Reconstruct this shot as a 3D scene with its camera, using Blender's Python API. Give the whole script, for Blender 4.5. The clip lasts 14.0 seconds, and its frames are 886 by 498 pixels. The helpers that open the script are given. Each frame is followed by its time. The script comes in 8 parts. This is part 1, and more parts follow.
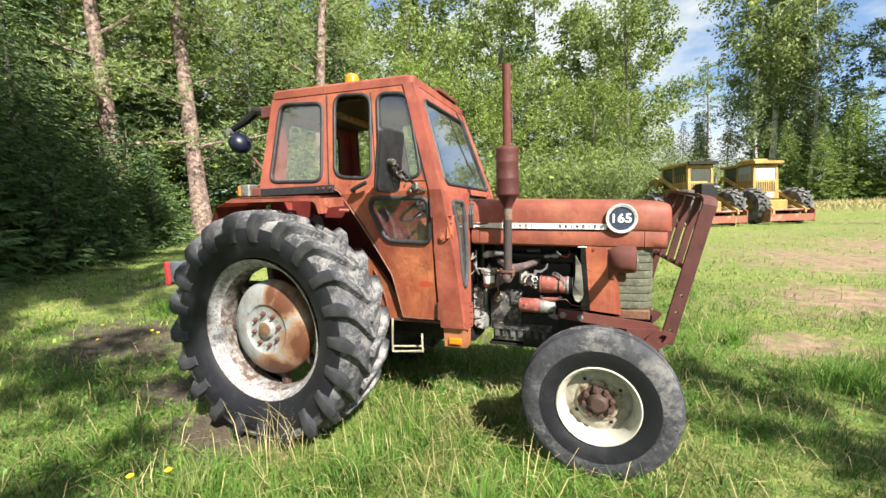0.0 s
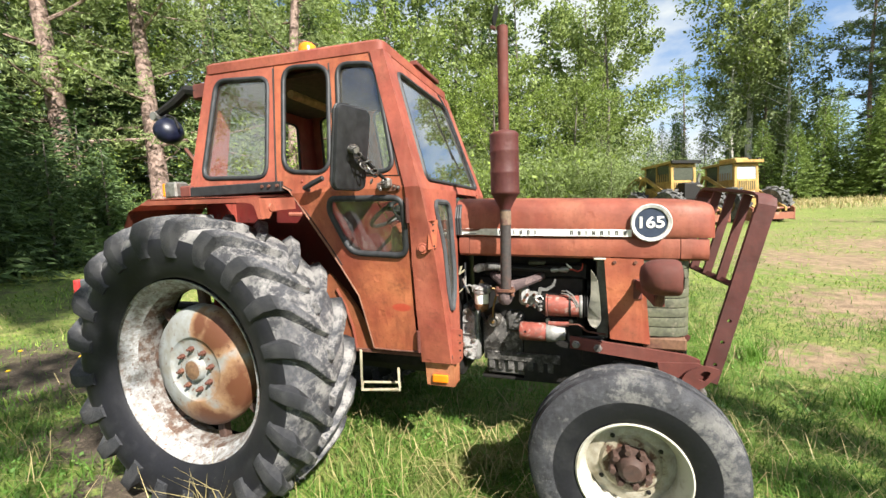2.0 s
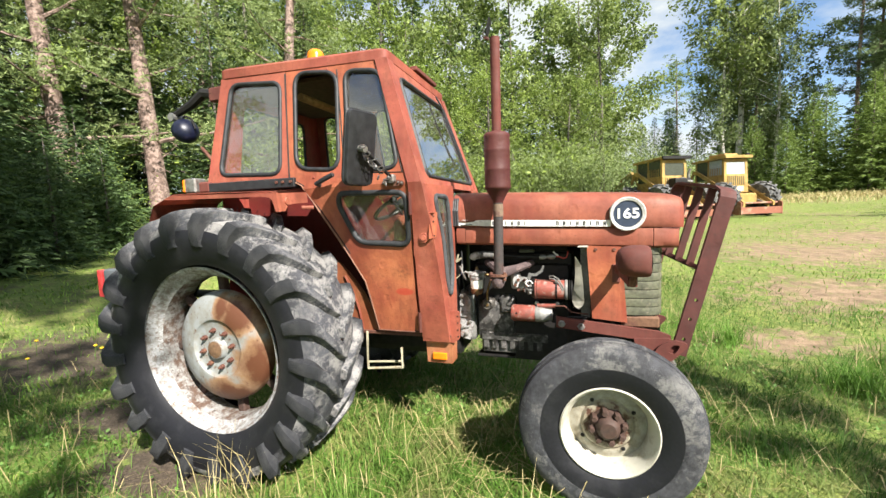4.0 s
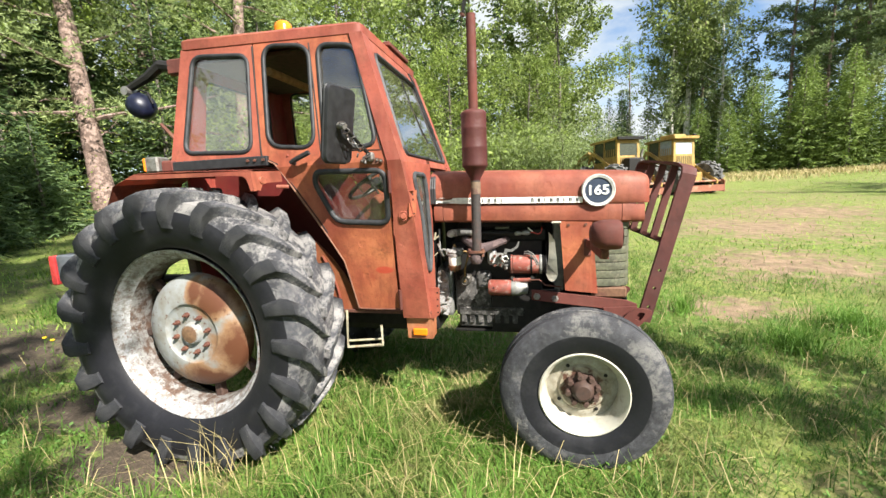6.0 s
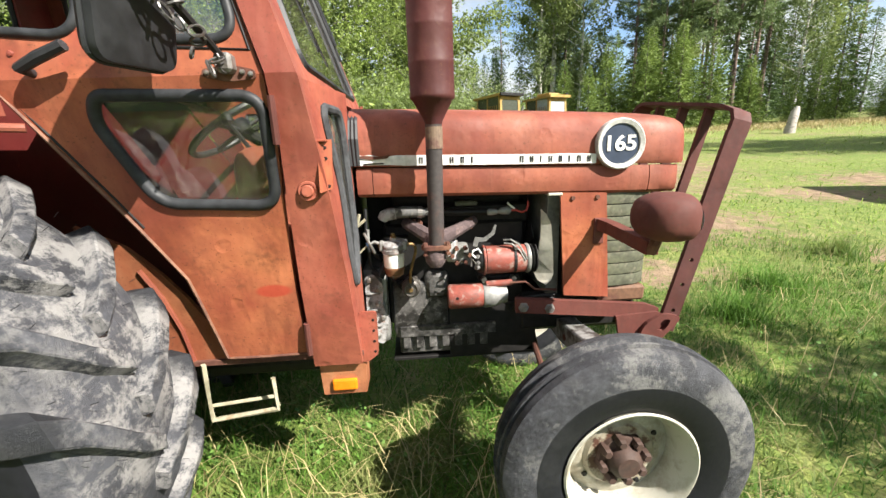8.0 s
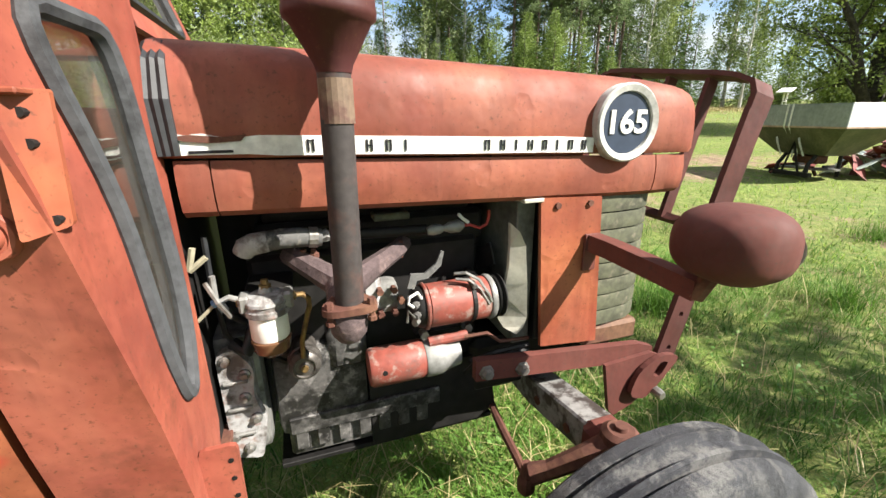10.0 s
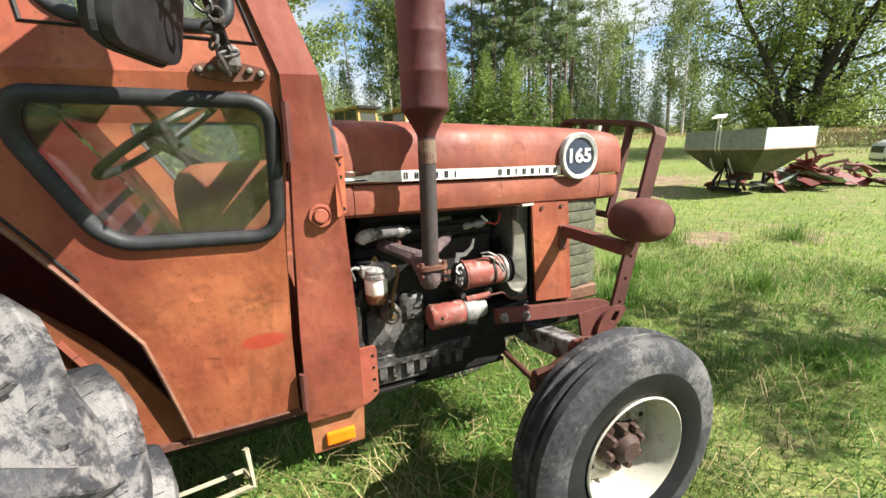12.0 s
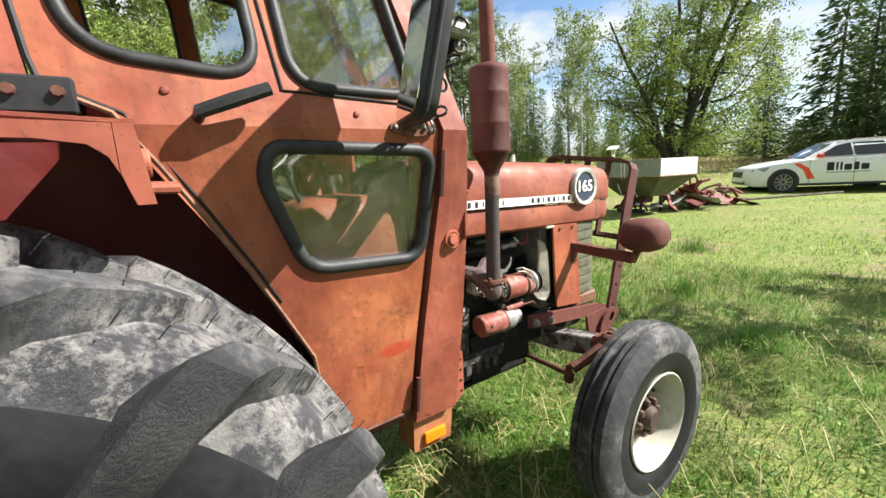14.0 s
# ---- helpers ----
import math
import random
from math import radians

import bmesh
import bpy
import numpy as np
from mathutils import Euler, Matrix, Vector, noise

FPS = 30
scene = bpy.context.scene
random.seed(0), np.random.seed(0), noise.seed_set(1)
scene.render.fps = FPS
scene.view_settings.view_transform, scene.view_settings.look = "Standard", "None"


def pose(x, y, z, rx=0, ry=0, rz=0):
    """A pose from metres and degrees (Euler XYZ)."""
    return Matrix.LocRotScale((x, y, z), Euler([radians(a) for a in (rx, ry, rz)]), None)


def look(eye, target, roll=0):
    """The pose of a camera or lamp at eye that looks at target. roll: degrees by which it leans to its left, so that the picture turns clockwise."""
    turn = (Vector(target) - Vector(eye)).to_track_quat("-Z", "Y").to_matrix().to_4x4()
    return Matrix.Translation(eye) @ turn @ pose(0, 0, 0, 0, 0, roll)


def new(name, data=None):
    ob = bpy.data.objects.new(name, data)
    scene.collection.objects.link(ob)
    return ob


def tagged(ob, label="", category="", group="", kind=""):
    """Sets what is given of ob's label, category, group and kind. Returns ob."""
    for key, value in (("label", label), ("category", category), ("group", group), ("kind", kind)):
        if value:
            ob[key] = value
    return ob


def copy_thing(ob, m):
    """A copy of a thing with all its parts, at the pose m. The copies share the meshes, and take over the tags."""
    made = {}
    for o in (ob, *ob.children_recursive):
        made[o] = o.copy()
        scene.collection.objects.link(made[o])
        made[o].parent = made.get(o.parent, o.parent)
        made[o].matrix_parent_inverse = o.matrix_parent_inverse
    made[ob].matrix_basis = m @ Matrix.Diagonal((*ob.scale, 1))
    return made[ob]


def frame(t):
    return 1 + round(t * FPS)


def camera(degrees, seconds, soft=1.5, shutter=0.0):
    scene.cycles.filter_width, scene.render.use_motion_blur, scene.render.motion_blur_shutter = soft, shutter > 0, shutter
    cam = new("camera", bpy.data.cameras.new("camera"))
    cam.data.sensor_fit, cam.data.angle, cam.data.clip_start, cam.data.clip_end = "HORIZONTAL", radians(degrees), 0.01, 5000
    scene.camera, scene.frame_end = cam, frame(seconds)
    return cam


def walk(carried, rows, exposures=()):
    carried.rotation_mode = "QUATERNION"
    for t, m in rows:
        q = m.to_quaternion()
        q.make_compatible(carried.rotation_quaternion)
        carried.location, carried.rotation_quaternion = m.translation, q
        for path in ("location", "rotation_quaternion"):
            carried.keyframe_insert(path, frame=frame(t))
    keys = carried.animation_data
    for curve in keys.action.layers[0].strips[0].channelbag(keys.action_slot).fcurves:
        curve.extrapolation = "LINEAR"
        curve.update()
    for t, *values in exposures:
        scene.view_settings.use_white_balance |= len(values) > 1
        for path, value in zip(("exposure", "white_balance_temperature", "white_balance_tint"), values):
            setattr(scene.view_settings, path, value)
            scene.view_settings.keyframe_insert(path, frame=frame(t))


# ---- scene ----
# ---- camera ----
cam = camera(94.5, 14.0, soft=1.5)
PATH = [
    (0, (2.13, -2.968, 1.439), (1.399, -1.114, 1.276), -1.5),
    (0.5, (2.101, -2.742, 1.448), (1.383, -0.883, 1.279), -1.6),
    (1, (2.024, -2.546, 1.451), (1.322, -0.681, 1.289), -1.8),
    (1.5, (1.95, -2.436, 1.462), (1.272, -0.562, 1.298), -1.9),
    (2, (1.925, -2.42, 1.459), (1.276, -0.535, 1.296), -1.9),
    (2.5, (1.911, -2.411, 1.464), (1.278, -0.521, 1.297), -2.0),
    (3, (1.963, -2.485, 1.454), (1.332, -0.595, 1.291), -2.0),
    (5.5, (1.98, -2.722, 1.438), (1.441, -0.813, 1.184), -2.4),
    (6, (1.89, -2.707, 1.43), (1.443, -0.778, 1.147), -2.6),
    (6.5, (1.742, -2.534, 1.401), (1.424, -0.588, 1.067), -2.7),
    (7, (1.645, -2.346, 1.423), (1.471, -0.392, 1.034), -2.9),
    (7.5, (1.529, -2.049, 1.406), (1.506, -0.1, 0.958), -2.8),
    (8, (1.482, -1.742, 1.421), (1.601, 0.19, 0.915), -2.1),
    (8.5, (1.523, -1.377, 1.404), (1.785, 0.522, 0.832), -1.5),
    (11, (1.34, -1.063, 1.431), (2.071, 0.697, 0.825), -1.0),
    (11.5, (1.216, -1.353, 1.468), (1.964, 0.426, 0.945), -2.0),
    (12, (1.064, -1.56, 1.443), (1.838, 0.222, 0.967), -2.4),
    (12.5, (0.912, -1.695, 1.458), (1.716, 0.08, 1.011), -2.6),
    (13, (0.84, -1.633, 1.455), (1.713, 0.115, 1.03), -2.8),
    (13.5, (0.689, -1.574, 1.484), (1.669, 0.123, 1.086), -2.9),
    (14, (0.492, -1.518, 1.488), (1.617, 0.096, 1.129), -3.1),
]
EXPOSURES = [(0.0, 1.54), (14.0, 1.54)]
walk(cam, [(t, look(eye, target, roll)) for t, eye, target, roll in PATH], EXPOSURES)

# ---- world and sun ----
LIGHT = Vector((-1.2, 1.0, -1.4)).normalized()
SUN_UP = math.asin(-LIGHT.z)
SUN_TURN = math.atan2(-LIGHT.x, -LIGHT.y)


def make_world():
    w = bpy.data.worlds.new("sky")
    w.use_nodes = True
    scene.world = w
    nt = w.node_tree
    nt.nodes.clear()
    sky = nt.nodes.new("ShaderNodeTexSky")
    sky.sky_type = "NISHITA"
    sky.sun_disc = False
    sky.sun_elevation = SUN_UP
    sky.sun_rotation = SUN_TURN
    sky.air_density, sky.dust_density, sky.ozone_density = 1.0, 0.3, 2.5
    tc = nt.nodes.new("ShaderNodeTexCoord")
    mp = nt.nodes.new("ShaderNodeMapping")
    mp.inputs["Scale"].default_value = (1.0, 1.0, 2.2)
    mp.inputs["Location"].default_value = (0.35, 0.1, 0.0)
    no = nt.nodes.new("ShaderNodeTexNoise")
    no.inputs["Scale"].default_value = 2.1
    no.inputs["Detail"].default_value = 7.0
    no.inputs["Roughness"].default_value = 0.55
    ra = nt.nodes.new("ShaderNodeValToRGB")
    ra.color_ramp.elements[0].position = 0.42
    ra.color_ramp.elements[1].position = 0.53
    mix = nt.nodes.new("ShaderNodeMixRGB")
    mix.inputs[2].default_value = (4.5, 4.8, 4.85, 1)
    bg = nt.nodes.new("ShaderNodeBackground")
    bg.inputs["Strength"].default_value = 0.070
    out = nt.nodes.new("ShaderNodeOutputWorld")
    nt.links.new(tc.outputs["Generated"], mp.inputs["Vector"])
    nt.links.new(mp.outputs["Vector"], no.inputs["Vector"])
    nt.links.new(no.outputs["Fac"], ra.inputs["Fac"])
    nt.links.new(ra.outputs["Color"], mix.inputs[0])
    nt.links.new(sky.outputs["Color"], mix.inputs[1])
    nt.links.new(mix.outputs["Color"], bg.inputs["Color"])
    nt.links.new(bg.outputs["Background"], out.inputs["Surface"])


make_world()
sun = new("sun", bpy.data.lights.new("sun", "SUN"))
sun.data.energy = 5.0
sun.data.angle = radians(0.55)
sun.data.color = (1.0, 0.95, 0.87)
sun.matrix_world = Matrix.Translation((0, 0, 20)) @ LIGHT.to_track_quat("-Z", "Y").to_matrix().to_4x4()


# ---- mesh helpers ----
def part(name, bm, material, parent=None, label="", smooth=False, sharp=40):
    """Link a bmesh as one mesh object under a thing or a part."""
    me = bpy.data.meshes.new(name)
    bmesh.ops.recalc_face_normals(bm, faces=bm.faces[:])
    if smooth:
        lim = radians(sharp)
        for f in bm.faces:
            f.smooth = True
        for e in bm.edges:
            if len(e.link_faces) == 2 and e.calc_face_angle(0.0) > lim:
                e.smooth = False
    bm.to_mesh(me)
    bm.free()
    me.materials.append(material)
    ob = new(name, me)
    if parent is not None:
        ob.parent = parent
    if label:
        tagged(ob, label)
    return ob


def thing(name, label, category, group="", kind="", at=(0, 0, 0), turn=0):
    """An Empty at the base of a thing."""
    ob = new(name)
    ob.empty_display_size = 0.1
    ob.matrix_basis = pose(*at, 0, 0, turn)
    return tagged(ob, label, category, group, kind)


def add_box(bm, lo, hi, bevel=0.0, m=None, seg=1):
    r = bmesh.ops.create_cube(bm, size=1.0)
    vs = r["verts"]
    lo, hi = Vector(lo), Vector(hi)
    for v in vs:
        v.co = Vector([lo[i] + (v.co[i] + 0.5) * (hi[i] - lo[i]) for i in range(3)])
    if bevel > 0:
        es = list({e for v in vs for e in v.link_edges})
        r2 = bmesh.ops.bevel(bm, geom=es, offset=bevel, segments=seg, affect="EDGES", profile=0.6)
        vs = list({v for f in r2["faces"] for v in f.verts} | {v for v in vs if v.is_valid})
    if m is not None:
        for v in vs:
            v.co = m @ v.co
    return vs


def box(lo, hi, bevel=0.0, m=None, seg=1):
    bm = bmesh.new()
    add_box(bm, lo, hi, bevel, m, seg)
    return bm


def add_tube(bm, pts, r, seg=8, closed=False, caps=True, squash=1.0):
    """A round bar along points; r is a number or one for each point."""
    pts = [Vector(p) for p in pts]
    n = len(pts)
    rs = r if isinstance(r, (list, tuple)) else [r] * n
    rings, up = [], None
    for i, p in enumerate(pts):
        if closed:
            d = pts[(i + 1) % n] - pts[i - 1]
        else:
            d = pts[min(i + 1, n - 1)] - pts[max(i - 1, 0)]
        d.normalize()
        if up is None:
            up = Vector((0, 0, 1)) if abs(d.z) < 0.9 else Vector((1, 0, 0))
        a = d.cross(up)
        if a.length < 1e-6:
            a = d.cross(Vector((1, 0, 0)))
        a.normalize()
        up = a.cross(d).normalized()
        rings.append([bm.verts.new(p + (a * math.cos(t) + up * math.sin(t) * squash) * rs[i]) for t in [2 * math.pi * k / seg for k in range(seg)]])
    m = n if closed else n - 1
    for i in range(m):
        a, b = rings[i], rings[(i + 1) % n]
        for k in range(seg):
            bm.faces.new((a[k], a[(k + 1) % seg], b[(k + 1) % seg], b[k]))
    if caps and not closed:
        bm.faces.new(rings[0][::-1])
        bm.faces.new(rings[-1])


def tube(pts, r, seg=8, closed=False, squash=1.0):
    bm = bmesh.new()
    add_tube(bm, pts, r, seg, closed, True, squash)
    return bm


def add_lathe(bm, prof, centre=(0, 0, 0), axis="y", seg=32, closed=False):
    """Turn a profile of (radius, along) about an axis through centre."""
    c = Vector(centre)
    rings = []
    for r, w in prof:
        ring = []
        for k in range(seg):
            t = 2 * math.pi * k / seg
            a, b = r * math.cos(t), r * math.sin(t)
            off = {"y": (a, w, b), "z": (a, b, w), "x": (w, a, b)}[axis]
            ring.append(bm.verts.new(c + Vector(off)))
            if r < 1e-6:
                break
        rings.append(ring)
    pairs = list(zip(rings, rings[1:])) + ([(rings[-1], rings[0])] if closed else [])
    for a, b in pairs:
        for k in range(seg):
            j = (k + 1) % seg
            if len(a) == 1 and len(b) == 1:
                continue
            if len(a) == 1:
                bm.faces.new((a[0], b[k], b[j]))
            elif len(b) == 1:
                bm.faces.new((a[k], a[j], b[0]))
            else:
                bm.faces.new((a[k], a[j], b[j], b[k]))


def lathe(prof, centre=(0, 0, 0), axis="y", seg=32, closed=False):
    bm = bmesh.new()
    add_lathe(bm, prof, centre, axis, seg, closed)
    return bm


def rounded(pts, r=0.05, n=8):
    """A polygon with rounded corners."""
    out = []
    m = len(pts)
    rs = r if isinstance(r, (list, tuple)) else [r] * m
    for i in range(m):
        p, a, b = Vector(pts[i]), Vector(pts[i - 1]), Vector(pts[(i + 1) % m])
        da, db = (a - p), (b - p)
        k = min(rs[i], da.length * 0.48, db.length * 0.48)
        s, e = p + da.normalized() * k, p + db.normalized() * k
        for j in range(n + 1):
            t = j / n
            out.append(tuple((1 - t) ** 2 * s + 2 * t * (1 - t) * p + t * t * e))
    return out


def add_sheet(bm, outer, holes, depth, fmap, cuts=()):
    """A plate from 2D loops with holes, depth thick, laid into space by fmap(u, v, d)."""
    b2 = bmesh.new()
    edges = []
    for loop in [outer, *holes]:
        vs = [b2.verts.new((p[0], p[1], 0)) for p in loop]
        edges += [b2.edges.new((vs[i], vs[(i + 1) % len(vs)])) for i in range(len(vs))]
    bmesh.ops.triangle_fill(b2, use_beauty=True, use_dissolve=False, edges=edges, normal=(0, 0, 1))
    for co, no in cuts:
        bmesh.ops.bisect_plane(b2, geom=b2.verts[:] + b2.edges[:] + b2.faces[:], plane_co=(*co, 0), plane_no=(*no, 0), dist=1e-5)
    b2.verts.index_update()
    front = [bm.verts.new(fmap(v.co.x, v.co.y, 0.0)) for v in b2.verts]
    back = [bm.verts.new(fmap(v.co.x, v.co.y, depth)) for v in b2.verts]
    for f in b2.faces:
        ids = [v.index for v in f.verts]
        bm.faces.new([front[i] for i in ids])
        bm.faces.new([back[i] for i in reversed(ids)])
    for e in b2.edges:
        if len(e.link_faces) == 1:
            i, j = e.verts[0].index, e.verts[1].index
            bm.faces.new((front[i], front[j], back[j], back[i]))
    b2.free()


def sheet(outer, holes, depth, fmap, cuts=()):
    bm = bmesh.new()
    add_sheet(bm, outer, holes, depth, fmap, cuts)
    return bm


def raw_mesh(name, verts, faces, material, parent=None, label="", smooth=False):
    """A mesh object from numpy arrays; faces all of one size."""
    me = bpy.data.meshes.new(name)
    k = faces.shape[1]
    me.vertices.add(len(verts))
    me.vertices.foreach_set("co", np.asarray(verts, np.float32).ravel())
    me.loops.add(faces.size)
    me.loops.foreach_set("vertex_index", faces.astype(np.int32).ravel())
    me.polygons.add(len(faces))
    me.polygons.foreach_set("loop_start", np.arange(len(faces), dtype=np.int32) * k)
    me.polygons.foreach_set("loop_total", np.full(len(faces), k, np.int32))
    me.update(calc_edges=True)
    me.materials.append(material)
    ob = new(name, me)
    if parent is not None:
        ob.parent = parent
    if label:
        tagged(ob, label)
    return ob


def text_mesh(name, body, size, depth, material, m, parent, label="", shear=0.0):
    """Letters in the built-in font as a mesh part."""
    cu = bpy.data.curves.new(name, "FONT")
    cu.body, cu.size, cu.extrude = body, size, depth
    cu.align_x, cu.align_y = "CENTER", "CENTER"
    cu.shear = shear
    cu.offset = size * 0.022
    tmp = bpy.data.objects.new(name, cu)
    me = bpy.data.meshes.new_from_object(tmp)
    bpy.data.objects.remove(tmp)
    me.transform(m)
    me.materials.clear()
    me.materials.append(material)
    ob = new(name, me)
    ob.parent = parent
    if label:
        tagged(ob, label)
    return ob


# ---- materials ----
class Mat:
    """A small builder for node materials."""

    def __init__(self, name, rough=0.6, metal=0.0, coords="Object"):
        self.m = bpy.data.materials.new(name)
        self.m.use_nodes = True
        self.nt = self.m.node_tree
        self.bsdf = self.nt.nodes["Principled BSDF"]
        self.bsdf.inputs["Roughness"].default_value = rough
        self.bsdf.inputs["Metallic"].default_value = metal
        self.bsdf.inputs["Specular IOR Level"].default_value = 0.36
        self.tc = self.nt.nodes.new("ShaderNodeTexCoord").outputs[coords]

    def link(self, a, b):
        self.nt.links.new(a, b)

    def noise(self, scale, detail=4, rough=0.55, stretch=(1, 1, 1), shift=(0, 0, 0)):
        mp = self.nt.nodes.new("ShaderNodeMapping")
        mp.inputs["Scale"].default_value = stretch
        mp.inputs["Location"].default_value = shift
        no = self.nt.nodes.new("ShaderNodeTexNoise")
        no.inputs["Scale"].default_value = scale
        no.inputs["Detail"].default_value = detail
        no.inputs["Roughness"].default_value = rough
        self.link(self.tc, mp.inputs["Vector"])
        self.link(mp.outputs["Vector"], no.inputs["Vector"])
        return no.outputs["Fac"]

    def ramp(self, fac, lo, hi, a=0.0, b=1.0):
        r = self.nt.nodes.new("ShaderNodeMapRange")
        r.inputs["From Min"].default_value = lo
        r.inputs["From Max"].default_value = hi
        r.inputs["To Min"].default_value = a
        r.inputs["To Max"].default_value = b
        self.link(fac, r.inputs["Value"])
        return r.outputs["Result"]

    def mix(self, fac, a, b):
        n = self.nt.nodes.new("ShaderNodeMixRGB")
        for slot, v in ((0, fac), (1, a), (2, b)):
            if isinstance(v, (int, float)):
                n.inputs[slot].default_value = v
            elif isinstance(v, tuple):
                n.inputs[slot].default_value = (*v, 1)
            else:
                self.link(v, n.inputs[slot])
        return n.outputs["Color"]

    def times(self, a, b):
        n = self.nt.nodes.new("ShaderNodeMath")
        n.operation = "MULTIPLY"
        self.link(a, n.inputs[0])
        if isinstance(b, (int, float)):
            n.inputs[1].default_value = b
        else:
            self.link(b, n.inputs[1])
        return n.outputs[0]

    def island(self):
        return self.nt.nodes.new("ShaderNodeNewGeometry").outputs["Random Per Island"]

    def color(self, c):
        if isinstance(c, tuple):
            self.bsdf.inputs["Base Color"].default_value = (*c, 1)
        else:
            self.link(c, self.bsdf.inputs["Base Color"])
        return self

    def rough(self, r):
        self.link(r, self.bsdf.inputs["Roughness"])
        return self

    def bump(self, fac, strength=0.3, dist=0.01):
        b = self.nt.nodes.new("ShaderNodeBump")
        b.inputs["Strength"].default_value = strength
        b.inputs["Distance"].default_value = dist
        self.link(fac, b.inputs["Height"])
        self.link(b.outputs["Normal"], self.bsdf.inputs["Normal"])
        return self


def painted(name, a, b, rust=(0.09, 0.035, 0.018), wear=0.62, rough=0.5, scale=3.0, dust=(0.36, 0.2, 0.13), grime=0.75, patch=None):
    """Old sun-bleached paint: two tones, broad brown stains, run-down grime, bleached streaks, rust specks and dents."""
    m = Mat(name, rough)
    tone = m.mix(m.ramp(m.noise(scale, 5, 0.6), 0.36, 0.64), a, b)
    deep = tuple(0.62 * x for x in a)
    tone = m.mix(m.ramp(m.noise(2.3, 6, 0.62, shift=(4, 7, 2)), 0.46, 0.62, 0, 0.75), tone, deep)
    streak = m.ramp(m.noise(7, 4, 0.6, (1, 1, 0.12)), 0.52, 0.8, 0, 0.5)
    tone = m.mix(streak, tone, dust)
    runs = m.ramp(m.noise(16, 5, 0.65, (1, 1, 0.07), (2, 5, 1)), 0.51, 0.68, 0, grime)
    stain = m.ramp(m.noise(2.2, 6, 0.62, shift=(1, 8, 3)), 0.42, 0.66)
    dirt = tuple(0.38 * x + 0.45 * r for x, r in zip(a, rust))
    tone = m.mix(m.times(runs, stain), tone, dirt)
    drips = m.ramp(m.noise(34, 4, 0.6, (1, 1, 0.045), (8, 3, 6)), 0.56, 0.68, 0, 0.55 * grime)
    tone = m.mix(m.times(drips, m.ramp(m.noise(3.4, 5, 0.6, shift=(9, 2, 8)), 0.42, 0.58)), tone, dirt)
    tone = m.mix(m.times(m.ramp(m.noise(1.5, 7, 0.7, shift=(7, 2, 5)), 0.46, 0.72), 0.72 * grime), tone, dirt)
    tone = m.mix(m.times(m.ramp(m.noise(5.5, 7, 0.72, shift=(2, 9, 4)), 0.5, 0.7), 0.5 * grime), tone, dirt)
    broad = m.ramp(m.noise(4.5, 5, 0.65, shift=(3, 1, 7)), 0.54, 0.70, 0, 0.8)
    spots = m.times(m.ramp(m.noise(34, 6, 0.7), wear + 0.02, wear + 0.12), m.ramp(m.noise(3.1, 4, shift=(6, 6, 1)), 0.4, 0.6))
    fine = m.ramp(m.noise(120, 4, 0.7, shift=(4, 4, 4)), wear, wear + 0.07)
    tone = m.mix(m.times(spots, 0.7), tone, rust)
    tone = m.mix(m.times(fine, 0.7), tone, rust)
    tone = m.mix(m.times(broad, m.ramp(m.noise(60, 3), 0.35, 0.7)), tone, rust)
    if patch:
        x, z, rx, rz, col = patch
        mp = m.nt.nodes.new("ShaderNodeMapping")
        mp.inputs["Location"].default_value = (-x / rx, 0, -z / rz)
        mp.inputs["Scale"].default_value = (1 / rx, 0, 1 / rz)
        ln = m.nt.nodes.new("ShaderNodeVectorMath")
        ln.operation = "LENGTH"
        m.link(m.tc, mp.inputs["Vector"])
        m.link(mp.outputs["Vector"], ln.inputs[0])
        tone = m.mix(m.times(m.ramp(ln.outputs["Value"], 0.75, 1.05, 0.8, 0), m.ramp(m.noise(12, 5), 0.3, 0.5)), tone, col)
    m.color(tone)
    m.rough(m.ramp(m.noise(9, 4), 0.3, 0.7, rough - 0.1, rough + 0.22))
    dent = m.ramp(m.noise(11, 2, 0.4, shift=(1, 1, 6)), 0.68, 0.82, 0, 0.32)
    n = m.nt.nodes.new("ShaderNodeMath")
    n.operation = "SUBTRACT"
    m.link(m.noise(4.5, 4, 0.55), n.inputs[0])
    m.link(dent, n.inputs[1])
    m.bump(n.outputs[0], 0.32, 0.03)
    return m.m


def plain(name, col, rough=0.6, metal=0.0, vary=0.35, scale=25.0, bump=0.1):
    m = Mat(name, rough, metal)
    dark = tuple(c * (1 - vary) for c in col)
    lite = tuple(min(1.0, c * (1 + vary)) for c in col)
    m.color(m.mix(m.ramp(m.noise(scale, 5), 0.3, 0.7), dark, lite))
    m.bump(m.noise(scale * 2, 4), bump, 0.004)
    return m.m


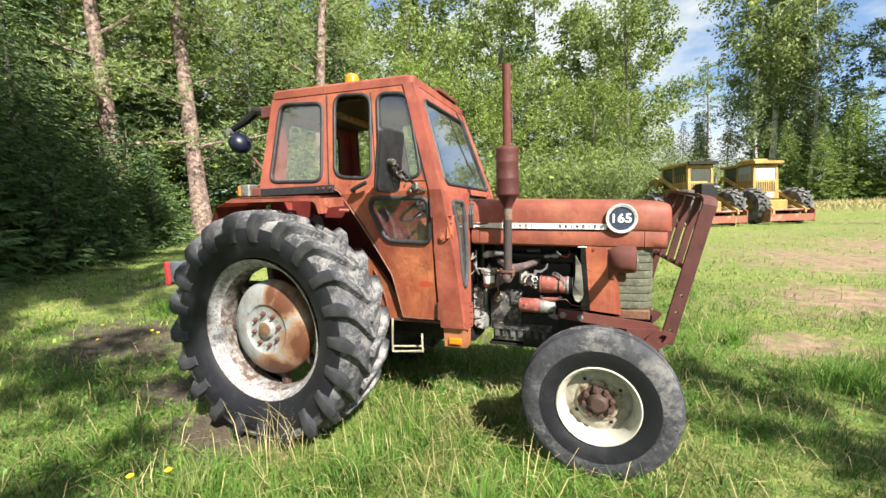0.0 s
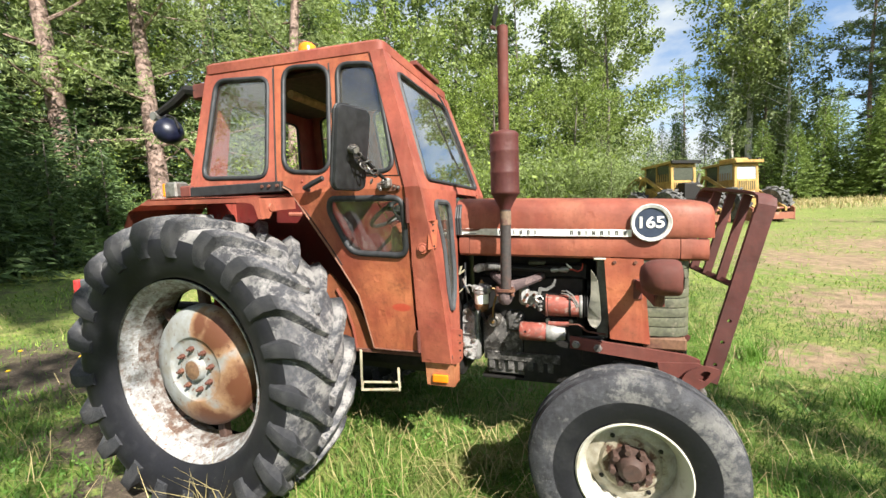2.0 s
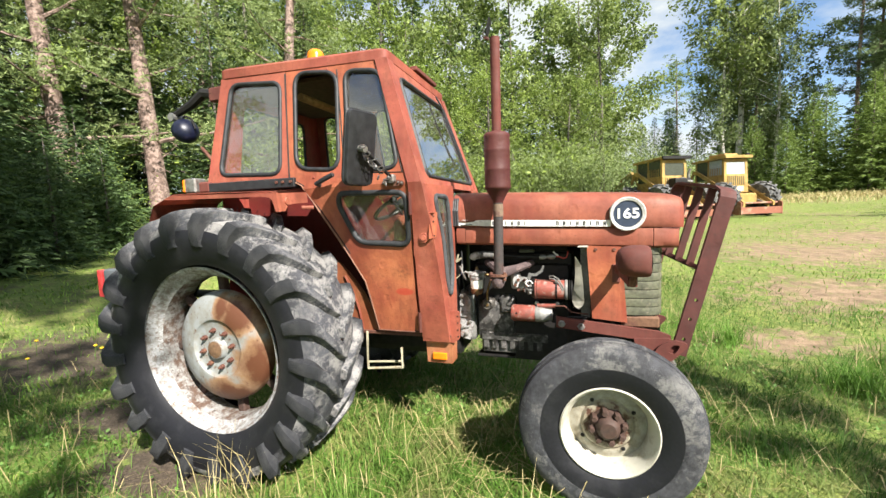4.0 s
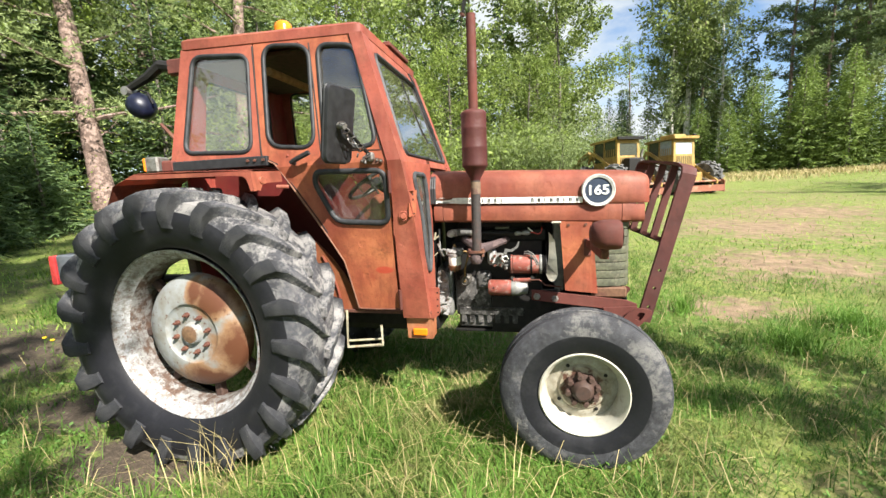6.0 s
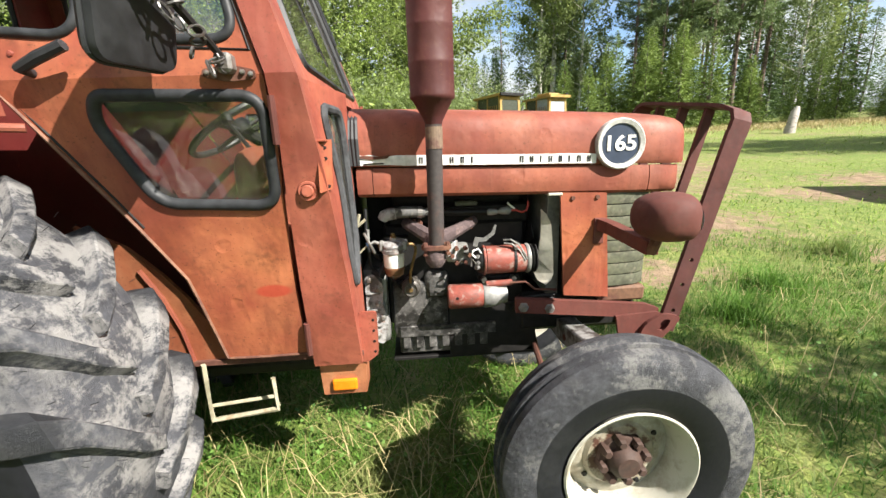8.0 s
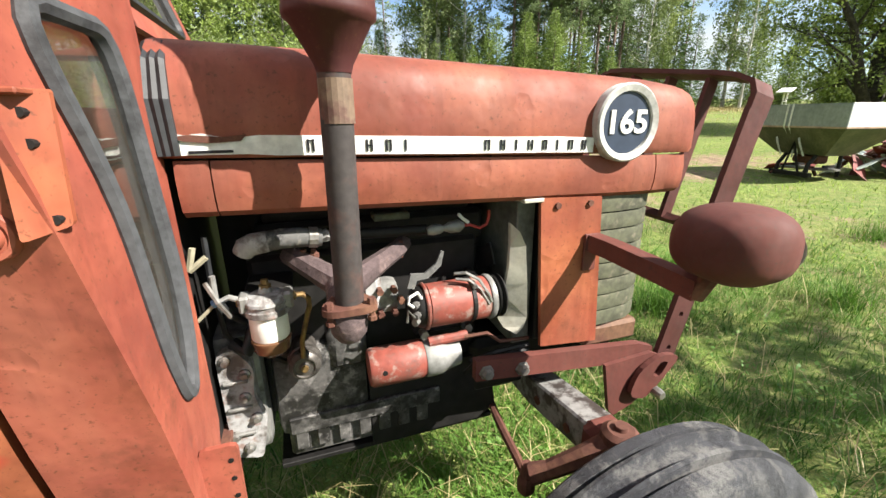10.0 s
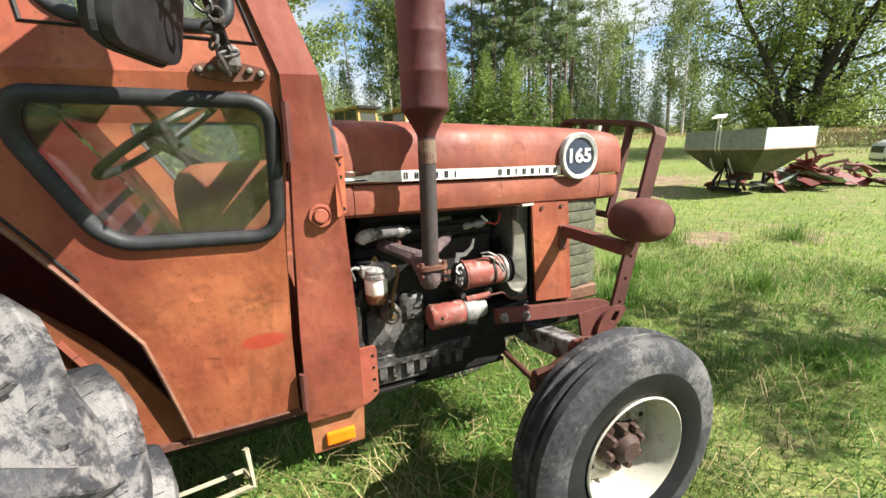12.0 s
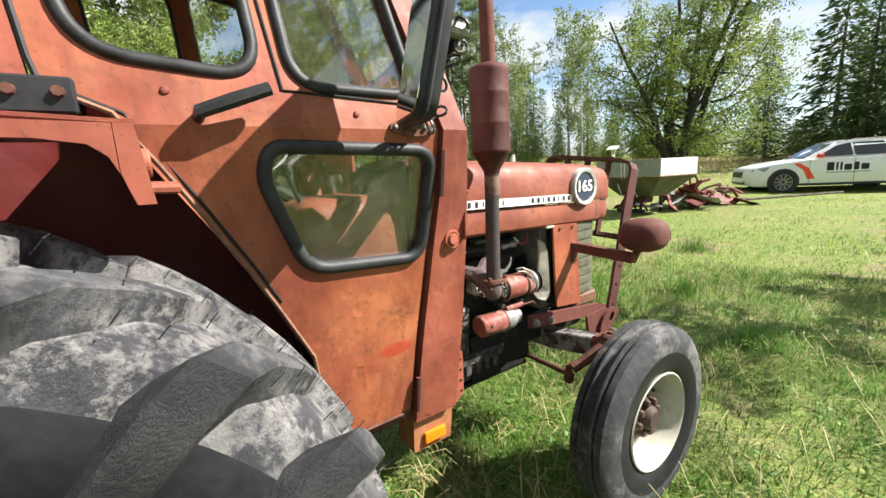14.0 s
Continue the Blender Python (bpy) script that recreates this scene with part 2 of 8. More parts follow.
def mottled(name, base, patch, lo=0.5, hi=0.62, scale=6.0, rough=0.7, grain=60.0, metal=0.0, bump=0.2, third=None):
    """A base colour with ragged patches of a second."""
    m = Mat(name, rough, metal)
    f = m.ramp(m.noise(scale, 10, 0.7), lo, hi)
    c = m.mix(f, base, patch)
    if third:
        c = m.mix(m.ramp(m.noise(scale * 2.3, 6, 0.65, shift=(5, 2, 1)), 0.55, 0.66), c, third)
    g = m.ramp(m.noise(grain, 4), 0.3, 0.7, 0.75, 1.15)
    n = m.nt.nodes.new("ShaderNodeMixRGB")
    n.blend_type = "MULTIPLY"
    n.inputs[0].default_value = 1.0
    m.link(c, n.inputs[1])
    m.link(g, n.inputs[2])
    m.color(n.outputs["Color"])
    m.bump(m.noise(grain * 0.6, 5), bump, 0.006)
    return m.m


def glass_mat(name, tint=(0.9, 0.92, 0.9), dirt=0.25, shine=0.05):
    m = Mat(name, 0.03)
    nt = m.nt
    tr = nt.nodes.new("ShaderNodeBsdfTransparent")
    tr.inputs["Color"].default_value = (*tint, 1)
    gl = nt.nodes.new("ShaderNodeBsdfGlossy")
    gl.inputs["Roughness"].default_value = 0.02
    lw = nt.nodes.new("ShaderNodeLayerWeight")
    lw.inputs["Blend"].default_value = 0.5
    pw = nt.nodes.new("ShaderNodeMath")
    pw.operation = "POWER"
    pw.inputs[1].default_value = 2.4
    m.link(lw.outputs["Facing"], pw.inputs[0])
    mx = nt.nodes.new("ShaderNodeMixShader")
    m.link(m.ramp(pw.outputs[0], 0, 1, shine, 1.0), mx.inputs[0])
    m.link(tr.outputs[0], mx.inputs[1])
    m.link(gl.outputs[0], mx.inputs[2])
    df = nt.nodes.new("ShaderNodeBsdfDiffuse")
    df.inputs["Color"].default_value = (0.42, 0.38, 0.3, 1)
    mx2 = nt.nodes.new("ShaderNodeMixShader")
    m.link(m.ramp(m.noise(9, 6, 0.6), 0.35, 0.75, dirt * 0.25, dirt), mx2.inputs[0])
    m.link(mx.outputs[0], mx2.inputs[1])
    m.link(df.outputs[0], mx2.inputs[2])
    m.link(mx2.outputs[0], nt.nodes["Material Output"].inputs["Surface"])
    return m.m


def leaf_mat(name, a, b, glow=0.35, rough=0.55, dry=None):
    """Leaves that let some light through, each clump of its own green."""
    m = Mat(name, rough)
    c = m.mix(m.island(), tuple(x * 0.72 for x in a), tuple(x * 1.2 for x in b))
    rnd = m.nt.nodes.new("ShaderNodeObjectInfo").outputs["Random"]
    c = m.mix(m.ramp(rnd, 0.15, 1.0, 0.0, 0.42), c, tuple(x * 0.45 for x in a))
    c = m.mix(m.ramp(m.noise(0.7, 3), 0.4, 0.65, 0, 0.6), c, tuple(x * 1.35 for x in b))
    if dry:
        c = m.mix(m.ramp(m.noise(1.1, 6, 0.68), 0.53, 0.68, 0, 0.8), c, dry)
    m.color(c)
    tl = m.nt.nodes.new("ShaderNodeBsdfTranslucent")
    m.link(c, tl.inputs["Color"])
    mx = m.nt.nodes.new("ShaderNodeMixShader")
    mx.inputs[0].default_value = glow
    m.link(m.bsdf.outputs[0], mx.inputs[1])
    m.link(tl.outputs[0], mx.inputs[2])
    m.link(mx.outputs[0], m.nt.nodes["Material Output"].inputs["Surface"])
    return m.m


PAINT = painted("faded_red_paint", (0.262, 0.060, 0.042), (0.37, 0.108, 0.064), wear=0.6, dust=(0.37, 0.15, 0.10), grime=0.85)
PAINT_DOOR = painted("faded_orange_door_paint", (0.28, 0.064, 0.036), (0.45, 0.150, 0.066), wear=0.6, dust=(0.48, 0.20, 0.10), scale=3.4, grime=0.85, patch=(1.02, 0.985, 0.060, 0.024, (0.40, 0.05, 0.028)))
PAINT_HOOD = painted("faded_red_hood_paint", (0.245, 0.060, 0.039), (0.36, 0.120, 0.066), wear=0.6, rough=0.56, dust=(0.39, 0.17, 0.105), grime=1.0)
# bleached paint of the indicator box; on the fender toe its paleness is sunlight
PAINT_PALE = painted("bleached_and_sunlit_paint", (0.33, 0.095, 0.045), (0.42, 0.18, 0.085), wear=0.6, dust=(0.42, 0.22, 0.12), grime=0.8)
# deeper copy of the red for inner walls, shade put into the colour
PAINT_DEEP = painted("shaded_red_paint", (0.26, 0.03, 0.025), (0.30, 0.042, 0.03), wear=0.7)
# red paint darkened to hold the deep shade under the fenders
PAINT_SHADE = painted("shade_dark_red_paint", (0.10, 0.012, 0.012), (0.13, 0.018, 0.015), wear=0.66, dust=(0.12, 0.025, 0.02), grime=0.4)
RUST = painted("rust_brown_paint", (0.105, 0.028, 0.022), (0.15, 0.043, 0.031), rust=(0.07, 0.032, 0.024), wear=0.58, rough=0.72, dust=(0.17, 0.075, 0.055))
GUARD = painted("dark_guard_paint", (0.075, 0.022, 0.020), (0.11, 0.032, 0.026), rust=(0.05, 0.025, 0.02), wear=0.56, rough=0.6, dust=(0.13, 0.06, 0.05))
RUST_IRON = mottled("rusty_iron", (0.10, 0.04, 0.028), (0.16, 0.075, 0.045), scale=9, rough=0.85)


def rubber_material(name, low, high, dust, cover, flank=None):
    """Weathered tread rubber: grey bloom, dusty scuffs with ragged edges, fine scratches."""
    m = Mat(name, 0.7)
    c = m.mix(m.ramp(m.noise(3.0, 6, 0.6), 0.36, 0.62), low, high)
    c = m.mix(m.ramp(m.noise(26, 6, 0.7, shift=(2, 2, 2)), 0.42, 0.7, 0, 0.6), c, tuple(x * 1.4 for x in high))
    area = m.ramp(m.noise(2.7, 4, 0.5, shift=(7, 1, 4)), cover - 0.06, cover + 0.06)
    scuff = m.ramp(m.noise(9, 14, 0.8, shift=(1, 3, 9)), cover, cover + 0.08, 0, 0.9)
    c = m.mix(m.times(area, scuff), c, dust)
    scratch = m.ramp(m.noise(30, 5, 0.65, (1, 0.12, 1)), 0.60, 0.66, 0, 0.55)
    c = m.mix(scratch, c, tuple(x * 0.75 for x in dust))
    c = m.mix(m.ramp(m.noise(55, 6, 0.75, shift=(5, 5, 0)), 0.60, 0.70, 0, 0.8), c, tuple(x * 0.7 for x in low))
    if flank:
        # the ends of the bars that never touch the ground stay black
        sep = m.nt.nodes.new("ShaderNodeSeparateXYZ")
        m.link(m.tc, sep.inputs[0])
        n = m.nt.nodes.new("ShaderNodeMath")
        n.operation = "ABSOLUTE"
        m.link(sep.outputs["Y"], n.inputs[0])
        k = m.nt.nodes.new("ShaderNodeMath")
        k.operation = "ADD"
        m.link(n.outputs[0], k.inputs[0])
        m.link(m.ramp(m.noise(7, 6, 0.7, shift=(3, 8, 1)), 0.25, 0.75, -0.05, 0.05), k.inputs[1])
        c = m.mix(m.ramp(k.outputs[0], flank - 0.025, flank + 0.03, 0, 0.9), c, low)
    m.color(c)
    m.bump(m.noise(34, 9, 0.78), 0.8, 0.010)
    return m.m


RUBBER = rubber_material("dusty_tread_rubber", (0.013, 0.013, 0.016), (0.058, 0.059, 0.067), (0.25, 0.24, 0.23), 0.47)
RUBBER_LUG = rubber_material("worn_lug_rubber", (0.014, 0.015, 0.018), (0.064, 0.066, 0.075), (0.26, 0.25, 0.24), 0.465, 0.18)
RUBBER_DUSTY = rubber_material("dusty_front_tyre_rubber", (0.020, 0.020, 0.023), (0.056, 0.057, 0.064), (0.16, 0.155, 0.148), 0.50)
RUBBER_SIDE = mottled("black_tyre_rubber", (0.009, 0.009, 0.012), (0.024, 0.024, 0.027), 0.50, 0.72, 6, 0.5, 70, bump=0.12)
RIM = mottled("weathered_galvanised_rim", (0.36, 0.365, 0.37), (0.17, 0.15, 0.13), 0.44, 0.60, 26, 0.55, 90, third=(0.15, 0.085, 0.06))
RIM_WELL = mottled("rusty_rim_well", (0.10, 0.062, 0.045), (0.27, 0.265, 0.255), 0.44, 0.58, 18, 0.7, 80, third=(0.05, 0.03, 0.022))


def disc_material():
    """Grey wheel paint, rust bleeding in from the edge."""
    m = Mat("rust_bleeding_wheel_disc", 0.5)
    sep = m.nt.nodes.new("ShaderNodeSeparateXYZ")
    m.link(m.tc, sep.inputs[0])
    grey = m.mix(m.ramp(m.noise(14, 6, 0.65), 0.4, 0.7), (0.25, 0.265, 0.265), (0.18, 0.165, 0.135))
    total = m.ramp(sep.outputs["X"], 0.06, 0.42, 0, 0.75)
    for x, z, rx, rz in ((0.15, 0.88, 0.13, 0.13), (0.25, 0.60, 0.14, 0.22), (0.06, 0.43, 0.24, 0.10), (0.04, 0.93, 0.06, 0.09)):
        mp = m.nt.nodes.new("ShaderNodeMapping")
        mp.inputs["Location"].default_value = (-x / rx, 0, -z / rz)
        mp.inputs["Scale"].default_value = (1 / rx, 0, 1 / rz)
        ln = m.nt.nodes.new("ShaderNodeVectorMath")
        ln.operation = "LENGTH"
        m.link(m.tc, mp.inputs["Vector"])
        m.link(mp.outputs["Vector"], ln.inputs[0])
        n = m.nt.nodes.new("ShaderNodeMath")
        n.operation = "MAXIMUM"
        m.link(total, n.inputs[0])
        m.link(m.ramp(ln.outputs["Value"], 0.25, 1.35, 1.1, 0), n.inputs[1])
        total = n.outputs[0]
    n = m.nt.nodes.new("ShaderNodeMath")
    n.operation = "ADD"
    m.link(total, n.inputs[0])
    m.link(m.ramp(m.noise(6, 7, 0.65), 0.25, 0.75, -0.45, 0.45), n.inputs[1])
    c = m.mix(m.ramp(n.outputs[0], 0.25, 0.55, 0, 0.85), grey, (0.235, 0.125, 0.055))
    c = m.mix(m.ramp(n.outputs[0], 0.55, 0.95), c, (0.095, 0.036, 0.018))
    m.color(m.mix(m.ramp(m.noise(30, 5, 0.7, shift=(8, 1, 2)), 0.60, 0.66), c, (0.10, 0.045, 0.025)))
    m.bump(m.noise(30, 5), 0.2, 0.005)
    return m.m


DISC = disc_material()


def cream_material(x, z):
    """Cream wheel paint, stained brown round the hub at (x, z)."""
    m = Mat("cream_wheel_paint", 0.5)
    c = m.mix(m.ramp(m.noise(8, 7, 0.65), 0.5, 0.68), (0.43, 0.41, 0.345), (0.27, 0.24, 0.18))
    mp = m.nt.nodes.new("ShaderNodeMapping")
    mp.inputs["Location"].default_value = (-x, 0, -z)
    mp.inputs["Scale"].default_value = (1, 0, 1)
    ln = m.nt.nodes.new("ShaderNodeVectorMath")
    ln.operation = "LENGTH"
    m.link(m.tc, mp.inputs["Vector"])
    m.link(mp.outputs["Vector"], ln.inputs[0])
    n = m.nt.nodes.new("ShaderNodeMath")
    n.operation = "ADD"
    m.link(m.ramp(ln.outputs["Value"], 0.075, 0.20, 1.05, 0), n.inputs[0])
    m.link(m.ramp(m.noise(24, 6, 0.7), 0.2, 0.8, -0.6, 0.6), n.inputs[1])
    c = m.mix(m.ramp(n.outputs[0], 0.15, 0.75, 0, 0.75), c, (0.20, 0.165, 0.11))
    m.color(m.mix(m.ramp(n.outputs[0], 0.8, 1.0), c, (0.08, 0.038, 0.026)))
    m.bump(m.noise(30, 5), 0.15, 0.004)
    return m.m


CREAM = cream_material(2.105, 0.408)
HUB_IRON = mottled("greasy_rusty_hub", (0.06, 0.034, 0.026), (0.05, 0.034, 0.028), scale=14, rough=0.7)
GASKET = plain("black_window_rubber", (0.022, 0.023, 0.025), 0.55, vary=0.5)
BLACK = plain("black_plastic", (0.02, 0.02, 0.022), 0.45, vary=0.4)
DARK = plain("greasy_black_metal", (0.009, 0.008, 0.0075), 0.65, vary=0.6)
ENGINE = mottled("oily_grey_castings", (0.088, 0.084, 0.080), (0.018, 0.017, 0.016), 0.45, 0.58, 13, 0.55, 90, third=(0.20, 0.19, 0.18))
WHITEWASH = mottled("chalky_white_casting", (0.36, 0.355, 0.35), (0.12, 0.105, 0.095), 0.48, 0.60, 15, 0.6, 50, third=(0.24, 0.17, 0.15))
HOSE_GREY = mottled("dusty_perished_hose", (0.115, 0.113, 0.108), (0.03, 0.03, 0.03), 0.52, 0.62, 14, 0.8, 60, third=(0.24, 0.225, 0.20))
BRASS = mottled("tarnished_brass", (0.22, 0.14, 0.055), (0.10, 0.06, 0.03), scale=14, rough=0.5, metal=0.5)
ALLOY = mottled("dull_alloy_casting", (0.26, 0.255, 0.24), (0.09, 0.085, 0.08), 0.5, 0.66, 12, 0.5, 50, metal=0.3)
STEEL = mottled("dull_steel", (0.30, 0.29, 0.27), (0.12, 0.09, 0.07), 0.5, 0.7, 15, 0.45, 50, metal=0.7)
PIPE = mottled("soot_grey_exhaust_pipe", (0.045, 0.038, 0.036), (0.085, 0.042, 0.034), 0.5, 0.7, 10, 0.75, 60)
ENGINE_RED = mottled("chipped_red_unit", (0.24, 0.062, 0.045), (0.14, 0.075, 0.06), 0.5, 0.62, 12, 0.55, 50, third=(0.28, 0.2, 0.17))
CHAIN = mottled("dull_grey_chain_steel", (0.12, 0.115, 0.11), (0.07, 0.05, 0.04), scale=20, rough=0.45, metal=0.6)
RING = mottled("chalky_badge_ring", (0.52, 0.51, 0.48), (0.38, 0.36, 0.33), 0.5, 0.65, 14, 0.5, 60)
WHITE = plain("white_enamel", (0.75, 0.74, 0.70), 0.4, vary=0.1)
DECAL = mottled("peeling_white_strip", (0.72, 0.71, 0.67), (0.45, 0.40, 0.35), 0.6, 0.7, 12, 0.5, 40, bump=0.05)
NAVY = plain("slate_blue_badge", (0.035, 0.047, 0.075), 0.45, vary=0.15)
INK = plain("black_ink", (0.01, 0.01, 0.012), 0.5, vary=0.2)
ORANGE = plain("orange_lens", (0.80, 0.20, 0.01), 0.25, vary=0.15)
GRILLE = mottled("olive_grey_grille", (0.115, 0.118, 0.075), (0.055, 0.055, 0.04), 0.42, 0.66, 12, 0.65, 60, third=(0.16, 0.145, 0.105))
STRAW_STEEL = mottled("bare_pale_step_steel", (0.34, 0.31, 0.22), (0.25, 0.17, 0.10), 0.55, 0.7, 18, 0.5, 50)
AXLE = mottled("worn_grey_axle_beam", (0.25, 0.245, 0.235), (0.055, 0.045, 0.04), 0.44, 0.54, 14, 0.55, 40)
GLASS = glass_mat("dusty_window_glass", dirt=0.055, shine=0.12)
GLASS_CLEAN = glass_mat("clear_glass", dirt=0.05, shine=0.38)
WORK_BLUE = plain("dark_blue_lamp_shell", (0.006, 0.008, 0.022), 0.4, vary=0.4)
YELLOW = painted("faded_yellow_paint", (0.36, 0.225, 0.06), (0.45, 0.31, 0.10), rust=(0.14, 0.07, 0.035), wear=0.58, dust=(0.52, 0.40, 0.20), grime=1.0, scale=1.3)


# ---- ground ----
BARE = [(-3.0, 0.0, 1.0, 0.3), (-1.25, -0.65, 0.5, 0.22), (6.5, 7.5, 2.1, 0.6), (8.8, 10.2, 2.0, 0.7), (5.3, 3.9, 1.4, 0.3), (11.5, 6.5, 1.4, 0.4), (6.5, 1.95, 0.55, 0.2), (7.7, 1.4, 0.55, 0.2), (-0.35, -0.98, 0.55, 0.25), (3.9, 2.1, 0.7, 0.2), (9.0, 5.4, 1.2, 0.3)]


def ground_z(x, y):
    """The ground's height: flat under the tractor, rising towards the forest."""
    d = np.hypot(x - 1.0, y + 0.5)
    s = np.clip((d - 2.0) / 5.0, 0, 1)
    s = s * s * (3 - 2 * s)
    z = s * (0.05 + 0.036 * np.clip(y, 0, 70) + 0.02 * np.clip(y - 22, 0, 40) + 0.085 * np.clip(-x - 1.2, 0, 14) + 0.028 * np.clip(x - 9, 0, 45))
    far = np.clip((d - 3) / 6, 0, 1)
    z = z - 0.05 * np.exp(-(x ** 2 + (y + 0.8) ** 2) / 0.3)
    return z + far * 0.05 * np.sin(x * 0.6 + 1.3) * np.cos(y * 0.5) + 0.012 * np.sin(x * 2.1 + y * 1.3) * np.cos(1.7 * y - x)


def ground_material():
    m = Mat("meadow_soil", 0.9)
    green = m.mix(m.ramp(m.noise(0.5, 6, 0.6), 0.35, 0.65), (0.14, 0.21, 0.035), (0.26, 0.30, 0.07))
    green = m.mix(m.ramp(m.noise(2.6, 7, 0.7, shift=(3, 1, 0)), 0.45, 0.68), green, (0.29, 0.26, 0.10))
    green = m.mix(m.ramp(m.noise(9, 8, 0.75, shift=(1, 6, 0)), 0.42, 0.6), green, (0.11, 0.165, 0.028))
    green = m.mix(m.ramp(m.noise(45, 5, 0.7), 0.45, 0.65, 0, 0.7), green, (0.06, 0.075, 0.02))
    geo = m.nt.nodes.new("ShaderNodeNewGeometry").outputs["Position"]
    total = None
    for x, y, r, flat in BARE:
        mp = m.nt.nodes.new("ShaderNodeMapping")
        mp.vector_type = "POINT"
        mp.inputs["Location"].default_value = (-x / r, -y / (r * (0.45 + flat)), 0)
        mp.inputs["Scale"].default_value = (1 / r, 1 / (r * (0.45 + flat)), 0)
        m.link(geo, mp.inputs["Vector"])
        ln = m.nt.nodes.new("ShaderNodeVectorMath")
        ln.operation = "LENGTH"
        m.link(mp.outputs["Vector"], ln.inputs[0])
        v = m.ramp(ln.outputs["Value"], 0.2, 1.6, 1.3 if x < 0 else 1, 0)
        if total is None:
            total = v
        else:
            n = m.nt.nodes.new("ShaderNodeMath")
            n.operation = "MAXIMUM"
            m.link(total, n.inputs[0])
            m.link(v, n.inputs[1])
            total = n.outputs[0]
    n = m.nt.nodes.new("ShaderNodeMath")
    n.operation = "ADD"
    m.link(total, n.inputs[0])
    m.link(m.ramp(m.noise(4.6, 9, 0.78), 0.2, 0.8, -1.3, 1.1), n.inputs[1])
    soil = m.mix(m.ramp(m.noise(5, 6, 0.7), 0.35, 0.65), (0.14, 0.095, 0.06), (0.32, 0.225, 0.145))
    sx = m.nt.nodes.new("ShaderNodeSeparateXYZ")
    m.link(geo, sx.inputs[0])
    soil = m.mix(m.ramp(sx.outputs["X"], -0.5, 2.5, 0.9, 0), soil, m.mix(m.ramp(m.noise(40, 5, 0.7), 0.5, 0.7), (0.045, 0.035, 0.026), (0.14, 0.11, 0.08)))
    worn = m.times(m.ramp(m.noise(0.33, 3, 0.5, shift=(5, 3, 0)), 0.46, 0.6), m.ramp(m.noise(3.2, 9, 0.74, shift=(2, 2, 0)), 0.47, 0.6, 0, 0.85))
    green = m.mix(worn, green, soil)
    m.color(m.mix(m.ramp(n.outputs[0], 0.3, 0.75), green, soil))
    m.bump(m.noise(18, 6, 0.7), 0.7, 0.05)
    return m.m


def make_ground():
    rings = [0.0]
    while rings[-1] < 600:
        rings.append(rings[-1] + max(0.22, rings[-1] * 0.05))
    n = 160
    r = np.array(rings)[:, None]
    a = (np.arange(n) / n * 2 * np.pi)[None]
    x, y = 1.0 + r * np.cos(a), -0.5 + r * np.sin(a)
    v = np.stack([x, y, ground_z(x, y)], -1).reshape(-1, 3)
    i = np.arange(len(rings) - 1)[:, None] * n
    k = np.arange(n)[None]
    f = np.stack([i + k, i + n + k, i + n + (k + 1) % n, i + (k + 1) % n], -1).reshape(-1, 4)
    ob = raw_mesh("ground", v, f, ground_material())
    ob.data.polygons.foreach_set("use_smooth", np.ones(len(f), bool))
    return tagged(ob, "grassy meadow ground with bare brown patches", "ground", kind="structure")


make_ground()


# ---- trees ----
BARK_PINE = mottled("scaly_pine_bark", (0.13, 0.088, 0.070), (0.30, 0.215, 0.18), 0.45, 0.55, 6, 0.9, 14, bump=1.0, third=(0.07, 0.05, 0.042))
BARK_GREY = mottled("grey_bark", (0.10, 0.085, 0.07), (0.17, 0.15, 0.13), 0.45, 0.6, 6, 0.9, 25, bump=0.6)
BARK_BIRCH = mottled("white_birch_bark", (0.58, 0.55, 0.50), (0.10, 0.09, 0.08), 0.55, 0.62, 3.5, 0.8, 15, bump=0.4)
# near-black bark: backlit and forest-edge stems have their shade in the colour
BARK_DARK = mottled("shade_dark_bark", (0.035, 0.03, 0.026), (0.07, 0.06, 0.05), 0.45, 0.6, 6, 0.9, 25, bump=0.6)
LEAF_DECID = leaf_mat("green_broad_leaves", (0.085, 0.15, 0.026), (0.24, 0.31, 0.065), glow=0.38)
LEAF_OLD = leaf_mat("old_tree_leaves", (0.085, 0.14, 0.03), (0.22, 0.28, 0.065), glow=0.45)
LEAF_BIRCH = leaf_mat("birch_leaves", (0.11, 0.17, 0.045), (0.26, 0.31, 0.09), glow=0.4)
LEAF_SPRUCE = leaf_mat("spruce_needles", (0.035, 0.07, 0.024), (0.10, 0.155, 0.05), glow=0.25)
LEAF_YOUNG = leaf_mat("young_spruce_needles", (0.08, 0.14, 0.032), (0.20, 0.27, 0.06), glow=0.33)
LEAF_ASPEN = leaf_mat("aspen_leaves", (0.085, 0.14, 0.035), (0.23, 0.285, 0.08), glow=0.38)
LEAF_WEEP = leaf_mat("drooping_birch_leaves", (0.07, 0.115, 0.04), (0.19, 0.235, 0.085), glow=0.36)
LEAF_FAR_PINE = leaf_mat("dark_pine_needles", (0.085, 0.135, 0.055), (0.19, 0.25, 0.10), glow=0.3)
LEAF_PINE = leaf_mat("pine_needles", (0.13, 0.19, 0.06), (0.27, 0.33, 0.13), glow=0.35)
RNG = np.random.default_rng(7)


def unit(n):
    v = RNG.normal(size=(n, 3))
    return v / np.linalg.norm(v, axis=1, keepdims=True)


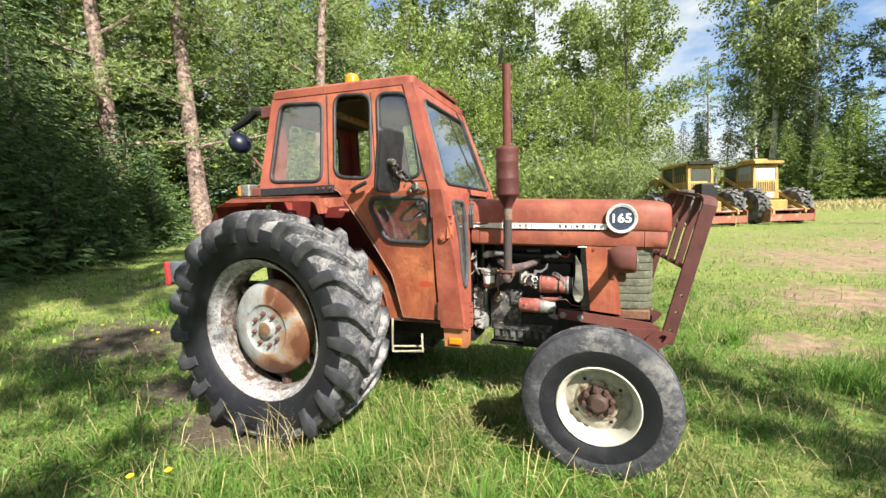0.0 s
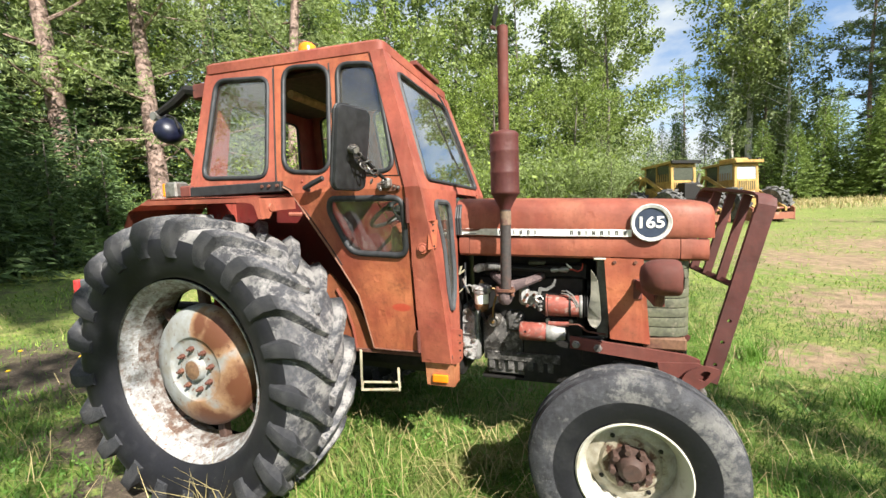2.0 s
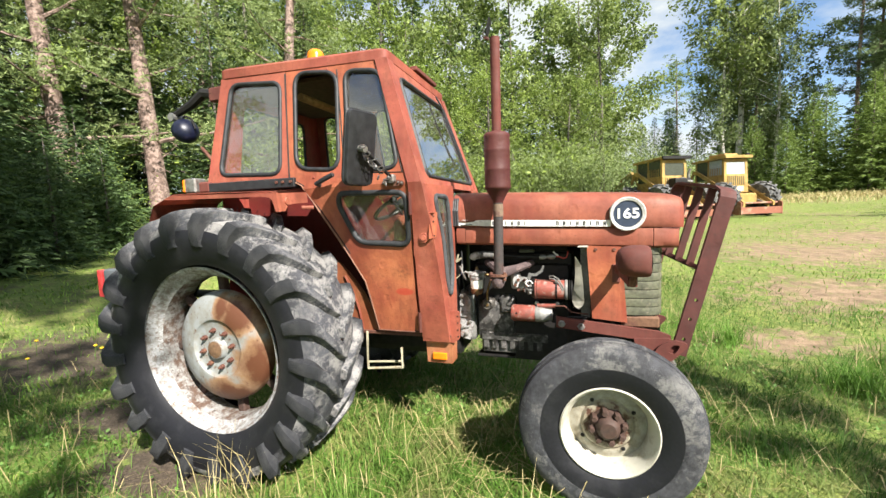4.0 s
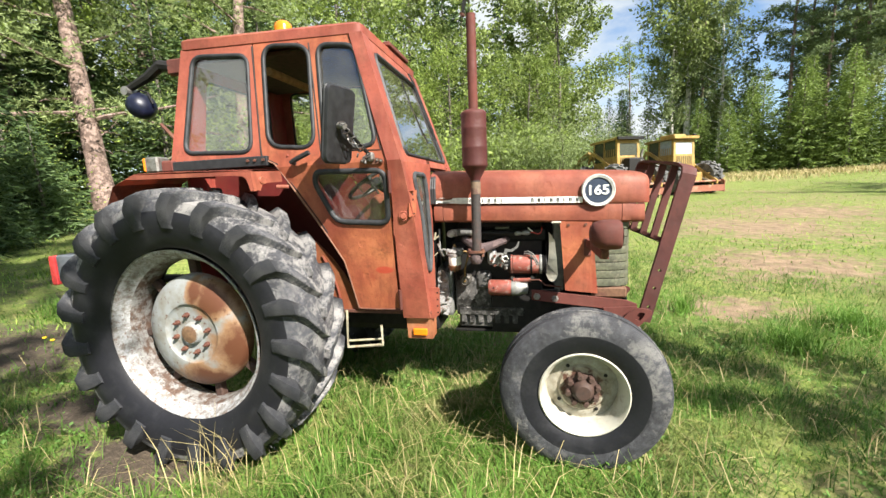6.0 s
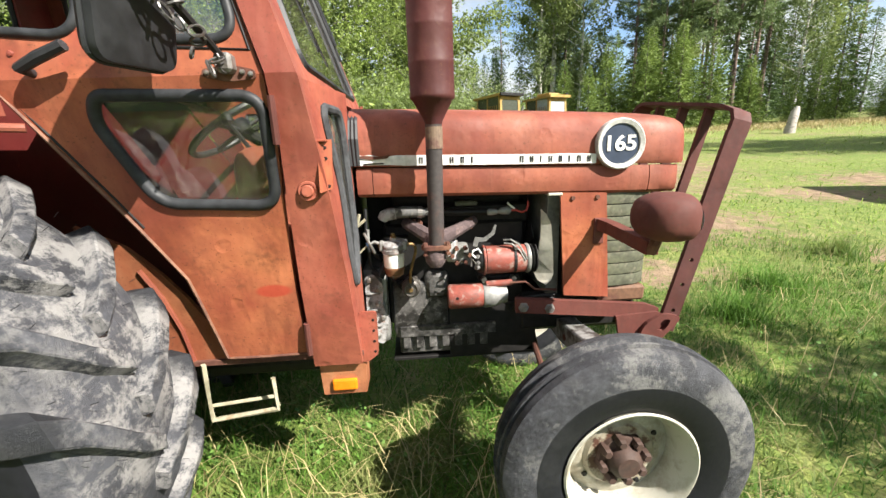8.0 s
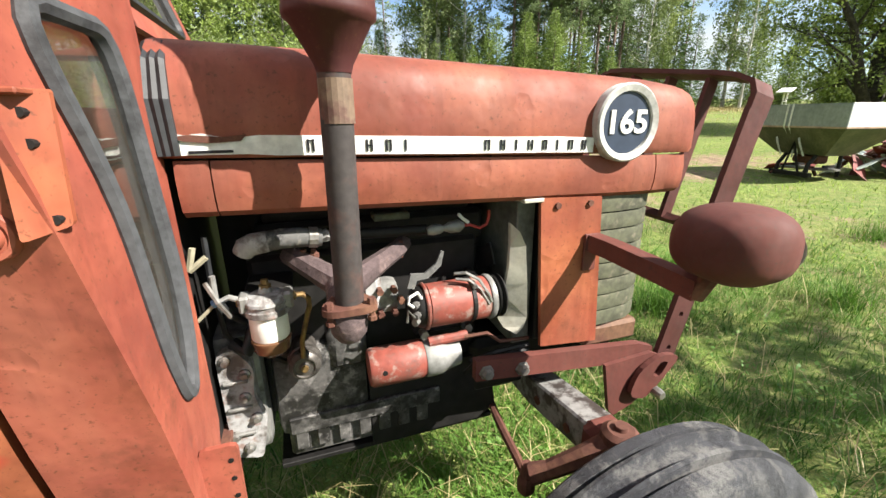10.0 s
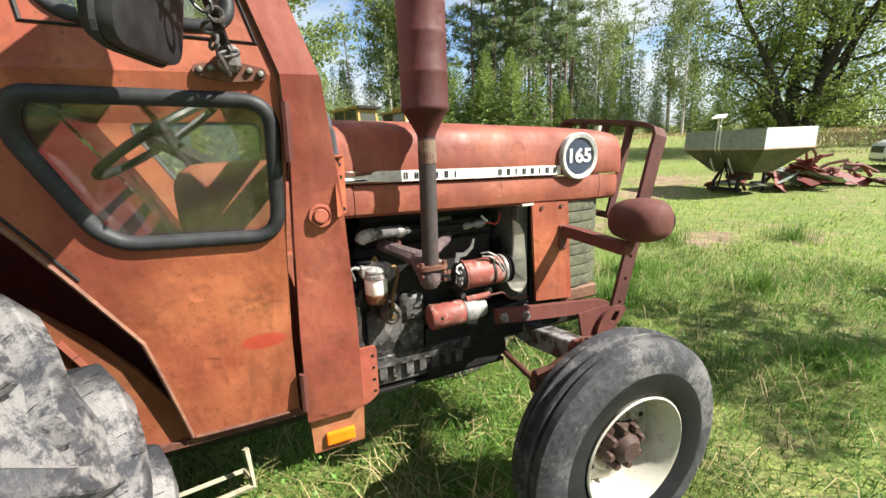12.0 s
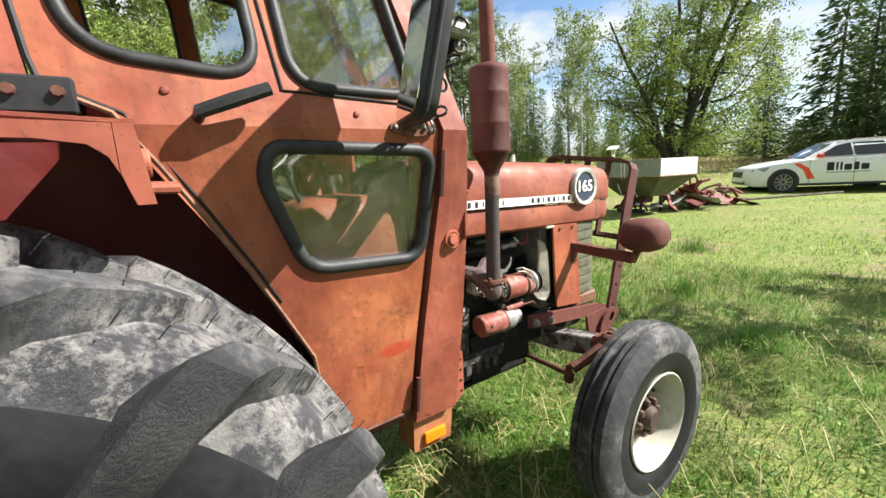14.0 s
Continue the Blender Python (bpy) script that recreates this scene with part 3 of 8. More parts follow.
def leaf_quads(centres, size, droop=0.0, long=1.6):
    """One small bent leaf pair a centre, turned at random."""
    n = len(centres)
    a = unit(n)
    a[:, 2] -= droop
    a /= np.linalg.norm(a, axis=1, keepdims=True)
    b = np.cross(a, unit(n))
    b /= np.linalg.norm(b, axis=1, keepdims=True) + 1e-9
    s = (size * RNG.uniform(0.6, 1.35, n))[:, None]
    c = centres
    v = np.stack([c - a * s * long * 0.5, c + b * s * 0.42, c + a * s * long * 0.5, c - b * s * 0.42], 1).reshape(-1, 3)
    return v, np.arange(4 * n).reshape(-1, 4)


def spikes(base, way, length, width):
    """A narrow two-sided blade from each base along its way."""
    n = len(base)
    side = np.cross(way, unit(n))
    side /= np.linalg.norm(side, axis=1, keepdims=True) + 1e-9
    L, W = np.asarray(length).reshape(-1, 1), np.asarray(width).reshape(-1, 1)
    v = np.stack([base - side * W * 0.3, base + way * L * 0.55 - side * W, base + way * L, base + way * L * 0.5 + side * W], 1).reshape(-1, 3)
    return v, np.arange(4 * n).reshape(-1, 4)


def trunk_bm(h, r, lean=0.0, top=0.15, seg=8, wob=0.02):
    bm = bmesh.new()
    n = 9
    pts, rs = [], []
    for i in range(n):
        t = i / (n - 1)
        pts.append((lean * t * h + wob * h * math.sin(5 * t + lean * 9) * t, wob * h * math.cos(4 * t) * t * 0.6, h * t - 0.1))
        rs.append(r * ((1 - t) + top * t) * (1.25 if i == 0 else 1.0))
    add_tube(bm, pts, rs, seg)
    return bm, pts


def add_limb(bm, p, way, length, r, bend=0.15, seg=5):
    way = Vector(way).normalized()
    pts = [Vector(p)]
    for i in range(4):
        way = (way + Vector(RNG.normal(size=3)) * bend * 0.5 + Vector((0, 0, 0.04))).normalized()
        pts.append(pts[-1] + way * length / 4)
    add_tube(bm, pts, [r, r * 0.75, r * 0.5, r * 0.33, r * 0.15], seg)
    return pts


def broad_tree(name, label, h, crown_r, leaves, leaf, bark, foliage, r=None, clear=0.2, droop=0.1, limbs=16, narrow=False):
    """A leafy tree: trunk, limbs and a crown of leaf clumps at the limbs' ends."""
    t = thing(name, label, "tree")
    r = r or h * 0.014
    bm, axis = trunk_bm(h * 0.92, r, RNG.uniform(-0.02, 0.02))
    spots = []
    for i in range(limbs):
        f = clear + (0.95 - clear) * (i + 0.5) / limbs
        p = Vector(axis[0]).lerp(Vector(axis[-1]), f)
        a = i * 2.4 + RNG.uniform(-0.5, 0.5)
        shape = math.sin(math.pi * min(1.0, (f - clear) / (1 - clear) * 0.85 + 0.15)) ** 0.6
        ln = crown_r * (0.35 + 0.75 * shape) * RNG.uniform(0.75, 1.2)
        rise = 0.9 if narrow else 0.45
        pts = add_limb(bm, p, (math.cos(a), math.sin(a), rise * RNG.uniform(0.4, 1.3)), ln, r * 0.38 * (1.1 - f))
        spots += [(q, 0.55 + 0.25 * k) for k, q in enumerate(pts[1:])]
    spots.append((Vector(axis[-1]), 1.0))
    part("trunk", bm, bark, t, smooth=True)
    cs = np.array([[*q] for q, _ in spots])
    ws = np.array([w for _, w in spots])
    pick = RNG.choice(len(cs), leaves, p=ws / ws.sum())
    rad = crown_r * 0.26
    off = unit(leaves) * (RNG.uniform(0.15, 1.0, leaves) ** 0.6)[:, None] * rad * RNG.uniform(0.5, 1.2, len(cs))[pick][:, None]
    off[:, 2] = off[:, 2] * 0.8 - droop * np.abs(RNG.normal(size=leaves)) * rad * 2
    v, f = leaf_quads(cs[pick] + off, leaf, droop)
    raw_mesh("crown", v, f, foliage, t)
    return t


def spreading_tree(name, label, h, crown_r, leaves, leaf, bark, foliage):
    """An old meadow tree: several stems from one foot, forking limbs, a wide crown with gaps."""
    t = thing(name, label, "tree")
    bm = bmesh.new()
    spots = []
    for i in range(6):
        a = i * 1.05 + 0.3
        out = 0.18 + 0.3 * (i % 2)
        stem = add_limb(bm, (0.18 * math.cos(a), 0.18 * math.sin(a), -0.1), (out * math.cos(a), out * math.sin(a), 1.0), h * (0.92 - 0.22 * (i % 2)), 0.24, 0.18, 8)
        for k in range(15):
            f = 0.16 + 0.055 * k
            q = f * 4
            p = stem[int(q)].lerp(stem[min(4, int(q) + 1)], q - int(q))
            b = a + k * 2.4
            ln = crown_r * (0.85 - 0.45 * f) * RNG.uniform(0.6, 1.15)
            limb = add_limb(bm, p, (math.cos(b), math.sin(b), RNG.uniform(0.0, 0.7)), ln, 0.09 * (1.15 - f), 0.35, 6)
            for e in range(5):
                j = 1 + e % 4
                w = (math.cos(b + RNG.uniform(-1.3, 1.3)), math.sin(b + RNG.uniform(-1.3, 1.3)), RNG.uniform(-0.4, 0.6))
                twig = add_limb(bm, limb[j], w, ln * 0.34, 0.02, 0.4, 4)
                spots += twig[1:]
    part("trunk", bm, bark, t, smooth=True)
    cs = np.array([[*q] for q in spots])
    pick = RNG.integers(0, len(cs), leaves)
    off = RNG.normal(size=(leaves, 3)) * 0.2
    off[:, 2] -= np.abs(RNG.normal(size=leaves)) * 0.2
    v, f = leaf_quads(cs[pick] + off, leaf, 0.2)
    raw_mesh("crown", v, f, foliage, t)
    return t


def spruce_tree(name, label, h, base_r, foliage, bark, dense=1.0, low=0.04, twig=0.16):
    """A conifer: whorls of drooping boughs set with many short needle sprays."""
    t = thing(name, label, "tree")
    bm, axis = trunk_bm(h, h * 0.012 + 0.02, 0.0, 0.08, 7, 0.004)
    bases, ways, lens, wid = [], [], [], []
    z = h * low
    while z < h * 0.985:
        f = z / h
        ln = base_r * (1 - f) ** 0.85 + 0.06
        nb = max(5, int(9 * dense * (0.6 + 0.4 * (1 - f))))
        turn = RNG.uniform(0, 6.28)
        for b in range(nb):
            a = turn + b * 2 * math.pi / nb + RNG.uniform(-0.25, 0.25)
            bl = ln * RNG.uniform(0.7, 1.15)
            n = max(4, int(bl / twig * 4.6 * dense))
            s = np.sort(RNG.uniform(0.12, 1.0, n))
            sag = (0.35 - 0.75 * f) * bl
            p = np.stack([np.cos(a) * s * bl, np.sin(a) * s * bl, z - sag * s ** 1.4 + 0.12 * bl * s ** 4], 1)
            sd = np.where(RNG.uniform(size=n) < 0.5, 1.0, -1.0)
            w = np.stack([np.cos(a + sd * 0.85), np.sin(a + sd * 0.85), RNG.uniform(-0.7, 0.15, n)], 1)
            w += RNG.normal(size=w.shape) * 0.15
            w /= np.linalg.norm(w, axis=1, keepdims=True)
            bases.append(p)
            ways.append(w)
            lens.append(twig * (2.2 - 1.1 * s) * (1.0 - 0.62 * f) * RNG.uniform(0.7, 1.3, n))
            wid.append(twig * 0.115 * np.ones(n))
        z += max(0.10, 0.055 * h ** 0.6 * (1.15 - 0.5 * f))
    part("trunk", bm, bark, t, smooth=True)
    v, f = spikes(np.concatenate(bases), np.concatenate(ways), np.concatenate(lens), np.concatenate(wid))
    raw_mesh("crown", v, f, foliage, t)
    return t


def pine_tree(name, label, h, r, crown_from, tufts, foliage, bark, spread=2.2, lean=0.0, twig=0.16, dead=8):
    """A pine: bare scaly trunk with dead stubs below, flat boughs with needle tufts above."""
    t = thing(name, label, "tree")
    bm, axis = trunk_bm(h, r, lean, 0.25, 10, 0.012)
    ax = [Vector(p) for p in axis]
    spots = []
    nb = 18
    for i in range(nb):
        f = crown_from + (0.98 - crown_from) * i / (nb - 1)
        k = f * (len(ax) - 1)
        p = ax[int(min(k, len(ax) - 2))].lerp(ax[int(min(k, len(ax) - 2)) + 1], k - int(min(k, len(ax) - 2)))
        a = i * 2.4 + RNG.uniform(-0.6, 0.6)
        ln = spread * (1.1 - 0.6 * (f - crown_from) / (1 - crown_from)) * RNG.uniform(0.6, 1.2)
        pts = add_limb(bm, p, (math.cos(a), math.sin(a), RNG.uniform(-0.05, 0.3)), ln, r * 0.28 * (1.15 - f), 0.25)
        spots += pts[1:]
    for i in range(dead):
        f = 0.15 + (crown_from - 0.12) * i / max(1, dead)
        k = f * (len(ax) - 1)
        p = ax[int(k)].lerp(ax[min(int(k) + 1, len(ax) - 1)], k - int(k))
        a = RNG.uniform(0, 6.28)
        add_limb(bm, p, (math.cos(a), math.sin(a), RNG.uniform(-0.2, 0.3)), RNG.uniform(0.4, 1.1), r * 0.1, 0.4, 4)
    part("trunk", bm, bark, t, smooth=True)
    cs = np.array([[*q] for q in spots])
    pick = RNG.integers(0, len(cs), tufts)
    c = cs[pick] + RNG.normal(size=(tufts, 3)) * np.array([0.32, 0.32, 0.14]) * spread * 0.5
    n = 9
    base = np.repeat(c, n, 0)
    w = unit(len(base))
    w[:, 2] = np.abs(w[:, 2]) * 0.7 + 0.1
    w /= np.linalg.norm(w, axis=1, keepdims=True)
    v, f = spikes(base, w, twig * RNG.uniform(0.7, 1.3, len(base)), np.full(len(base), twig * 0.09))
    raw_mesh("crown", v, f, foliage, t)
    return t


def place(proto, spots, label=""):
    """Copies of a tree at (x, y, scale, turn); the first one is moved itself."""
    for i, (x, y, s, turn) in enumerate(spots):
        z = float(ground_z(np.float64(x), np.float64(y))) - 0.05
        m = pose(x, y, z, 0, 0, turn) @ Matrix.Diagonal((s, s, s, 1))
        if i == 0:
            ob = proto
            ob.matrix_basis = m
        else:
            ob = copy_thing(proto, pose(x, y, z, 0, 0, turn))
            ob.scale = (s, s, s)
        tagged(ob, label, group="trees round the meadow")


def bush(name, label, h, r, leaves, leaf, foliage, needles=False):
    """A leafy bush: many thin stems from the ground and leaves all the way down."""
    t = thing(name, label, "bush")
    bm = bmesh.new()
    spots = []
    for i in range(12):
        a = i * 2.4
        pts = add_limb(bm, (0.1 * math.cos(a), 0.1 * math.sin(a), -0.05), (math.cos(a) * RNG.uniform(0.2, 0.8), math.sin(a) * RNG.uniform(0.2, 0.8), 1.0), h * RNG.uniform(0.6, 1.0), 0.03, 0.25, 4)
        spots += pts[1:]
    part("wood", bm, BARK_GREY, t)
    cs = np.array([[*q] for q in spots])
    pick = RNG.integers(0, len(cs), leaves)
    c = cs[pick] + RNG.normal(size=(leaves, 3)) * np.array([r * 0.33, r * 0.33, h * 0.13])
    c[:, 2] = np.abs(c[:, 2])
    if needles:
        w = unit(leaves)
        w[:, 2] = np.abs(w[:, 2]) * 0.8 + 0.15
        w /= np.linalg.norm(w, axis=1, keepdims=True)
        v, f = spikes(c, w, leaf * RNG.uniform(0.8, 1.7, leaves), np.full(leaves, leaf * 0.11))
    else:
        v, f = leaf_quads(c, leaf)
    raw_mesh("crown", v, f, foliage, t)
    return t


def ring_spots(x0, y0, x1, y1, n, wob, s0, s1, seed):
    """Spots along a line, with some wobble."""
    g = np.random.default_rng(seed)
    out = []
    for i in range(n):
        f = (i + 0.5) / n
        out.append((x0 + (x1 - x0) * f + float(g.uniform(-wob, wob)), y0 + (y1 - y0) * f + float(g.uniform(-wob, wob)), float(g.uniform(s0, s1)), float(g.uniform(0, 360))))
    return out


big_pine = pine_tree("pine_tree", "tall pine with pinkish scaly bark and dead stubs", 15, 0.29, 0.20, 2600, LEAF_PINE, BARK_PINE, 3.0, -0.075, 0.17, 16)
place(big_pine, [(-10.6, 7.1, 1.0, 10), (-11.8, 5.4, 0.95, 40), (-12.2, 15.6, 1.1, 250), (-16, 2.5, 1.0, 60), (-14.5, 12.5, 1.0, 300), (-8.3, 10.2, 0.9, 200)])
weeping = broad_tree("birch_tree", "tall drooping birch with hanging twigs and pale stem", 19, 2.5, 6500, 0.15, BARK_BIRCH, LEAF_WEEP, r=0.17, clear=0.22, droop=0.6, limbs=30)
place(weeping, [(18.4, 41.2, 1.0, 0), (15.0, 42.5, 1.1, 160), (35.6, 34.6, 0.9, 60), (37.4, 27.0, 0.9, 110), (36.8, 25.0, 0.72, 190)])
mid_pine = pine_tree("pine_tree", "tall pine with bare stem and dark crown", 20, 0.19, 0.40, 1100, LEAF_FAR_PINE, BARK_PINE, 2.7, 0.012, 0.34, 8)
place(mid_pine, [(22.9, 38.7, 0.95, 171), (25.6, 41.6, 1.0, 115), (24.2, 36.7, 0.85, 60), (28.8, 42.1, 1.05, 8), (26.8, 37.3, 0.95, 309), (29.9, 39.0, 1.0, 257), (27.6, 34.8, 0.85, 205), (30.7, 35.9, 0.95, 153), (31.0, 34.0, 0.85, 98), (34.1, 36.8, 1.0, 35), (18.6, 45.5, 0.95, 200)])
far_pine = pine_tree("pine_tree", "slender tall pine at the forest edge", 17, 0.17, 0.5, 420, LEAF_FAR_PINE, BARK_PINE, 2.3, 0.01, 0.3, 4)
place(far_pine, [(15.6, 66, 1.1, 0), (20, 60, 0.9, 90), (40, 46, 1.0, 30), (43, 50, 1.1, 200), (37, 52, 1.0, 300), (33, 50, 0.95, 10), (49, 33, 0.95, 150), (54, 40, 1.0, 60), (60, 25, 1.0, 80), (35, 47, 1.05, 260), (46, 47, 0.9, 180), (38.5, 49, 0.9, 70), (52, 45, 1.0, 120)])
decid = broad_tree("broadleaf_tree", "dense green broadleaf tree at the forest edge", 10, 3.0, 13000, 0.08, BARK_GREY, LEAF_DECID, limbs=26, clear=0.12)
place(decid, [(-14.4, 5.6, 0.95, 0), (-12.0, 10.4, 1.0, 90), (-10, 14.0, 1.05, 200), (-14.5, 0.5, 1.0, 130), (-6.5, 17.5, 0.9, 10), (-13, -4.5, 1.05, 40), (-3, 21.5, 0.95, 70), (1.5, 24, 0.9, 160), (-14, -9, 1.2, 220), (-13, 19, 1.35, 330), (-8, 22, 1.3, 20)])
aspen = broad_tree("aspen_tree", "tall leafy aspen with grey trunk", 16, 3.9, 8500, 0.15, BARK_GREY, LEAF_ASPEN, r=0.17, clear=0.14, droop=0.15, limbs=17)
place(aspen, [(3.4, 28.5, 0.98, 0), (2.0, 31, 1.05, 90), (-2.8, 29, 1.15, 40), (-6.5, 26, 1.15, 130), (19.5, 47, 1.25, 250), (-10, 22, 1.15, 75), (-17, 16, 1.3, 110), (3.6, 35, 1.1, 150), (-19, 7, 1.2, 10), (17.5, 49, 1.0, 200)])
birch = broad_tree("birch_tree", "tall birch with white trunk and airy crown", 17, 3.0, 8000, 0.16, BARK_BIRCH, LEAF_BIRCH, r=0.2, clear=0.34, droop=0.35, limbs=26, narrow=True)
place(birch, [(16.3, 43.0, 1.55, 20), (42, 39, 0.8, 200), (31.5, 45, 0.9, 30)])
spruce = spruce_tree("spruce_tree", "dark green spruce with drooping boughs", 11, 2.6, LEAF_SPRUCE, BARK_GREY, 0.8, twig=0.32)
place(spruce, [(-13.8, 9.8, 1.1, 35), (-10.4, 11.0, 1.05, 160), (-14.4, 7.6, 1.15, 270), (-9.2, 13.2, 0.9, 310), (-13.6, 4.6, 0.75, 15), (36, 4.5, 1.1, 60), (33.5, 1.5, 1.2, 160), (-11.6, -1.2, 0.9, 75), (-10.6, 9.4, 0.7, 130), (-12.6, 3.0, 1.0, 210), (-13.2, 8.6, 1.0, 0), (-11.2, 1.6, 0.62, 50), (-16.5, 9, 1.3, 100), (-15, -1.5, 1.1, 20), (-11.5, 12.4, 0.8, 30), (-14.6, 4.2, 1.1, 70), (25, 40, 1.0, 10), (36, 38, 0.95, 140), (28, 47, 1.3, 210), (41, 42, 1.0, 30), (43, 33, 0.7, 190), (45, 44, 1.2, 260), (53, 27, 0.8, 15), (38, 10, 0.9, 100), (41, 5, 1.1, 20), (38, 0, 1.15, 230), (33, -4, 1.2, 300), (47, 13, 1.0, 70), (18, 50, 1.4, 120), (33, 46, 1.3, 350), (51, 20, 0.9, 40), (10.0, 56, 0.7, 60), (9.5, 45, 0.75, 140), (11.5, 46, 0.8, 20), (13.2, 44.5, 0.7, 250), (8.0, 43, 0.7, 310), (12.0, 52, 0.9, 80), (22, 52, 1.3, 90), (48, 40, 0.9, 10), (55, 33, 0.9, 220), (-20, 13, 1.5, 15), (-6, 32, 1.4, 80), (-8.5, 18.6, 0.75, 200)])
woods = spruce_tree("spruce_tree", "tall dark spruce deep in the forest", 11, 2.4, LEAF_SPRUCE, BARK_GREY, 0.75, twig=0.62)
place(woods, [(38.5, 6.4, 1.2, 80), (36.5, 3.2, 1.2, 200), (-16, 22, 1.5, 0), (-12, 27, 1.6, 40), (-9, 33, 1.5, 90), (-4.5, 36, 1.6, 130), (-1, 39, 1.7, 170), (2.2, 42, 1.6, 210), (-7, 40, 1.8, 250), (-13, 36, 1.8, 290), (-18, 28, 1.7, 330), (-20, 20, 1.5, 20), (-22, 10, 1.6, 60), (-21, 3, 1.5, 100), (-20, -4, 1.5, 140), (20.5, 53, 1.5, 180), (24.5, 50, 1.0, 220), (30, 50, 1.4, 260), (38, 46, 1.3, 300), (42.5, 47, 1.4, 340), (47, 42, 1.2, 30), (6.0, 60, 1.1, 70), (14, 62, 0.9, 110), (27, 43, 1.2, 150), (4.2, 47, 1.5, 230)])
young = spruce_tree("young_spruce", "bushy young spruce with bright green needles", 7.0, 2.2, LEAF_YOUNG, BARK_GREY, 1.0, 0.02, 0.25)
place(young, [(21.0, 33.4, 1.15, 0), (23.2, 32.2, 1.15, 70), (25.6, 31.8, 1.05, 150), (18.4, 35, 1.05, 220), (28.4, 31.2, 0.75, 20), (31.2, 30, 0.6, 90), (33.6, 28.8, 0.7, 170), (15.0, 36, 0.9, 260), (36.4, 27.6, 0.6, 40), (30.2, 33.4, 0.8, 120), (16.6, 34.4, 0.8, 15), (40.5, 24, 0.7, 300), (38.6, 25.6, 1.0, 200), (43, 22, 0.8, 340), (12.8, 34, 0.55, 90), (24.6, 34.6, 1.25, 200), (36, 15, 0.45, 30), (33, 7, 0.4, 60), (46, 19, 0.8, 0), (34.6, 31.6, 0.8, 250), (19.8, 36.4, 1.15, 310), (22.4, 35.2, 1.2, 40)])
dusk = spruce_tree("spruce_tree", "shaded spruce with dead lower twigs in the forest edge", 9, 2.1, LEAF_SPRUCE, BARK_DARK, 1.0, 0.1, 0.2)
place(dusk, [(-9.9, 0.9, 0.95, 0), (-10.2, -0.6, 1.0, 250), (-10.0, 2.2, 0.7, 300)])
sapling = spruce_tree("spruce_sapling", "low dark green spruce sapling at the forest edge", 2.6, 1.1, LEAF_SPRUCE, BARK_GREY, 1.1, 0.02, 0.15)
place(sapling, [(-7.4, -1.2, 1.25, 40), (-7.2, 0.2, 1.15, 130), (-7.5, 1.6, 1.0, 220), (-7.9, 2.7, 0.85, 300), (-8.2, 0.9, 1.4, 70), (-8.4, 7.0, 0.6, 10), (-9.0, 4.4, 1.0, 15), (-9.2, 8.6, 1.0, 80), (-8.9, 1.4, 0.8, 190), (-9.0, -1.6, 1.2, 250), (-9.6, -3.0, 1.5, 310), (-8.8, 0.2, 1.1, 340), (-9.3, 2.2, 0.9, 10), (-9.9, 0.9, 1.2, 100), (-9.6, 3.6, 1.1, 50), (-10.2, 4.6, 1.4, 150), (-9.4, -0.6, 1.0, 220), (-10.4, -1.8, 1.3, 60), (-10.8, 2.9, 1.7, 300), (-11.4, 0.2, 1.8, 20)])
pinelet = bush("young_pine", "bushy pale green young pine", 4.2, 1.9, 12000, 0.16, LEAF_PINE, True)
place(pinelet, [(3.0, 20.0, 1.0, 0), (0.5, 20.5, 0.95, 90), (3.9, 23.4, 0.9, 200), (-2.0, 19.5, 0.9, 30), (8.4, 27.5, 0.8, 140), (-4.4, 18.2, 1.0, 260)])
shrub = bush("leafy_bush", "wild leafy bush at the forest edge", 3.0, 1.7, 5200, 0.058, LEAF_DECID)
place(shrub, ring_spots(-10.9, -9, -11.2, 6, 7, 0.5, 0.6, 0.95, 3) + ring_spots(-9.2, 9.4, -5, 17, 8, 0.6, 0.8, 1.2, 4))
far_shrub = bush("leafy_bush", "wild leafy bush far across the meadow", 3.0, 1.7, 2400, 0.12, LEAF_DECID)
place(far_shrub, ring_spots(-4, 18.5, 3.2, 23.5, 7, 0.6, 0.9, 1.4, 5) + ring_spots(8, 36, 14, 38, 4, 1.0, 0.9, 1.2, 6) + ring_spots(42, 26, 48, 16, 5, 1.5, 0.8, 1.3, 8) + ring_spots(46, 16, 36, 0, 5, 1.5, 0.7, 1.0, 9))
lone = spreading_tree("lone_tree", "large old broadleaf tree with several dark stems", 12.5, 5.6, 46000, 0.085, BARK_DARK, LEAF_OLD)
place(lone, [(23.7, 9.5, 1.0, 200)])
# out of view; sized and set only by where their shadows should fall
edge = broad_tree("meadow_tree", "unseen slim broadleaf tree added for its shade on the grass", 12, 1.8, 2700, 0.13, BARK_GREY, LEAF_DECID, limbs=20, clear=0.55)
place(edge, [(7.6, -2.9, 0.50, 0), (10.1, -3.8, 0.45, 120), (4.6, -7.8, 0.94, 240), (4.4, -10.6, 0.92, 50)])
# unseen blockers behind the camera, crowns high enough to darken the left forest
tall = broad_tree("tall_meadow_tree", "unseen tall broadleaf tree, its high crown added to shade the forest edge", 22, 2.4, 3600, 0.24, BARK_GREY, LEAF_DECID, limbs=22, clear=0.72)
place(tall, [(6.6, -10.4, 1.0, 130), (4.0, -9.6, 1.0, 0), (0.8, -11.4, 1.0, 80), (-3.0, -14, 1.0, 200)])


# ---- tractor ----
tractor = thing("tractor", "old faded red farm tractor with a cab, standing on grass", "tractor")


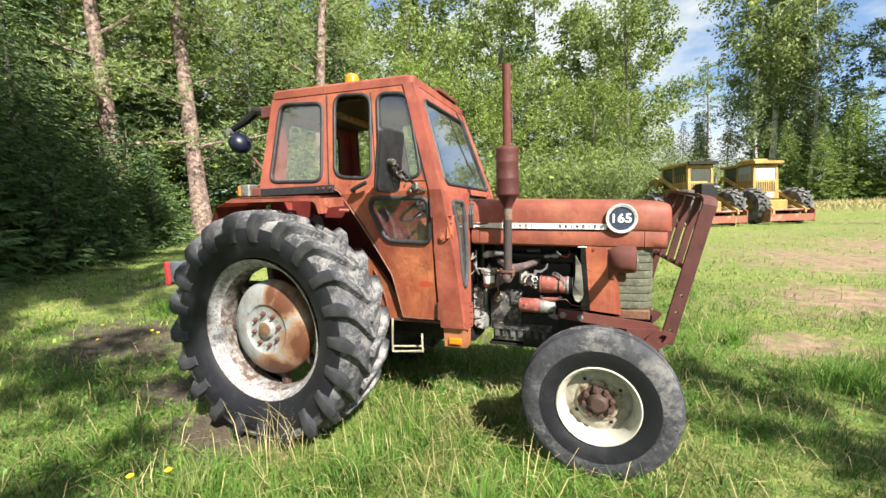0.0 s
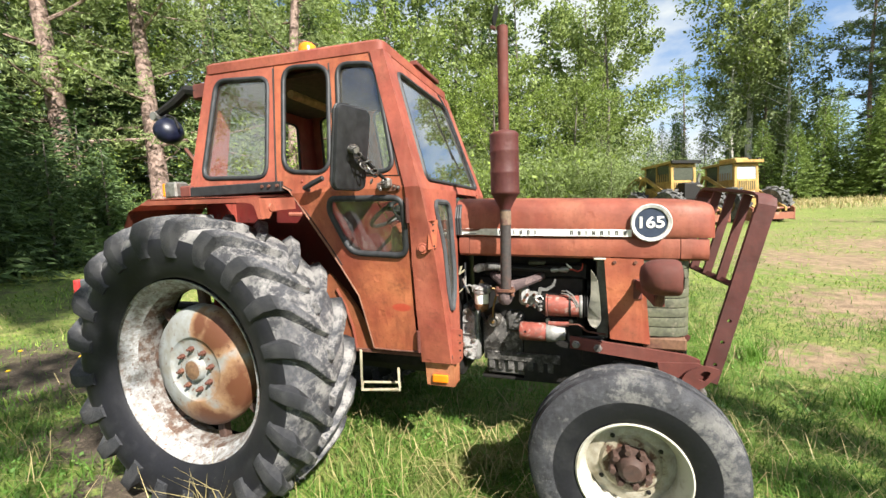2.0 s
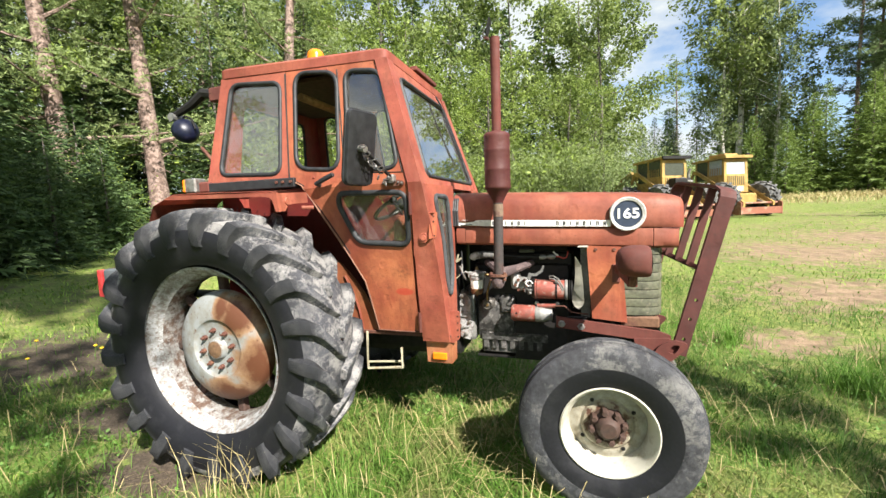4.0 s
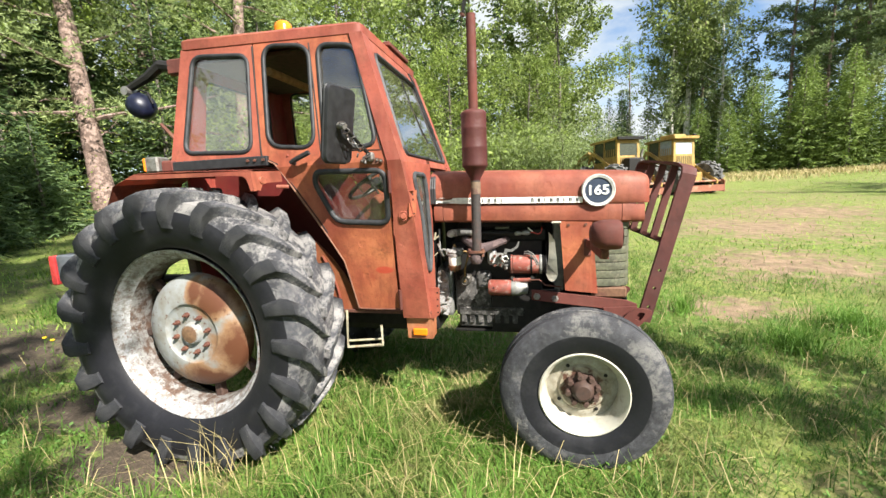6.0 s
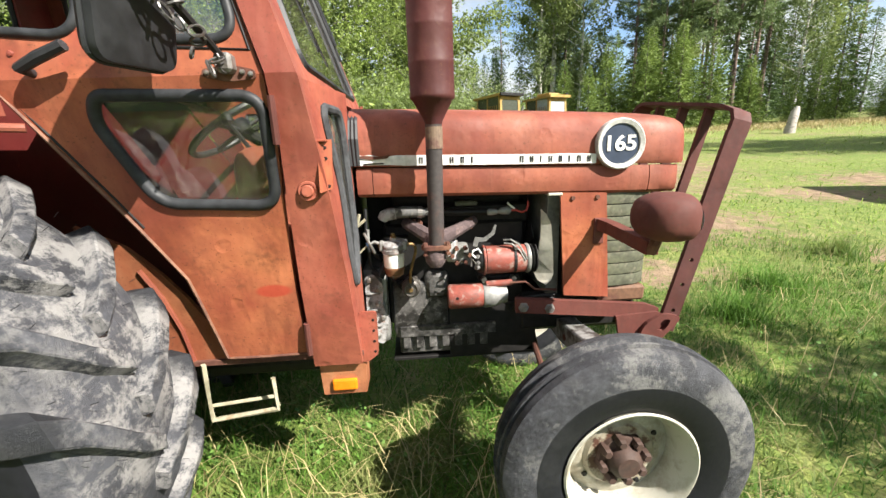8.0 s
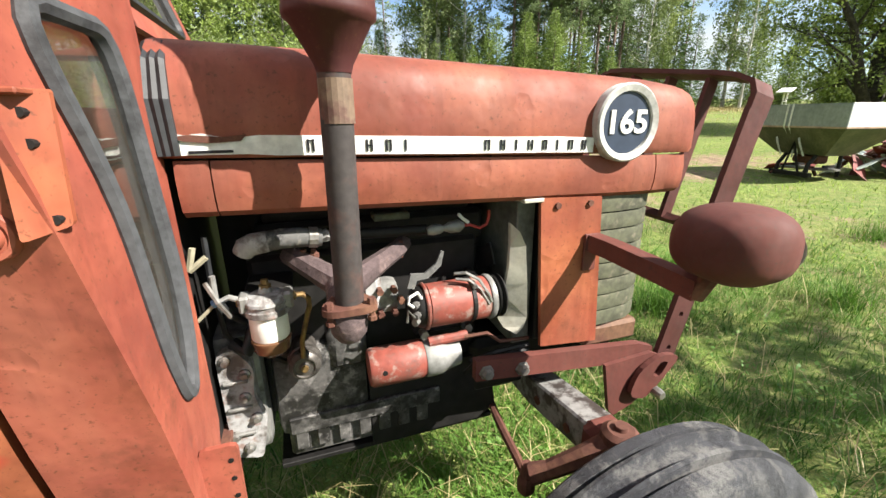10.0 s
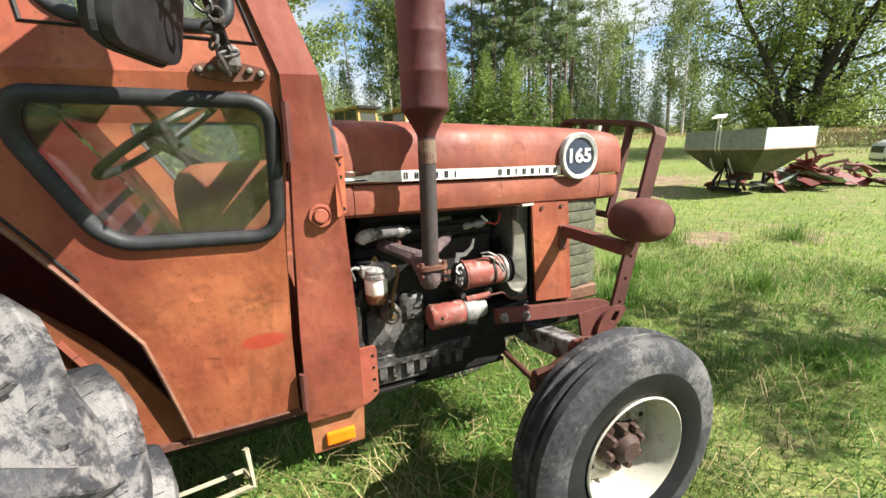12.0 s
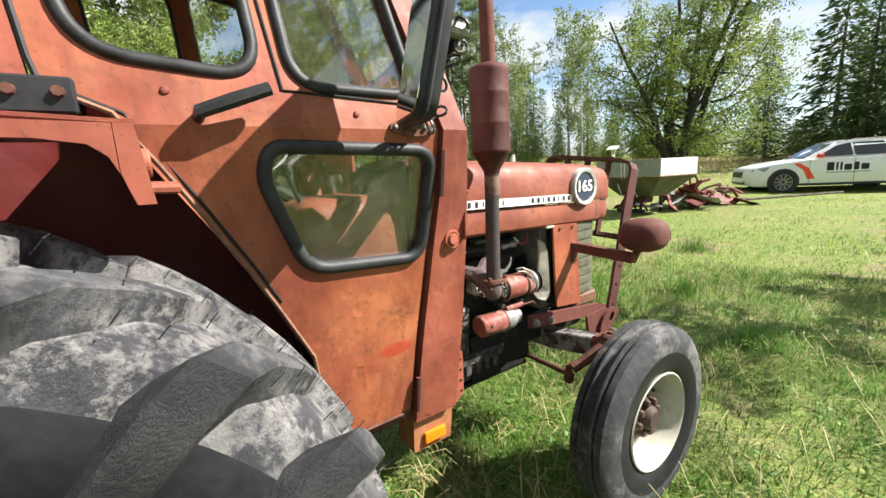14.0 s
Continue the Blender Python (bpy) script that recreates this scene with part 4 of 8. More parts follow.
def side_y(z):
    return -0.425 - 0.20 * (z - 0.69) / 0.91 if z < 1.6 else -0.625 + 0.13 * (z - 1.6) / 0.73


def side_map(s):
    """The cab's side: s = 1 right, -1 left; d goes inwards."""
    return lambda u, v, d: (u, s * (side_y(v) + d), v)


KINK = [((0, 1.6), (0, 1))]


def two_tone(ob, c, inner, r):
    """Faces nearer the axle than r take the second rubber."""
    ob.data.materials.append(inner)
    for p in ob.data.polygons:
        if math.hypot(p.center.x - c[0], p.center.z - c[2]) < r:
            p.material_index = 1


def lugged_tyre(c, R, half, rim_r, s, lugs, parent):
    """A tractor tyre about the y axis with curved chevron bars; s: side of the outer face (-1 right)."""
    bm = bmesh.new()
    k = R - 0.038
    prof = [(rim_r, -half * 0.72), (rim_r + 0.03, -half * 0.86), ((rim_r + k) / 2, -half), (k - 0.075, -half * 0.97), (k - 0.025, -half * 0.86), (k, -half * 0.55), (k + 0.003, 0), (k, half * 0.55), (k - 0.025, half * 0.86), (k - 0.075, half * 0.97), ((rim_r + k) / 2, half), (rim_r + 0.03, half * 0.86), (rim_r, half * 0.72)]
    add_lathe(bm, prof, c, "y", 72)
    ob = part("tyre", bm, RUBBER, parent, "worn rear tyre with dusty chevron lugs", smooth=True, sharp=35)
    two_tone(ob, c, RUBBER_SIDE, k - 0.06)
    path = [(-0.02, k, 0, 1, 0.038), (0.3, k, 0, 1, 0.039), (0.58, k - 0.002, 0.08, 1, 0.040), (0.80, k - 0.008, 0.25, 0.97, 0.043), (0.92, k - 0.022, 0.6, 0.8, 0.044), (0.985, k - 0.06, 0.92, 0.4, 0.034), (1.0, k - 0.11, 1, 0.1, 0.020), (1.0, k - 0.16, 1, 0.0, 0.004)]
    step = 2 * math.pi / lugs
    for sd in (-1, 1):
        first = None
        for i in range(lugs):
            th0 = i * step + (0.5 * step if sd > 0 else 0)
            if first is None:
                lb = bmesh.new()
                rings = []
                for w, r, nw, nr, h in path:
                    th = 0.30 * max(0, w) ** 1.25 - 0.02
                    hw = (0.028 + 0.016 * w) / R
                    ring = []
                    for a, up in ((-hw * 1.3, -0.012), (-hw * 0.85, h - 0.003), (-hw * 0.7, h), (hw * 0.7, h), (hw * 0.85, h - 0.003), (hw * 1.2, -0.012)):
                        rr, ww = r + nr * up, sd * (w * half + nw * up)
                        ring.append(lb.verts.new((rr * math.cos(th + a), ww, rr * math.sin(th + a))))
                    rings.append(ring)
                for a, b in zip(rings, rings[1:]):
                    for q in range(5):
                        lb.faces.new((a[q], a[q + 1], b[q + 1], b[q]))
                lb.faces.new(rings[0])
                lb.faces.new(rings[-1][::-1])
                first = part("tyre_lug", lb, RUBBER_LUG, parent, smooth=True, sharp=30)
                lug_ob = first
            else:
                lug_ob = new("tyre_lug", first.data)
                lug_ob.parent = parent
            lug_ob.matrix_basis = pose(c[0], c[1], c[2], 0, -math.degrees(th0), 0)
    # rubber hairs left from the mould
    hairs = bmesh.new()
    for i in range(lugs * 6):
        th = i * 2 * math.pi / (lugs * 6) + 0.013 * (i % 5)
        for w, up in (((0.12, 0.040), (0.62, 0.036)) if i % 2 else ((-0.35, 0.040), (0.86, 0.018), (-0.8, 0.02))):
            y = c[1] + s * w * half
            d = Vector((math.cos(th), 0, math.sin(th)))
            tip = Vector((0.006 * math.sin(i * 1.9), 0.004 * math.cos(i * 2.3), 0.006 * math.sin(i * 3.1)))
            p = Vector((c[0], y, c[2]))
            add_tube(hairs, [p + d * (k + up - 0.012), p + d * (k + up + 0.008) + tip * 0.6], 0.0009, 3)
    tagged(part("rubber_hairs", hairs, RUBBER_SIDE, parent), kind="stuff")
    return ob


def rear_wheel(s):
    """s = -1: the right wheel (outer face towards -y)."""
    cy = s * 0.80
    o = s
    prof = [(0.0, 0.092), (0.05, 0.092), (0.058, 0.085), (0.062, 0.066), (0.066, 0.062), (0.15, 0.062), (0.162, 0.066), (0.172, 0.078), (0.185, 0.080), (0.25, 0.066), (0.31, 0.040), (0.326, 0.02), (0.33, -0.02), (0.322, -0.02), (0.30, 0.02), (0.2, 0.05), (0.0, 0.05)]
    w = part("rear_wheel", lathe([(r, cy + o * q) for r, q in prof], (0, 0, 0.70), "y", 56), DISC, tractor, "rust-stained grey wheel disc", smooth=True)
    for i in range(8):
        a = i * math.pi / 4 + 0.1
        m = pose(0, 0, 0.70, 0, -math.degrees(a), 0)
        part("rim_lug", box((0.30, min(cy - o * 0.07, cy - o * 0.02), -0.025), (0.43, max(cy - o * 0.07, cy - o * 0.02), 0.025), 0.008, m), HUB_IRON, w)
    rim = [(0.487, 0.155), (0.487, 0.145), (0.470, 0.142), (0.462, 0.132), (0.455, 0.10), (0.449, 0.088), (0.428, 0.068), (0.438, 0.066), (0.46, 0.09), (0.475, 0.15)]
    part("rim", lathe([(r, cy + o * q) for r, q in rim], (0, 0, 0.70), "y", 72, True), RIM, w, "weathered whitish rim", smooth=True)
    well = [(0.428, 0.069), (0.420, 0.05), (0.418, -0.05), (0.45, -0.1), (0.487, -0.145), (0.495, -0.15), (0.457, -0.12), (0.435, -0.065), (0.435, 0.06)]
    part("rim_well", lathe([(r, cy + o * q) for r, q in well], (0, 0, 0.70), "y", 72, True), RIM_WELL, w, "rust-brown well of the rim", smooth=True)
    lugged_tyre((0.03, cy + o * 0.006, 0.722), 0.785, 0.218, 0.478, s, 21, w)
    part("hub_cap", lathe([(0, cy + o * 0.099), (0.04, cy + o * 0.097), (0.053, cy + o * 0.09), (0.056, cy + o * 0.06)], (0, 0, 0.70), "y", 24), mottled("ochre_rust_hub_cap", (0.15, 0.088, 0.048), (0.095, 0.05, 0.03), scale=14), w, "ochre rusty hub cap", smooth=True)
    for i in range(8):
        a = i * math.pi / 4 + 0.2
        part("wheel_bolt", lathe([(0.0, cy + o * 0.096), (0.007, cy + o * 0.096), (0.008, cy + o * 0.082), (0.014, cy + o * 0.080), (0.0145, cy + o * 0.06)], (0.108 * math.cos(a), 0, 0.70 + 0.108 * math.sin(a)), "y", 6), RUST_IRON, w)
    return w


def front_wheel(s):
    cy = s * 0.655
    o = s
    c = (2.105, 0, 0.408)
    w = part("front_wheel", lathe([(0.0, cy + o * 0.0), (0.11, cy + o * 0.0), (0.122, cy - o * 0.012), (0.135, cy - o * 0.01), (0.155, cy - o * 0.022), (0.181, cy - o * 0.035), (0.180, cy - o * 0.045), (0.0, cy - o * 0.02)], c, "y", 40), CREAM, tractor, "cream front wheel disc", smooth=True)
    rim = [(0.217, cy + o * 0.080), (0.211, cy + o * 0.084), (0.202, cy + o * 0.078), (0.192, cy + o * 0.045), (0.178, cy + o * 0.025), (0.176, cy - o * 0.05), (0.196, cy - o * 0.075), (0.217, cy - o * 0.082), (0.210, cy - o * 0.055), (0.185, cy - o * 0.04), (0.185, cy + o * 0.030), (0.201, cy + o * 0.055)]
    part("rim", lathe(rim, c, "y", 56, True), CREAM, w, smooth=True)
    part("hub", lathe([(0.0, cy + o * 0.06), (0.035, cy + o * 0.06), (0.052, cy + o * 0.045), (0.056, cy + o * 0.022), (0.078, cy + o * 0.016), (0.082, cy - o * 0.002)], c, "y", 24), HUB_IRON, w, "greasy rust-brown hub", smooth=True)
    for i in range(8):
        a = i * math.pi / 4 + 0.2
        part("wheel_nut", lathe([(0.0, cy + o * 0.044), (0.012, cy + o * 0.044), (0.017, cy + o * 0.034), (0.019, cy)], (c[0] + 0.072 * math.cos(a), 0, c[2] + 0.072 * math.sin(a)), "y", 6), HUB_IRON, w)
    for i in range(4):
        a = i * math.pi / 2 + 0.55
        part("disc_hole", lathe([(0, cy - o * 0.004), (0.008, cy - o * 0.004), (0.010, cy - o * 0.009)], (c[0] + 0.132 * math.cos(a), 0, c[2] + 0.132 * math.sin(a)), "y", 10), DARK, w)
    R, h = 0.416, 0.092
    prof = [(0.214, -h * 0.75), (0.235, -h * 0.9), (0.305, -h), (0.358, -h * 0.98), (0.389, -h * 0.85), (R - 0.012, -h * 0.72), (R - 0.008, -h * 0.45), (R - 0.022, -h * 0.42), (R - 0.022, -h * 0.34), (R - 0.002, -h * 0.31), (R, -0.02), (R - 0.018, -0.014), (R - 0.018, 0.014), (R, 0.02), (R - 0.002, h * 0.31), (R - 0.022, h * 0.34), (R - 0.022, h * 0.42), (R - 0.008, h * 0.45), (R - 0.012, h * 0.72), (0.389, h * 0.85), (0.358, h * 0.98), (0.305, h), (0.235, h * 0.9), (0.214, h * 0.75)]
    bm = lathe([(r, cy + q) for r, q in prof], c, "y", 72)
    two_tone(part("tyre", bm, RUBBER_DUSTY, w, "worn ribbed front tyre", smooth=True, sharp=30), c, RUBBER_SIDE, 0.318)
    return w


for s in (-1, 1):
    rear_wheel(s)
    front_wheel(s)

# cab shell
REAR_WIN = [(-0.105, 2.288), (0.272, 2.254), (0.308, 1.695), (-0.151, 1.715)]
MID_WIN = [(0.372, 2.296), (0.662, 2.264), (0.705, 1.693), (0.417, 1.719)]
VENT_WIN = [(0.716, 2.262), (0.938, 2.234), (1.066, 1.682), (0.768, 1.686)]
LOW_WIN = [(0.703, 1.563), (1.106, 1.551), (1.089, 1.262), (0.772, 1.281), (0.685, 1.50)]
DOOR = [(0.310, 2.31), (0.902, 2.30), (1.120, 1.60), (1.122, 1.43), (1.104, 1.25), (1.088, 0.99), (1.083, 0.73), (0.820, 0.73), (0.806, 0.85), (0.794, 0.95), (0.780, 1.045), (0.697, 1.21), (0.644, 1.309), (0.552, 1.472), (0.462, 1.622), (0.374, 1.660)]
REAR_PANEL = [(-0.19, 2.335), (0.302, 2.315), (0.366, 1.66), (0.366, 1.63), (-0.25, 1.63)]
PILLAR = [(0.910, 2.30), (0.986, 2.295), (1.207, 1.592), (1.236, 1.34), (1.258, 1.0), (1.266, 0.68), (1.101, 0.68), (1.108, 0.99), (1.120, 1.245), (1.131, 1.43), (1.128, 1.60)]


def loop3(loop, fm, d=0.0):
    return [fm(u, v, d) for u, v in loop]


FAR_LOW_WIN = [(0.600, 1.600), (1.106, 1.600), (1.089, 1.262), (0.772, 1.281), (0.600, 1.560)]
for s in (1, -1):
    fm = side_map(s)
    holes = {n: rounded(w, r) for n, w, r in (("rear", REAR_WIN, 0.07), ("mid", MID_WIN, 0.09), ("vent", VENT_WIN, 0.07), ("low", LOW_WIN if s > 0 else FAR_LOW_WIN, 0.06))}
    side = part("side_panel", sheet(REAR_PANEL, [holes["rear"]], 0.02, fm, KINK), PAINT, tractor)
    door = part("door", sheet(DOOR, [holes["mid"], holes["vent"], holes["low"]], 0.02, fm, KINK), PAINT_DOOR, tractor, "faded orange-red cab door")
    part("pillar", sheet(PILLAR, [], 0.09, lambda u, v, d: (u, s * (side_y(v) - 0.012 + d), v), KINK), PAINT, tractor)
    for n, host in (("rear", side), ("mid", door), ("vent", door), ("low", door)):
        part("window_seal", tube(loop3(holes[n], fm, 0.002), 0.016 if n == "low" else 0.013, 10, True), GASKET, host, smooth=True)
        if n != "mid" or s < 0:
            if n != "mid":
                g = part("window_pane", sheet(holes[n], [], 0.004, lambda u, v, d: fm(u, v, 0.01 + d)), GLASS, host)
                g.visible_shadow = False

# roof
roof_out = rounded([(-0.195, -0.495), (0.978, -0.50), (0.978, 0.50), (-0.195, 0.495)], 0.05, 3)
bm = bmesh.new()
rings = []
for sc, z in ((1.0, 2.308), (1.012, 2.314), (1.012, 2.362), (0.985, 2.376), (0.90, 2.386), (0.6, 2.394)):
    rings.append([bm.verts.new((0.386 + (x - 0.386) * sc, y * sc, z + (x - 0.386) * -0.036)) for x, y in roof_out])
n = len(roof_out)
for a, b in zip(rings, rings[1:]):
    for k in range(n):
        bm.faces.new((a[k], a[(k + 1) % n], b[(k + 1) % n], b[k]))
bm.faces.new(rings[-1])
bm.faces.new(rings[0][::-1])
part("roof", bm, PAINT, tractor, "faded red cab roof", smooth=True)


# windscreen wall
def front_map(u, v, d):
    return (0.984 + 0.221 * (2.285 - v) / 0.693 - d, u, v)


WS = rounded([(-0.40, 2.215), (0.40, 2.215), (0.50, 1.64), (-0.50, 1.64)], 0.05)
wall = part("windscreen_frame", sheet([(-0.49, 2.292), (0.49, 2.292), (0.622, 1.585), (-0.622, 1.585)], [WS], 0.02, front_map), PAINT, tractor)
part("window_seal", tube(loop3(WS, front_map), 0.012, 6, True), GASKET, wall)
part("windscreen", sheet(WS, [], 0.004, lambda u, v, d: front_map(u, v, 0.008 + d)), GLASS_CLEAN, wall).visible_shadow = False


# hood and nose
HOOD_HALF = [(-0.25, 1.337), (-0.257, 1.350), (-0.257, 1.40), (-0.252, 1.450), (-0.244, 1.483), (-0.229, 1.507), (-0.205, 1.521), (-0.17, 1.529), (-0.10, 1.536), (0, 1.539)]
HOOD_SEC = HOOD_HALF + [(-y, z) for y, z in HOOD_HALF[-2::-1]]


def hood_fall(x):
    """The hood sinks a little towards the nose."""
    return 0.008 - 0.026 * (x - 1.27)


def hood_bm():
    bm = bmesh.new()
    rings = []
    for x, wide, drop in ((1.262, 1.0, 0.008), (1.29, 1.0, 0.008), (1.55, 1.0, 0.006), (1.8, 1.0, 0.002), (2.1, 0.995, -0.004), (2.25, 0.985, -0.008), (2.36, 0.965, -0.012), (2.43, 0.94, -0.018), (2.475, 0.905, -0.026), (2.498, 0.86, -0.036), (2.506, 0.80, -0.046)):
        rings.append([bm.verts.new((x, y * wide, hood_fall(x) + z + drop * (z - 1.337) / 0.2)) for y, z in HOOD_SEC])
    for a, b in zip(rings, rings[1:]):
        for k in range(len(a) - 1):
            bm.faces.new((a[k], a[k + 1], b[k + 1], b[k]))
    bm.faces.new(rings[-1])
    return bm


hood = part("hood", hood_bm(), PAINT_HOOD, tractor, "faded red engine hood with rust streaks", smooth=True)


def skirt(x0, x1, s, z0=1.228, z1=1.332):
    bm = bmesh.new()
    rings = []
    n = 14
    for i in range(n + 1):
        x = x0 + (x1 - x0) * i / n
        f = max(0.0, (x - 2.25) / 0.23)
        w = 1.0 - 0.12 * f ** 2.2
        rings.append([bm.verts.new((x, s * -y * w, hood_fall(x) + z)) for y, z in ((0.246, z1), (0.252, z1 - 0.03), (0.252, z0 + 0.04), (0.246, z0 + 0.012), (0.23, z0), (0.235, z0 + 0.03), (0.235, z1))])
    for a, b in zip(rings, rings[1:]):
        for k in range(7):
            bm.faces.new((a[k], a[(k + 1) % 7], b[(k + 1) % 7], b[k]))
    bm.faces.new(rings[0])
    bm.faces.new(rings[-1][::-1])
    return bm


for s in (1, -1):
    part("hood_skirt", skirt(1.275, 1.330, s), PAINT_HOOD, tractor, smooth=True)
    part("hood_skirt", skirt(1.333, 2.356, s), PAINT_HOOD, tractor, smooth=True)
    part("hood_skirt", skirt(2.360, 2.482, s), PAINT_HOOD, tractor, smooth=True)
    # white strip with dark marks, a small plate at its rear end
    flat = lambda u, v, d: (u, s * (-0.2585 + d), v + hood_fall(u))
    ragged = [(1.276, 1.380), (1.30, 1.376), (1.33, 1.379), (1.37, 1.371), (1.42, 1.377), (1.6, 1.377), (1.9, 1.376), (2.05, 1.377), (2.145, 1.375), (2.145, 1.341), (2.0, 1.342), (1.8, 1.341), (1.6, 1.342), (1.45, 1.341), (1.40, 1.344), (1.276, 1.342)]
    strip = part("trim_strip", sheet(ragged, [], 0.004, flat), DECAL, hood, "peeling white strip with black marks")
    for k, x in enumerate([1.500 + 0.0365 * i for i in range(6)] + [1.862 + 0.0352 * i for i in range(8)]):
        for dx in ((0.0, 0.009), (0.002, 0.010), (0.004,))[k % 3]:
            part("mark", box((x + dx, s * -0.2600 - 0.0008, 1.348 + hood_fall(x)), (x + dx + 0.0042, s * -0.2600 + 0.0008, 1.370 + hood_fall(x))), INK, strip)
        if k % 3 != 2:
            zb = (1.366, 1.357)[k % 2] + hood_fall(x)
            part("mark", box((x + 0.003, s * -0.2600 - 0.0006, zb), (x + 0.010, s * -0.2600 + 0.0006, zb + 0.003)), INK, strip)
    part("mark", box((1.305, s * -0.2600 - 0.0008, 1.352), (1.375, s * -0.2600 + 0.0008, 1.357)), INK, strip)
    part("flake", sheet([(1.28, 1.381), (1.31, 1.384), (1.36, 1.379), (1.40, 1.383), (1.39, 1.372), (1.34, 1.369), (1.30, 1.373)], [], 0.003, lambda u, v, d: (u, s * (-0.2625 + d), v)), RUST_IRON, strip)
    # round badge
    o = -s
    badge = part("badge", lathe([(0.0, o * 0.262), (0.070, o * 0.262), (0.072, o * 0.272), (0.086, o * 0.276), (0.090, o * 0.272), (0.090, o * 0.245), (0.0, o * 0.245)], (2.228, 0, 1.392), "y", 48), RING, hood, "round badge with white ring and number", smooth=True)
    part("badge_face", lathe([(0.0, o * 0.2665), (0.0705, o * 0.2665), (0.071, o * 0.258)], (2.226, 0, 1.392), "y", 40), NAVY, badge)
    text_mesh("number", "165", 0.074, 0.0015, WHITE, Matrix.Translation((2.226, o * 0.2685, 1.392)) @ (Matrix.Rotation(radians(90), 4, "X") if s > 0 else Matrix.Rotation(radians(180), 4, "Z") @ Matrix.Rotation(radians(90), 4, "X")) @ Matrix.Diagonal((1.12, 1.0, 1, 1)), badge)

# front side panels, grille and radiator
for s in (1, -1):
    y = -s * 0.243
    panel = part("front_side_panel", sheet([(2.022, 1.222), (2.200, 1.215), (2.232, 0.795), (2.050, 0.812)], [], 0.012, lambda u, v, d: (u, y + s * d, v)), PAINT_DOOR, tractor, "orange-red panel beside the radiator")
    for bx in (2.07, 2.165):
        part("panel_bolt", lathe([(0, y - s * 0.006), (0.008, y - s * 0.006), (0.009, y)], (bx, 0, 1.20), "y", 8), RUST_IRON, panel)
grille = part("grille", box((2.19, -0.205, 0.79), (2.375, 0.205, 1.225), 0.004), DARK, tractor)
for i in range(8):
    z = 0.835 + i * 0.0475
    for s in (1, -1):
        bm = bmesh.new()
        pts = [(2.20, -s * 0.232), (2.27, -s * 0.232), (2.35, -s * 0.222), (2.392, -s * 0.20), (2.412, -s * 0.16), (2.418, -s * 0.0)]
        vs = []
        for zz, off in ((z, 0.008), (z + 0.001, 0.001), (z + 0.004, 0.0), (z + 0.040, 0.0), (z + 0.0435, 0.001), (z + 0.0445, 0.008)):
            vs.append([bm.verts.new((px - off, py * (1 - off * 3), zz)) for px, py in pts])
        for a, b in zip(vs, vs[1:]):
            for k in range(len(pts) - 1):
                bm.faces.new((a[k], a[k + 1], b[k + 1], b[k]))
        part("grille_slat", bm, GRILLE, grille, smooth=True, sharp=25)
part("nose_base", box((2.205, -0.229, 0.765), (2.395, 0.229, 0.830), 0.010), mottled("bleached_tan_sheet", (0.15, 0.078, 0.045), (0.11, 0.048, 0.032), scale=8), tractor)
part("radiator", box((2.06, -0.19, 0.80), (2.17, 0.19, 1.21), 0.005), DARK, tractor)
CREAM_PLASTIC = mottled("cream_plastic", (0.52, 0.49, 0.41), (0.30, 0.27, 0.21), 0.5, 0.7, 9, 0.5, 30)
part("radiator_frame", box((1.992, -0.186, 0.80), (2.044, 0.186, 1.205), 0.003), mottled("grey_green_radiator_sheet", (0.17, 0.175, 0.15), (0.08, 0.08, 0.065), 0.45, 0.65, 8, 0.6, 40), tractor)
for s in (-1, 1):
    crescent = [(1.960, 1.158), (1.975, 1.140), (1.994, 1.102), (2.004, 1.0), (2.009, 0.902), (2.0, 0.875), (1.980, 0.856), (1.955, 0.868), (1.943, 0.896), (1.945, 0.942), (1.950, 0.965), (1.956, 0.995), (1.960, 1.04), (1.961, 1.10)]
    part("fan_shroud", sheet(crescent, [], 0.012, lambda u, v, d: (u, s * (0.232 - 1.4 * max(0, 1.975 - u) - d), v)), CREAM_PLASTIC, tractor, "dirty cream fan shroud")
    part("frame_tab", box((1.975, min(s * 0.246, s * 0.20), 1.212), (2.03, max(s * 0.246, s * 0.20), 1.222), 0.002), CREAM_PLASTIC, tractor)
fan = part("fan", lathe([(0, 1.93), (0.05, 1.93), (0.055, 1.95), (0.055, 1.98)], (0, 0, 0.98), "x", 16), DARK, tractor)
for i in range(6):
    part("blade", box((1.945, -0.03, 0.05), (1.95, 0.03, 0.16), 0, pose(0, 0, 0.98, i * 60, 0, 0) @ pose(0, 0, 0, 0, 0, 0)), DARK, fan)

